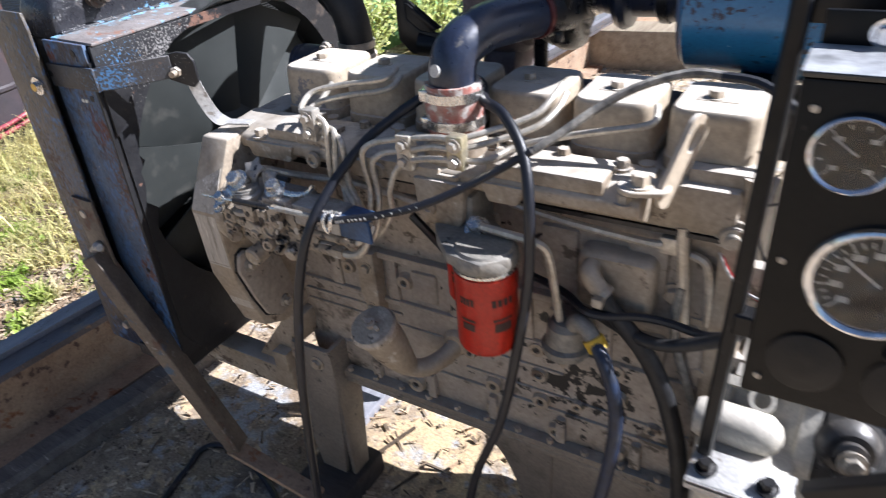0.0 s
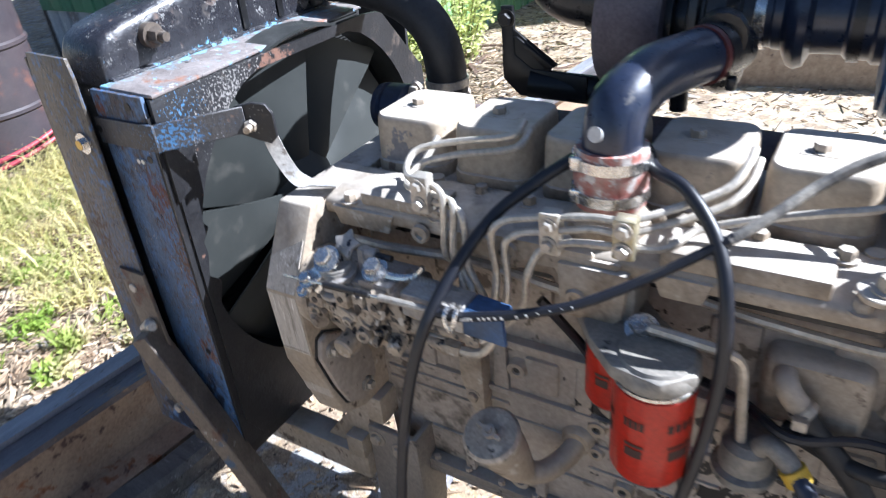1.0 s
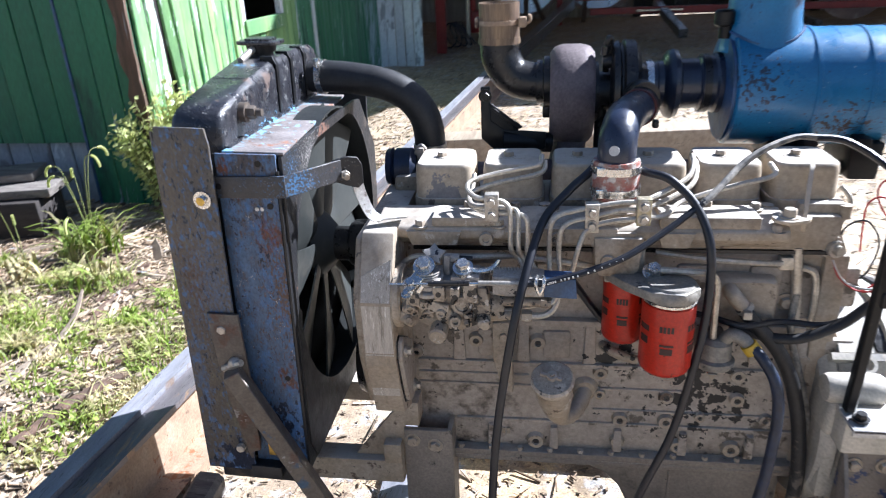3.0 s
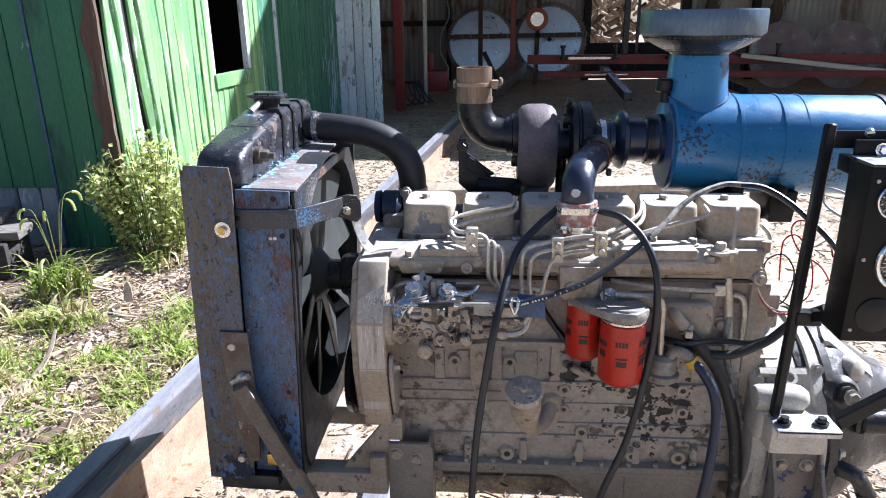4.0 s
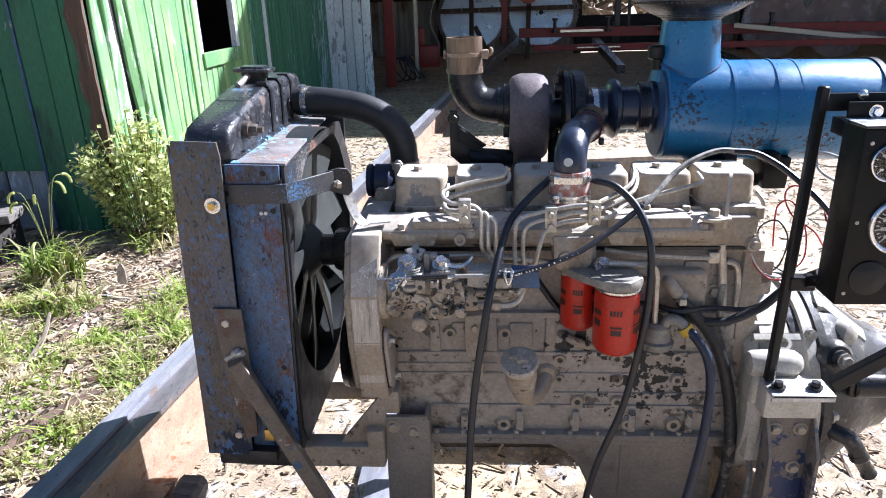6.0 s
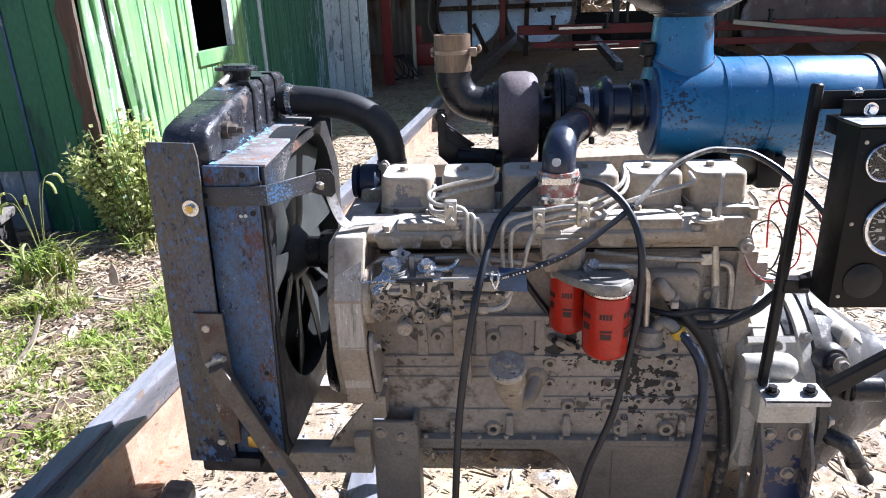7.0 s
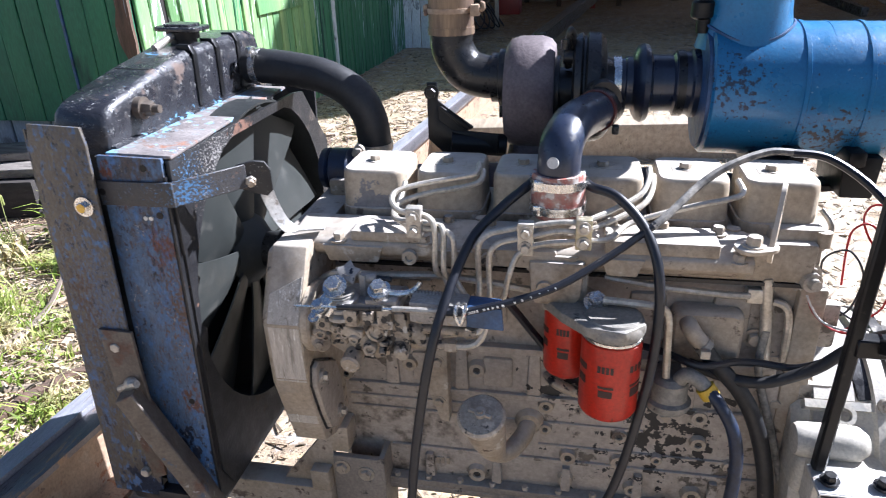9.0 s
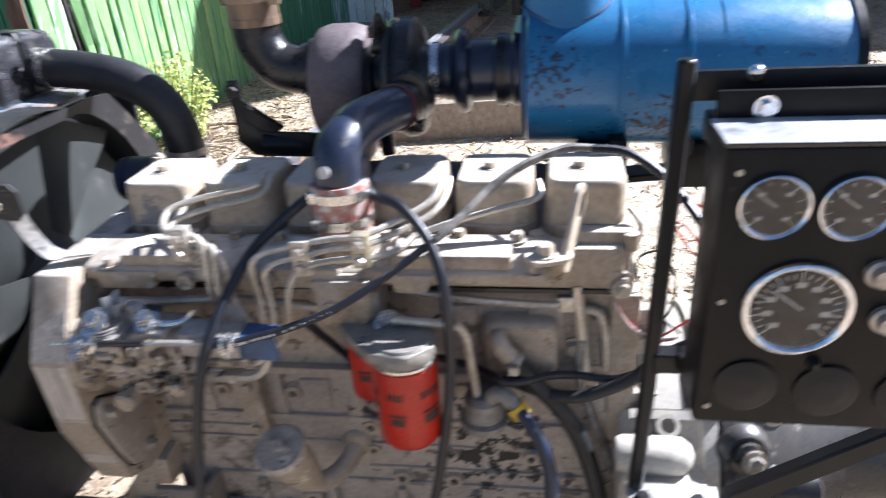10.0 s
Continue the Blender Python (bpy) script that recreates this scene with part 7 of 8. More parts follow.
lathe(b, (0.522, AY, AZ), (1, -0.005, -0.012), [(0.002, 0.06), (0.002, 0.104), (0.006, 0.109), (0.135, 0.109), (0.136, 0.111), (0.142, 0.111), (0.143, 0.109), (0.225, 0.109), (0.226, 0.111), (0.232, 0.111), (0.233, 0.109), (0.440, 0.108), (0.452, 0.105), (0.456, 0.098), (0.456, 0.02)], 56)
body = part("canister", b, M["blue"], ac)
for h in (0.18, 0.275):
    b = B()
    ring(b, (0.522 + h, AY, AZ - 0.002), (1, 0, 0), 0.1085, 0.1095, 0.003, 56)
    part("seam", b, M["blue"], body)
b = B()
ring(b, (0.964, AY, AZ - 0.005), (1, 0, 0), 0.100, 0.1115, 0.012, 56)
part("end_ring", b, M["black"], body)
for x in (0.658, 0.748):
    b = B()
    box(b, (x - 0.012, AY - 0.118, AZ - 0.10), (x + 0.014, AY - 0.05, AZ - 0.075), 0.004)
    part("band_bolt_lug", b, M["black"], ac)
b = B()
lathe(b, (0.582, AY, 1.19), (0, 0, 1), [(0, 0.078), (0.035, 0.069), (0.06, 0.065), (0.118, 0.061), (0.128, 0.058)], 36)
box(b, (0.525, AY - 0.02, 1.20), (0.545, AY + 0.02, 1.27), 0.006)
part("inlet_neck", b, M["blue"], ac, "weathered grey-blue inlet neck")
b = B()
seam_pts = []
for i in range(37):
    a = 2 * math.pi * i / 36
    px, py = 0.071 * math.cos(a), 0.071 * math.sin(a)
    seam_pts.append((0.582 + px, AY + py, AZ - 0.001 + math.sqrt(0.1105 ** 2 - py * py)))
tube(b, seam_pts, 0.0026, 6, 1)
part("neck_weld", b, M["bluepaint"], ac)
b = B()
lathe(b, (0.582, AY, 1.314), (0, 0, 1), [(0, 0.058), (0.006, 0.064), (0.020, 0.095), (0.034, 0.118), (0.044, 0.124), (0.044, 0.02)], 64)
mesh_bowl = part("mesh_bowl", b, M["castblack"], ac, "dark perforated steel inlet bowl")
b = B()
for ringi in range(7):
    h = 0.009 + ringi * 0.0048
    rr = 0.070 + ringi * 0.0084
    k = 72
    for i in range(k):
        a = 2 * math.pi * (i + 0.5 * (ringi % 2)) / k
        c, s = math.cos(a), math.sin(a)
        p = Vector((0.582 + rr * c, AY + rr * s, 1.314 + h))
        box(b, (-0.0016, -0.0022, -0.0014), (0.0016, 0.0022, 0.0014), 0, 2, Matrix.Translation(p) @ Matrix.Rotation(a, 4, "Z"))
part("mesh_beads", b, M["tank"], mesh_bowl, smooth=20)
b = B()
lathe(b, (0.582, AY, 1.357), (0, 0, 1), [(0, 0.10), (0, 0.127), (0.004, 0.129), (0.046, 0.129), (0.050, 0.127), (0.050, 0.110), (0.044, 0.105), (0.044, 0.02)], 56)
part("rain_cap", b, M["raincap"], ac, "dull grey-blue round rain cap")
b = B()
cyl(b, (0.512, AY - 0.02, 1.215), (0.512, AY - 0.02, 1.245), 0.012, n=14)
lathe(b, (0.508, AY - 0.02, 1.236), (0, 0, 1), [(0, 0.012), (0.004, 0.018), (0.026, 0.018), (0.030, 0.014)], 20)
ring(b, (0.508, AY - 0.02, 1.244), (0, 0, 1), 0.0178, 0.0188, 0.003, 20)
part("service_indicator", b, M["black"], ac)
b = B()
lathe(b, (0.372, AY - 0.004, AZ + 0.008), (1, 0.02, 0), [(0, 0.036), (0, 0.042), (0.022, 0.043), (0.024, 0.045), (0.034, 0.045), (0.037, 0.052), (0.043, 0.063), (0.052, 0.067), (0.061, 0.063), (0.067, 0.048), (0.10, 0.047), (0.104, 0.052), (0.128, 0.053), (0.132, 0.057), (0.155, 0.057)], 36)
inlet = part("inlet_hose", b, M["hoseblue"], ac, "bellowed black rubber inlet hose")
b = B()
ring(b, (0.374, AY - 0.004, AZ + 0.008), (1, 0.02, 0), 0.043, 0.046, 0.013, 32)
part("hose_clamp", b, M["bright"], inlet)
b = B()
ring(b, (0.478, AY - 0.002, AZ + 0.008), (1, 0.02, 0), 0.053, 0.0555, 0.013, 32)
part("hose_clamp", b, M["castblack"], inlet)
b = B()
lathe(b, (0.524, AY, AZ), (-1, 0, 0), [(0, 0.10), (0.006, 0.10), (0.010, 0.06)], 40)
part("end_cap", b, M["bluepaint"], body)
b = B()
prism(b, [(0.60, 1.03), (0.66, 1.03), (0.655, 0.99), (0.605, 0.99)], "y", 0.12, 0.26, 0.004)
prism(b, [(0.74, 1.03), (0.80, 1.03), (0.795, 0.96), (0.745, 0.96)], "y", 0.13, 0.26, 0.004)
box(b, (0.60, 0.17, 0.90), (0.68, 0.23, 0.995), 0.004)
bar(b, (0.66, 0.2, 0.955), (0.80, 0.2, 0.965), 0.05, 0.012, (0, 0, 1), 0.002)
part("mounting_cradle", b, M["black"], ac, "black steel cradle under the canister")

# ---- clutch and power take-off behind the flywheel housing ----
pto = thing("clutch_housing", (0.85, 0, 0.35), "oily black clutch and power take-off housing", "gearbox")
b = B()
lathe(b, (0.788, HY, HZ), (1, 0, 0), [(0, 0.222), (0.006, 0.228), (0.022, 0.228), (0.026, 0.214), (0.06, 0.205), (0.12, 0.160), (0.17, 0.125), (0.20, 0.115), (0.205, 0.095), (0.30, 0.09), (0.30, 0.03)], 48)
part("bell_cone", b, M["clutchblack"], pto)
for k in range(12):
    a = radians(30 * k + 22)
    b = B()
    bolt(b, (0.812, HY + 0.218 * math.cos(a), HZ + 0.218 * math.sin(a)), (1, 0, 0), 0.010, 0.010)
    part("flange_bolt", b, M["steel"], pto)
b = B()
bar(b, (0.812, -0.03, 0.775), (0.930, -0.03, 0.682), 0.035, 0.008, (0, -0.3, 1), 0.001)
part("cover_strip", b, M["zincplate"], pto, "bright-edged steel cover strip")
b = B()
lathe(b, (0.818, -0.135, 0.692), (0.15, -1, 0.25), [(0, 0.036), (0.014, 0.033), (0.020, 0.026), (0.020, 0.019), (0.028, 0.019), (0.030, 0.013), (0.038, 0.012)], 24)
part("lever_boss", b, M["clutchblack"], pto)
b = B()
bolt(b, (0.824, -0.172, 0.702), (0.15, -1, 0.25), 0.011, 0.008)
part("boss_nut", b, M["steel"], pto)
b = B()
tube(b, [(0.800, -0.14, 0.568), (0.815, -0.180, 0.555), (0.842, -0.198, 0.547), (0.858, -0.200, 0.528), (0.868, -0.200, 0.508)], 0.0165, 12)
lathe(b, (0.864, -0.200, 0.515), (0.029, 0, -0.047), [(0, 0.017), (0.012, 0.019), (0.020, 0.0145), (0.050, 0.0135), (0.060, 0.016), (0.066, 0.010)], 16)
part("clutch_linkage", b, M["castblack"], pto)
b = B()
cyl(b, (0.856, -0.15, 0.638), (0.918, -0.15, 0.638), 0.025, n=22, bev=0.004)
box(b, (0.846, -0.165, 0.618), (0.870, -0.08, 0.658), 0.006)
part("shaft_tube", b, M["castblack"], pto)
b = B()
lathe(b, (0.858, -0.06, 0.708), (0.6, -0.8, 0.1), [(0, 0.026), (0.012, 0.030), (0.028, 0.026), (0.036, 0.012)], 20)
part("cast_cap", b, M["bell"], pto, "pale rounded casting cap")

# ---- instrument panel ----
pan = thing("instrument_panel", (0.8, -0.2, 0.65), "black steel instrument panel with chrome-rimmed gauges on posts", "control panel")
b = B()
prism(b, [(-0.315, 0.889), (-0.315, 1.176), (-0.246, 1.176), (-0.246, 0.889)], "x", 0.704, 1.06, 0.003)
part("panel_box", b, M["panel"], pan, "satin black gauge box")
b = B()
box(b, (0.703, -0.3165, 1.1765), (1.061, -0.2455, 1.1815), 0.0015)
part("hood", b, M["hood"], pan, "flat black box top coloured pale grey")
b = B()
box(b, (0.708, -0.247, 1.1765), (1.06, -0.241, 1.206), 0.001)
box(b, (0.708, -0.2415, 1.150), (1.06, -0.199, 1.1765), 0.001)
part("hanger_flange", b, M["panel"], pan)
b = B()
box(b, (0.694, -0.199, 1.184), (1.08, -0.191, 1.213), 0.001)
part("cross_bar", b, M["black"], pan)
for x, z in ((0.716, 1.155), (0.716, 1.03), (0.716, 0.91)):
    b = B()
    lathe(b, (x, -0.315, z), (0, -1, 0), [(0, 0.0032), (0.0012, 0.003), (0.0016, 0.001)], 10)
    part("panel_screw", b, M["steel"], pan)
b = B()
bar(b, (0.688, -0.198, 1.225), (0.674, -0.198, 0.675), 0.017, 0.017, (0, 1, 0), 0.003)
part("post", b, M["black"], pan, "black square steel post")
b = B()
bar(b, (0.786, -0.205, 0.668), (1.10, -0.205, 0.890), 0.028, 0.020, (0, 1, 0), 0.003)
part("diagonal_brace", b, M["black"], pan)
b = B()
bar(b, (0.68, -0.198, 0.879), (0.725, -0.198, 0.879), 0.024, 0.026, (0, 0, 1), 0.002)
bar(b, (0.713, -0.198, 0.879), (0.713, -0.250, 0.905), 0.016, 0.020, (0, 0, 1), 0.002)
part("side_tie", b, M["black"], pan)
b = B()
box(b, (0.662, -0.250, 0.668), (0.776, -0.190, 0.675), 0.002)
box(b, (0.662, -0.250, 0.661), (0.776, -0.2455, 0.675), 0.0015)
foot = part("foot_plate", b, M["zincplate"], pan, "bright bare steel foot plate")
for x in (0.681, 0.748):
    b = B()
    cyl(b, (x, -0.226, 0.677), (x, -0.226, 0.6795), 0.0125, n=18)
    bolt(b, (x, -0.226, 0.6795), (0, 0, 1), 0.009, 0.009)
    part("foot_bolt", b, M["castblack"], foot)
for x in (0.758, 0.95):
    b = B()
    bolt(b, (x - 0.009, -0.247, 1.191), (0, -1, 0), 0.0075, 0.007)
    part("hanger_bolt", b, M["chrome"], pan)
    b = B()
    lathe(b, (x - 0.008, -0.1995, 1.2095), (0, -1, 0), [(0, 0.009), (0.002, 0.009), (0.006, 0.006), (0.007, 0.002)], 16)
    part("dome_washer", b, M["chrome"], pan)


def gauge(x, z, r, ticks):
    y = -0.3155
    b = B()
    lathe(b, (x, y, z), (0, -1, 0), [(0, r * 0.98), (0.004, r), (0.007, r * 0.97), (0.008, r * 0.92), (0.006, r * 0.84), (0.004, r * 0.82)], 44, False)
    g = part("gauge", b, M["chrome"], pan, "chrome-rimmed round gauge with black dial")
    b = B()
    cyl(b, (x, y - 0.0015, z), (x, y - 0.003, z), r * 0.83, n=36)
    part("dial", b, M["dial"], g)
    for k in range(ticks):
        a = radians(225 - 270 * k / (ticks - 1))
        b = B()
        m = Matrix.Translation((x + r * 0.70 * math.cos(a), y - 0.0032, z + r * 0.70 * math.sin(a))) @ Matrix.Rotation(-a, 4, "Y")
        long = 0.10 if k % 3 == 0 else 0.05
        box(b, (-r * long, -0.0003, -r * 0.014), (r * long, 0.0003, r * 0.014), 0, 2, m)
        if k % 3 == 0:
            m2 = Matrix.Translation((x + r * 0.52 * math.cos(a), y - 0.0032, z + r * 0.52 * math.sin(a)))
            box(b, (-r * 0.09, -0.0003, -r * 0.055), (r * 0.09, 0.0003, r * 0.055), 0, 2, m2)
        part("tick", b, M["white"], g)
    b = B()
    a = radians(140)
    bar(b, (x + r * 0.1 * math.cos(a + 3.14), y - 0.0045, z), (x + r * 0.62 * math.cos(a), y - 0.0045, z + r * 0.62 * math.sin(a)), r * 0.05, 0.0008, (0, 1, 0))
    part("needle", b, M["white"], g)
    b = B()
    cyl(b, (x, y - 0.0055, z), (x, y - 0.0062, z), r * 0.85, n=36)
    gobj = part("glass", b, M["glass"], g)
    gobj.visible_shadow = False


gauge(0.746, 1.126, 0.030, 10)
gauge(0.810, 1.125, 0.030, 10)
gauge(0.874, 1.124, 0.030, 10)
gauge(0.780, 1.026, 0.048, 25)
for x, z in ((0.748, 0.937), (0.8205, 0.934), (0.893, 0.932)):
    b = B()
    lathe(b, (x, -0.3145, z), (0, -1, 0), [(0, 0.029), (0.003, 0.029), (0.004, 0.027), (0.004, 0.019), (0.0046, 0.018), (0.0046, 0.006)], 36)
    part("blank_plug", b, M["black"], pan)
for x, z in ((0.842, 1.063), (0.855, 1.0165), (0.805, 0.966)):
    b = B()
    lathe(b, (x, -0.3145, z), (0, -1, 0), [(0, 0.013), (0.006, 0.013), (0.008, 0.010), (0.016, 0.009)] if z > 1 else [(0, 0.007), (0.004, 0.006), (0.010, 0.004)], 20)
    part("switch_knob", b, M["steel" if z > 1 else "black"], pan)

# ---- hoses, cables and wires ----
def line(name, pts, r, mat, label, cat="hose", n=10, sub=6, group=""):
    b = B()
    tube(b, pts, r, n, sub)
    return solid(name, b, M[mat], label, cat, group)


line("battery_cable", [(0.085, -0.30, 0.12), (0.090, -0.305, 0.30), (0.100, -0.305, 0.46), (0.112, -0.293, 0.66), (0.133, -0.277, 0.819), (0.153, -0.243, 0.913), (0.181, -0.165, 0.983), (0.220, -0.125, 1.02), (0.252, -0.098, 1.042), (0.275, -0.064, 1.052), (0.30, -0.051, 1.055), (0.322, -0.064, 1.052), (0.342, -0.098, 1.046), (0.379, -0.12, 1.039), (0.417, -0.148, 1.003), (0.437, -0.178, 0.946), (0.439, -0.19, 0.848), (0.425, -0.20, 0.734), (0.40, -0.205, 0.607), (0.356, -0.21, 0.477), (0.33, -0.215, 0.34), (0.31, -0.24, 0.20), (0.30, -0.30, 0.11)], 0.0070, "cable", "thick black cable looped over the engine down to the ground", "cable", 12, 8)
line("ground_cable", [(x, y, ground_z(x, y) + 0.006) for x, y in ((-0.33, -0.42), (-0.368, -0.30), (-0.376, -0.255), (-0.389, -0.211), (-0.374, -0.182), (-0.34, -0.172), (-0.288, -0.179), (-0.238, -0.186), (-0.17, -0.21), (-0.09, -0.25), (0.0, -0.28))], 0.0072, "cable", "thick black cable lying in a loop on the ground", "cable", 10)
th = line("throttle_cable", [(0.150, -0.240, 0.911), (0.178, -0.240, 0.9115), (0.21, -0.235, 0.918), (0.250, -0.228, 0.928), (0.308, -0.208, 0.945), (0.374, -0.172, 0.977), (0.429, -0.142, 1.011)], 0.0055, "cable", "thin black throttle cable with pale printing", "cable", 8, 6)
for k in range(18):
    if k in (5, 11):
        continue
    b = B()
    t = spline([(0.19, -0.238, 0.913), (0.21, -0.235, 0.918), (0.25, -0.228, 0.928), (0.308, -0.208, 0.945)], 6)[k]
    box(b, (-0.0013, -0.0058, -0.0017), (0.0013, -0.0054, 0.0017), 0, 2, Matrix.Translation(t) @ Matrix.Rotation(radians(-15), 4, "Y"))
    part("print_bar", b, M["white"], th)
line("sheathed_cable", [(0.425, -0.145, 1.008), (0.447, -0.128, 1.022), (0.490, -0.090, 1.053), (0.53, -0.07, 1.075), (0.578, -0.052, 1.088), (0.615, -0.046, 1.086)], 0.0055, "greycable", "scuffed grey cable sheath resting over the valve covers", "cable", 8)
line("sheathed_cable", [(0.61, -0.047, 1.086), (0.655, -0.046, 1.080), (0.70, -0.07, 1.055), (0.735, -0.13, 1.02), (0.745, -0.18, 1.0)], 0.0058, "cable", "black cable end going to the instrument panel", "cable", 8)
bh = line("breather_hose", [(0.510, -0.126, 0.823), (0.528, -0.129, 0.798), (0.574, -0.130, 0.746), (0.604, -0.130, 0.690), (0.627, -0.130, 0.616), (0.640, -0.130, 0.546), (0.647, -0.130, 0.472), (0.646, -0.130, 0.400), (0.634, -0.135, 0.335), (0.605, -0.16, 0.22), (0.56, -0.20, 0.10)], 0.0124, "breather", "scuffed black breather hose hanging to the ground", "hose", 14)
for p, q in (((0.512, -0.126, 0.821), (0.520, -0.1265, 0.814)),):
    b = B()
    cyl(b, p, q, 0.0148, n=22, bev=0.001)
    box(b, (0.508, -0.150, 0.808), (0.522, -0.138, 0.822), 0.002)
    part("hose_clamp", b, M["steel"], bh)
line("fuel_hose", [(0.520, -0.167, 0.770), (0.537, -0.18, 0.755), (0.558, -0.195, 0.718), (0.566, -0.205, 0.66), (0.558, -0.22, 0.56), (0.543, -0.23, 0.47), (0.52, -0.24, 0.34), (0.48, -0.26, 0.16), (0.46, -0.28, 0.10)], 0.0094, "bluehose", "blue-black fuel hose with a yellow collar", "hose", 12)
line("grey_conduit", [(0.606, -0.092, 0.830), (0.602, -0.098, 0.780), (0.611, -0.100, 0.733), (0.632, -0.100, 0.673), (0.654, -0.100, 0.602), (0.676, -0.118, 0.518), (0.686, -0.150, 0.44), (0.676, -0.175, 0.36), (0.665, -0.22, 0.24), (0.66, -0.28, 0.10)], 0.0060, "greycable", "pale grey conduit running down the engine", "hose", 10)
line("wiring_loom", [(0.50, -0.112, 0.776), (0.545, -0.125, 0.768), (0.574, -0.136, 0.768), (0.605, -0.140, 0.772), (0.636, -0.140, 0.785), (0.668, -0.140, 0.804), (0.697, -0.140, 0.833), (0.724, -0.150, 0.862), (0.742, -0.180, 0.890)], 0.0088, "rubber", "dusty black wiring loom rising to the panel", "cable", 10)
line("wiring_loom", [(0.40, -0.10, 0.800), (0.461, -0.118, 0.797), (0.509, -0.150, 0.798), (0.564, -0.122, 0.791), (0.60, -0.114, 0.787), (0.648, -0.122, 0.789), (0.69, -0.135, 0.818)], 0.0055, "cable", "thin black wiring loom on the block", "cable", 8)
line("drain_hose", [(0.225, -0.12, 0.868), (0.238, -0.115, 0.85), (0.264, -0.10, 0.806), (0.285, -0.096, 0.776), (0.31, -0.09, 0.74)], 0.0065, "cable", "short black drain hose behind the filters", "hose", 8)
line("fuel_fitting", [(0.292, -0.085, 0.715), (0.305, -0.105, 0.715), (0.33, -0.108, 0.705), (0.35, -0.10, 0.695)], 0.009, "oily", "oily elbow fitting on the block", "fitting", 10)
line("starter_cable", [(-0.04, -0.25, 0.095), (-0.12, -0.24, 0.10), (-0.20, -0.20, 0.13), (-0.23, -0.14, 0.135), (-0.22, -0.08, 0.10), (-0.16, 0.0, 0.09)], 0.009, "cable", "black cable lying on the ground", "cable", 10)
WIRES = [
    ("cable", [(0.654, -0.075, 0.905), (0.666, -0.06, 0.875), (0.686, -0.06, 0.853), (0.712, -0.06, 0.846), (0.722, -0.07, 0.874), (0.721, -0.08, 0.923), (0.702, -0.07, 0.953), (0.680, -0.06, 0.943), (0.676, -0.05, 0.916), (0.69, -0.06, 0.87), (0.73, -0.10, 0.85)]),
    ("redwire", [(0.735, -0.185, 0.99), (0.757, -0.10, 1.012), (0.727, -0.06, 1.02), (0.715, -0.055, 0.997), (0.735, -0.06, 0.957), (0.76, -0.10, 0.94), (0.745, -0.185, 0.93)]),
    ("redwire", [(0.70, -0.07, 0.90), (0.700, -0.06, 0.957), (0.704, -0.06, 0.983), (0.725, -0.06, 0.990), (0.751, -0.06, 0.957), (0.761, -0.07, 0.916), (0.756, -0.08, 0.874), (0.724, -0.09, 0.85), (0.70, -0.10, 0.84)]),
    ("redwire", [(0.648, -0.105, 0.895), (0.66, -0.10, 0.87), (0.68, -0.10, 0.85), (0.70, -0.11, 0.845), (0.715, -0.13, 0.86)]),
    ("whitewire", [(0.645, -0.108, 0.90), (0.655, -0.11, 0.88), (0.672, -0.11, 0.86), (0.70, -0.12, 0.855), (0.72, -0.14, 0.87)]),
    ("cable", [(0.655, -0.06, 0.905), (0.672, -0.03, 0.93), (0.668, -0.02, 0.955), (0.655, -0.02, 0.97)]),
]
for mat, pts in WIRES:
    line("loose_wire", pts, 0.0017, mat, "loose thin %s wire behind the instrument panel" % {"cable": "black", "redwire": "red", "whitewire": "white"}[mat], "wire", 6, 6, "loose wires")
line("loose_wire", [(0.775, -0.185, 1.088), (0.765, -0.08, 1.087), (0.760, -0.06, 1.071), (0.768, -0.08, 1.048), (0.785, -0.185, 1.039)], 0.003, "whitewire", "loose thick white wire behind the instrument panel", "wire", 6, 6, "loose wires")

# ---- chips, grass and weeds ----
rng = np.random.default_rng(7)


def scatter_mesh(name, verts, faces, mat, label, cat):
    me = bpy.data.meshes.new(name)
    me.from_pydata(verts, [], faces)
    me.materials.append(M[mat])
    return tagged(new(name, me), label, cat, kind="stuff")


# wood chips and bark: thin slivers lying at random
vs, fs = [], []
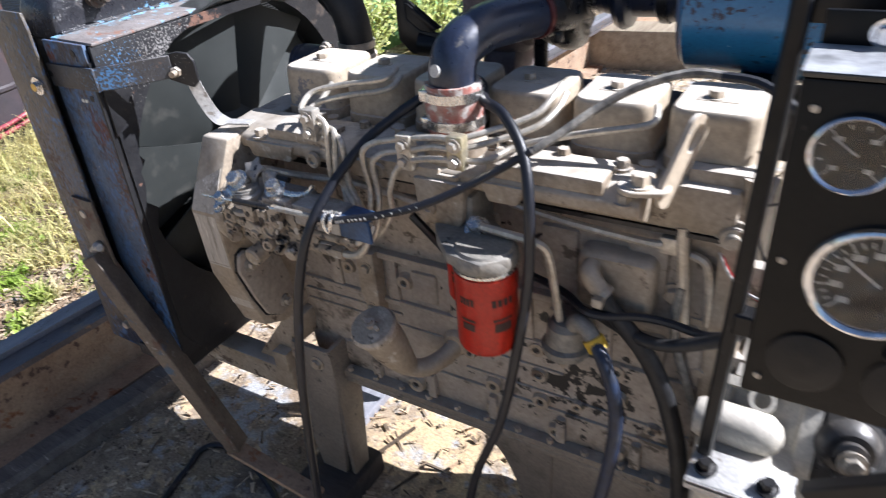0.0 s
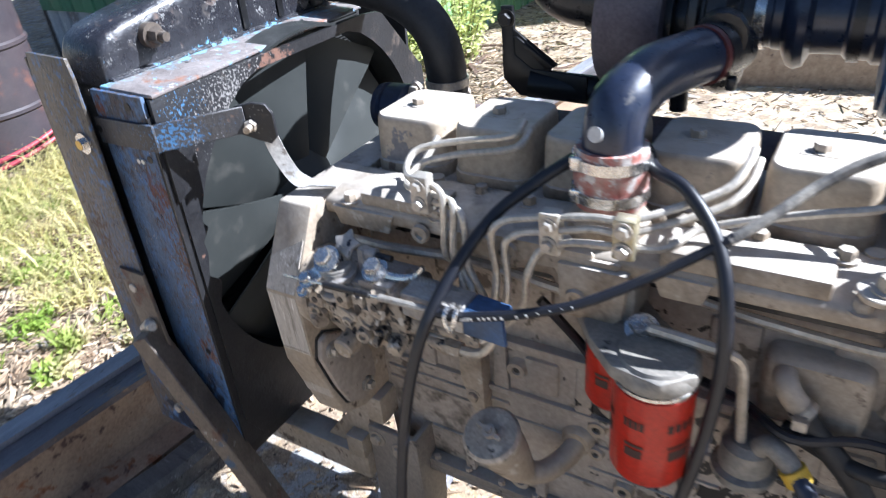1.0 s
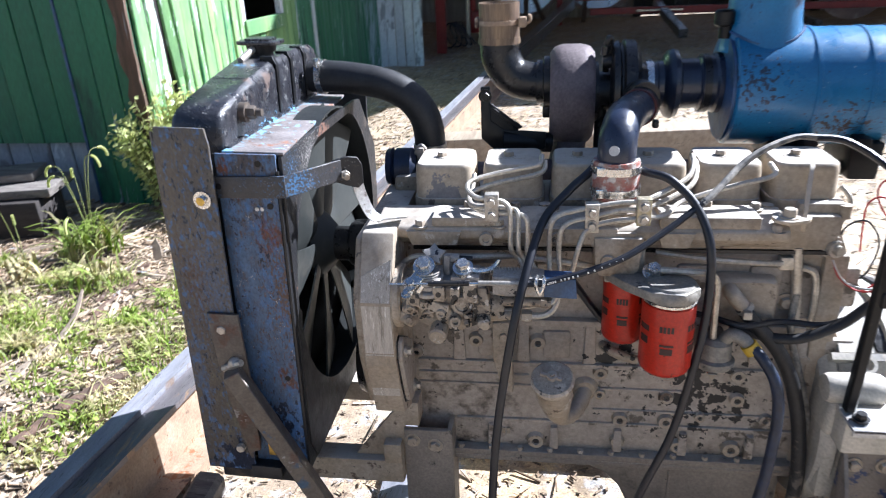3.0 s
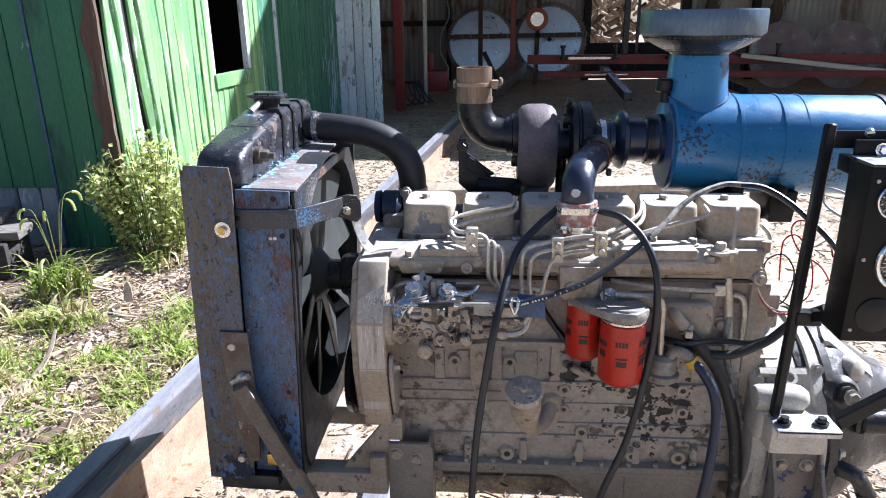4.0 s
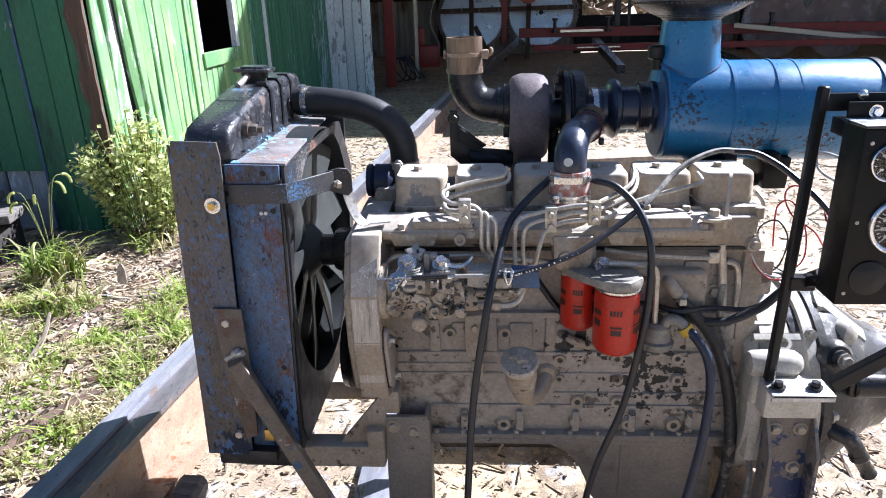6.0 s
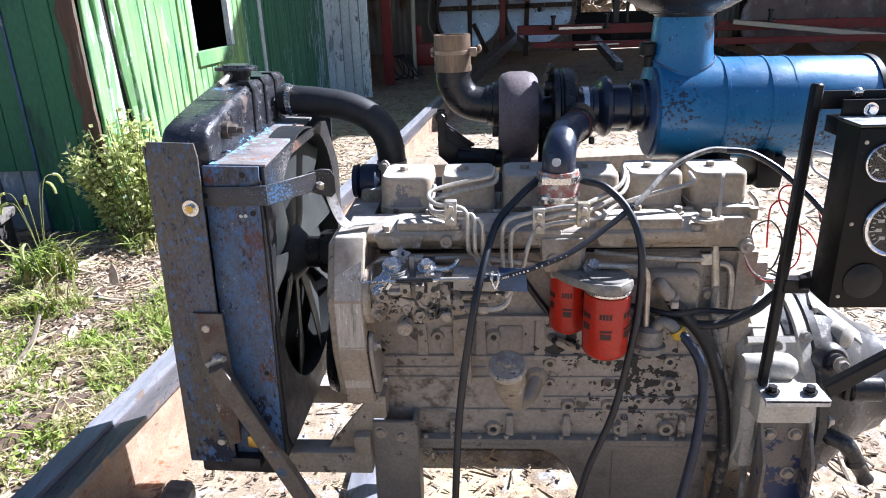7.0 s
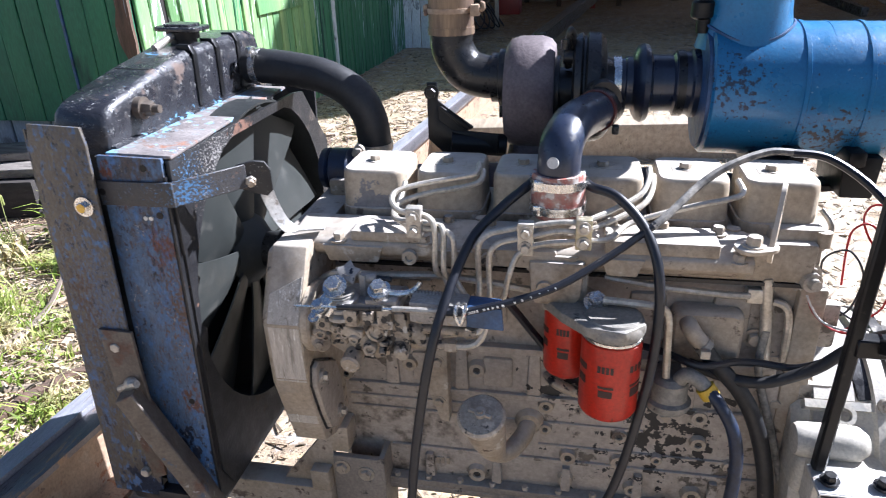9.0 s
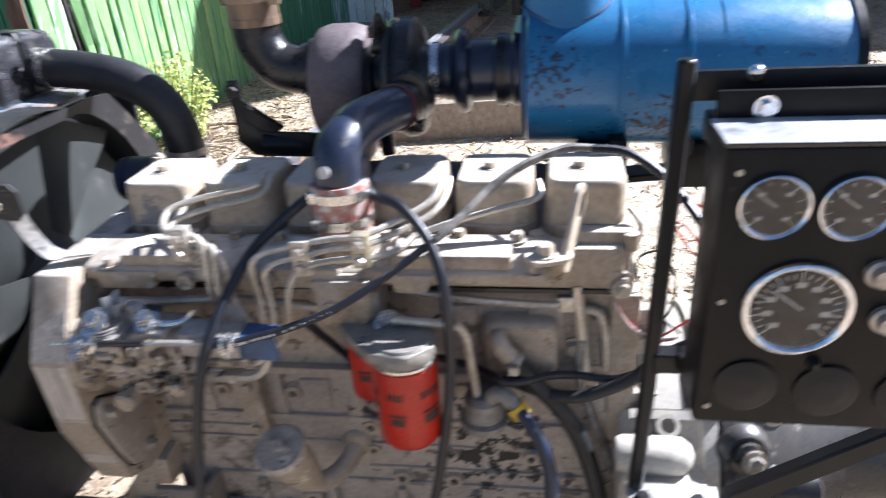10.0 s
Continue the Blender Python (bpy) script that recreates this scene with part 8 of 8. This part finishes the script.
for k in range(46500):
    crumb = k >= 42000
    if crumb:
        x, y = rng.uniform(-0.75, 1.9), rng.uniform(-0.5, 1.5)
    elif k < 20000:
        x, y = rng.uniform(-3.2, 3.0), -0.6 + 5.5 * rng.random() ** 1.3
    elif k < 38000:
        x, y = rng.uniform(-2.9, -0.75), -0.5 + 3.6 * rng.random() ** 1.15
    else:
        x, y = rng.uniform(-2.2, 6.5), rng.uniform(2.5, 8.5)
    L, w, h = rng.uniform(0.012, 0.055) * (1 + 2.2 * (rng.random() < 0.10)), rng.uniform(0.002, 0.011), rng.uniform(0.001, 0.006)
    if crumb:
        L, w, h = L * 0.42, w * 0.7, h * 0.7
    a, tl, rl = rng.uniform(0, 6.28), rng.normal(0, 0.22), rng.normal(0, 0.3)
    z = ground_z(x, y) + 0.004
    if abs(x - along(y)) < 0.075 or (not crumb and ((abs(x) < 0.75 and y < 0.45 and rng.random() < 0.92) or (x > -0.6 and rng.random() < 0.55))):
        continue
    m = Matrix.Translation((x, y, z)) @ Euler((rl, tl, a)).to_matrix().to_4x4()
    o = len(vs)
    tp = rng.uniform(0.4, 1.0)
    for px, py, pz in ((-1, -1, 0), (1, -tp, 0), (1, tp, 0), (-1, 1, 0), (-1, -1, 1), (1, -tp, 1), (1, tp, 1), (-1, 1, 1)):
        vs.append(m @ Vector((px * L / 2, py * w / 2, pz * h)))
    fs += [tuple(o + i for i in f) for f in ((0, 3, 2, 1), (4, 5, 6, 7), (0, 1, 5, 4), (1, 2, 6, 5), (2, 3, 7, 6), (3, 0, 4, 7))]
scatter_mesh("wood_chips", vs, fs, "chip", "scattered bleached wood chips and bark on the earth", "wood chips")

# larger slabs of bark and slab wood
random.seed(21)
for k in range(170):
    x, y = random.uniform(-2.6, -0.75), random.uniform(0.1, 3.6)
    L, w, h = random.choice((0.06, 0.08, 0.10, 0.14, 0.20, 0.38)) * random.uniform(0.7, 1.3), random.uniform(0.015, 0.045), random.uniform(0.006, 0.016)
    b = B()
    rows = []
    for i in range(6):
        t = i / 5
        ww = w / 2 * (0.5 + 0.6 * math.sin(math.pi * min(max(t, 0.12), 0.9))) * random.uniform(0.8, 1.1)
        c = random.uniform(-0.006, 0.006)
        rows.append([(L * (t - 0.5), c - ww, 0), (L * (t - 0.5), c + ww, 0), (L * (t - 0.5), c + ww * 0.5, h), (L * (t - 0.5), c - ww * 0.6, h * 0.9)])
    loft(b, rows)
    bmesh.ops.transform(b, matrix=pose(x, y, ground_z(x, y) + 0.002, random.uniform(-8, 8), random.uniform(-6, 6), random.uniform(0, 180)), verts=b.verts)
    solid("bark_slab", b, M["timber" if k % 3 else "brownboard"], "dry splintered piece of slab wood on the ground", "wood scrap", "slab wood scraps")


# long dry strips of bark
for k in range(60):
    x, y = random.uniform(-2.5, -0.95), random.uniform(0.2, 3.2)
    L, w, h = random.uniform(0.15, 0.55), random.uniform(0.012, 0.035), random.uniform(0.006, 0.014)
    b = B()
    rows = []
    bend = random.uniform(-0.06, 0.06)
    for i in range(9):
        t = i / 8
        ww = w / 2 * (0.35 + 0.75 * math.sin(math.pi * min(max(t, 0.1), 0.92))) * random.uniform(0.7, 1.15)
        c = bend * math.sin(math.pi * t) + random.uniform(-0.004, 0.004)
        rows.append([(L * (t - 0.5), c - ww, 0), (L * (t - 0.5), c + ww, 0), (L * (t - 0.5), c + ww * 0.4, h), (L * (t - 0.5), c - ww * 0.5, h * 0.8)])
    loft(b, rows)
    bmesh.ops.transform(b, matrix=pose(x, y, ground_z(x, y) + 0.003, random.uniform(-8, 8), random.uniform(-3, 3), random.gauss(25, 35)), verts=b.verts)
    solid("bark_strip", b, M["timber" if k % 2 else "brownboard"], "long dry strip of bark lying on the ground", "bark", "bark strips")


# a bleached forked branch, a bark-covered log and a short upright sliver
def stick(name, pts, r0, r1, mat, label, cat, fork=()):
    b = B()
    lay = [(x, y, ground_z(x, y) + r0 * 0.8 + dz) for x, y, dz in pts]
    tube(b, lay, r0, 9, 5, lambda t: (r0 + (r1 - r0) * t) * (1 + 0.12 * math.sin(t * 31)))
    if fork:
        tube(b, [(x, y, ground_z(x, y) + r0 * 0.8 + dz) for x, y, dz in fork], r1, 8, 4, lambda t: r1 * 1.2 * (1 - 0.6 * t))
    return solid(name, b, M[mat], label, cat)


stick("fallen_branch", ((-1.501, 0.36, 0), (-1.502, 0.50, 0.004), (-1.505, 0.66, 0.012), (-1.540, 0.83, 0.025), (-1.61, 1.0, 0.06)), 0.016, 0.007, "log", "bleached forked branch lying in the grass", "branch", ((-1.506, 0.68, 0.012), (-1.466, 0.757, 0.01), (-1.42, 0.80, 0.0)))
stick("bark_log", ((-1.275, 0.16, 0), (-1.252, 0.269, 0.002), (-1.227, 0.362, 0.003), (-1.189, 0.446, 0.002), (-1.15, 0.51, 0)), 0.020, 0.015, "brownboard", "brown bark-covered stick lying on the chips", "branch")
b = B()
prism(b, [(-0.022, 0.0), (0.022, 0.0), (0.018, 0.07), (0.004, 0.105), (-0.014, 0.085)], "y", -0.005, 0.005, 0.002, 1, pose(-1.565, 1.47, GZ - 0.01, -18, 0, 20))
solid("bark_sliver", b, M["timber"], "short pale sliver of bark standing in the chips", "wood scrap")
for x, y, L, a in ((-1.84, 1.80, 0.5, 78), (-1.29, 1.45, 0.2, 48), (-2.0, 1.25, 0.22, 38)):
    stick("fallen_stick", ((x - L / 2 * math.cos(radians(a)), y - L / 2 * math.sin(radians(a)), 0), (x, y, 0.006), (x + L / 2 * math.cos(radians(a)), y + L / 2 * math.sin(radians(a)), 0)), 0.014, 0.009, "timber", "dry grey stick lying on the chips", "branch")


# grass in loose tufts
def blades(count, place, hmin, hmax, lean):
    vs, fs = [], []
    for k in range(count):
        x, y, s = place()
        h = rng.uniform(hmin, hmax) * s
        w = rng.uniform(0.0016, 0.0042)
        a, l = rng.uniform(0, 6.28), rng.uniform(0.1, lean)
        dx, dy = math.cos(a), math.sin(a)
        z0 = ground_z(x, y)
        o = len(vs)
        for t, ww in ((0, 1), (0.4, 0.9), (0.75, 0.6)):
            f = l * h * t * t
            zz = z0 + h * t * (1 - 0.25 * t * l)
            vs.append((x + dx * f - dy * w * ww, y + dy * f + dx * w * ww, zz))
            vs.append((x + dx * f + dy * w * ww, y + dy * f - dx * w * ww, zz))
        f = l * h
        vs.append((x + dx * f, y + dy * f, z0 + h * (1 - 0.3 * l)))
        fs += [(o, o + 1, o + 3, o + 2), (o + 2, o + 3, o + 5, o + 4), (o + 4, o + 5, o + 6)]
    return vs, fs


# patches: x, y, radius, height
tufts = [(-1.69, 0.86, 0.15, 1.0), (-1.80, 0.75, 0.15, 1.0), (-1.85, 1.25, 0.14, 0.8), (-1.22, 1.07, 0.10, 1.0), (-1.20, 1.30, 0.09, 1.1), (-1.04, 0.88, 0.08, 1.1), (-1.09, 0.66, 0.12, 1.0), (-1.03, 0.45, 0.08, 0.8), (-1.16, 0.21, 0.14, 0.5), (-1.3, 0.20, 0.12, 0.5), (-1.45, 0.75, 0.10, 0.7), (-2.0, 1.55, 0.12, 1.0)]
tufts += [(-1.62, 1.18, 0.10, 1.0), (-1.55, 0.62, 0.16, 0.7), (-1.36, 0.50, 0.14, 0.8), (-1.28, 0.82, 0.14, 0.9), (-1.95, 0.95, 0.18, 1.0), (-1.10, 0.34, 0.10, 0.8)]
tufts += [(rng.uniform(-2.8, -1.0), rng.uniform(-0.5, 1.5), rng.uniform(0.03, 0.09), rng.uniform(0.35, 0.8)) for k in range(30)]


BEDS = list(tufts)


def in_tufts():
    c = tufts[int(rng.integers(len(tufts)))]
    r = c[2] * math.sqrt(rng.random())
    a = rng.uniform(0, 6.28)
    x, y = c[0] + r * math.cos(a), c[1] + r * math.sin(a)
    return min(x, along(y) - 0.08), y, c[3]


vs, fs = blades(4500, in_tufts, 0.03, 0.13, 1.8)
scatter_mesh("grass", vs, fs, "grass", "patchy short green and straw-coloured grass", "grass")


# dry yellow grass further out, before the drum
tufts = [(-1.95, 0.30, 0.26, 0.8), (-2.20, 0.50, 0.26, 0.9), (-2.05, 0.75, 0.20, 0.9), (-2.45, 0.62, 0.26, 1.0), (-2.35, 0.20, 0.28, 0.8), (-2.60, 0.90, 0.22, 1.2), (-2.65, 0.45, 0.22, 1.2), (-1.62, 0.22, 0.16, 0.6)]
vs, fs = blades(3400, in_tufts, 0.04, 0.16, 1.8)
scatter_mesh("dry_grass", vs, fs, "straw", "matted dry yellow grass", "grass")
tufts = [(-1.72, 0.20, 0.10, 0.7)] + BEDS

# low broad-leaved weeds among the grass
vs, fs = [], []
for k in range(3600):
    x, y, hh = in_tufts()
    L, ww = rng.uniform(0.012, 0.034), rng.uniform(0.005, 0.012)
    q = (x, y, ground_z(x, y) + 0.004 + 0.055 * hh * rng.random() ** 1.5)
    m = Matrix.Translation(q) @ Euler((rng.normal(0, 0.5), rng.normal(-0.3, 0.5), rng.uniform(0, 6.28))).to_matrix().to_4x4()
    o = len(vs)
    for px, py, pz in ((0, 0, 0), (L * 0.5, ww, 0.003), (L, 0, -0.003), (L * 0.5, -ww, 0.003), (L * 0.5, 0, 0.0)):
        vs.append(m @ Vector((px, py, pz)))
    fs += [(o, o + 4, o + 1), (o + 4, o + 2, o + 1), (o, o + 3, o + 4), (o + 4, o + 3, o + 2)]
scatter_mesh("low_weeds", vs, fs, "grass", "low broad-leaved weeds among the chips", "weeds")


def weed(name, cx, cy, rx, ry, h, stems, leaves, label, big=1.0):
    w = thing(name, (cx, cy, GZ), label, "weed")
    b = B()
    tips = []
    for k in range(stems):
        a, r = rng.uniform(0, 6.28), math.sqrt(rng.random())
        x, y = cx + rx * 0.4 * r * math.cos(a), cy + ry * 0.4 * r * math.sin(a)
        tx, ty = cx + rx * r * math.cos(a), cy + ry * r * math.sin(a)
        hh = h * (1.0 - 0.45 * r * r) * rng.uniform(0.75, 1.1)
        pts = [(x, y, GZ), (x * 0.6 + tx * 0.4, y * 0.6 + ty * 0.4, GZ + hh * 0.55), (tx, ty, GZ + hh)]
        tube(b, pts, 0.003, 4, 3)
        tips.append(pts)
    tagged(part("stalk_growth", b, M["stem"], w), kind="stuff")
    vs, fs = [], []
    for k in range(leaves):
        p = tips[int(rng.integers(stems))]
        t = 1 - rng.random() ** 1.5 * 0.85
        q = [p[0][i] + (p[2][i] - p[0][i]) * t + rng.normal(0, 0.025) for i in range(3)]
        L, ww = rng.uniform(0.020, 0.050) * big, rng.uniform(0.008, 0.017)
        m = Matrix.Translation(q) @ Euler((rng.normal(0, 0.6), rng.normal(-0.2, 0.6), rng.uniform(0, 6.28))).to_matrix().to_4x4()
        o = len(vs)
        for px, py, pz in ((0, 0, 0), (L * 0.5, ww, 0.003), (L, 0, -0.003), (L * 0.5, -ww, 0.003), (L * 0.5, 0, 0.0)):
            vs.append(m @ Vector((px, py, pz)))
        fs += [(o, o + 4, o + 1), (o + 4, o + 2, o + 1), (o, o + 3, o + 4), (o + 4, o + 3, o + 2)]
    me = bpy.data.meshes.new("foliage")
    me.from_pydata(vs, [], fs)
    me.materials.append(M["leaf"])
    ob = new("foliage", me)
    ob.parent = w
    ob.matrix_parent_inverse = w.matrix_basis.inverted()
    tagged(ob, kind="stuff")


weed("weed_bush", -1.75, 2.14, 0.36, 0.20, 0.66, 100, 2900, "bushy pale green weed growing against the barn")
weed("weed_bush", -1.66, 2.9, 0.22, 0.3, 0.48, 50, 1300, "bushy pale green weed behind another by the barn")


def tall_grass(cx, cy, r, h, count, heads, label):
    """A clump of long arching grass leaves with a few nodding seed heads."""
    w = thing("tall_grass", (cx, cy, GZ), label, "grass")
    b = B()
    for k in range(count):
        a, q = rng.uniform(0, 6.28), r * math.sqrt(rng.random())
        x, y = cx + q * math.cos(a), cy + q * math.sin(a)
        d = rng.uniform(0, 6.28)
        dx, dy = math.cos(d), math.sin(d)
        hh, out, ww = h * rng.uniform(0.45, 1.0), h * rng.uniform(0.2, 0.7), rng.uniform(0.004, 0.009)
        z0 = ground_z(x, y)
        rows = []
        for t in (0, 0.3, 0.55, 0.78, 1.0):
            f, zz = out * t * t, hh * (t - 0.42 * t ** 3)
            s = ww * (1 - 0.9 * t ** 3) * (0.5 + 0.5 * min(1, t * 3))
            rows.append([(x + dx * f - dy * s, y + dy * f + dx * s, z0 + zz), (x + dx * f, y + dy * f, z0 + zz - s * 0.5), (x + dx * f + dy * s, y + dy * f - dx * s, z0 + zz)])
        loft(b, rows, False)
    tagged(part("leaf_growth", b, M["grass"], w), kind="stuff")
    for k in range(heads):
        d = rng.uniform(0, 6.28)
        dx, dy = math.cos(d), math.sin(d)
        H = h * rng.uniform(1.15, 1.75)
        z0 = ground_z(cx, cy)
        b = B()
        pts = [(cx, cy, z0), (cx + dx * H * 0.06, cy + dy * H * 0.06, z0 + H * 0.5), (cx + dx * H * 0.16, cy + dy * H * 0.16, z0 + H * 0.92), (cx + dx * H * 0.26, cy + dy * H * 0.26, z0 + H * 0.97)]
        tube(b, pts, 0.0022, 5, 4)
        part("stalk", b, M["stem"], w)
        b = B()
        e = Vector(pts[-1])
        tube(b, [e, e + Vector((dx * 0.02, dy * 0.02, -0.006)), e + Vector((dx * 0.034, dy * 0.034, -0.026)), e + Vector((dx * 0.038, dy * 0.038, -0.050))], 0.0065, 7, 3)
        part("seed_head", b, M["leaf"], w)


tall_grass(-1.93, 1.55, 0.14, 0.34, 90, 5, "tall arching green grass with nodding seed heads")
tall_grass(-2.02, 1.22, 0.10, 0.22, 40, 2, "short clump of green grass with seed heads")
tall_grass(-1.62, 1.98, 0.16, 0.20, 60, 0, "green grass at the foot of a weed bush")
tall_grass(-1.70, 1.20, 0.12, 0.20, 50, 1, "clump of green grass among the chips")
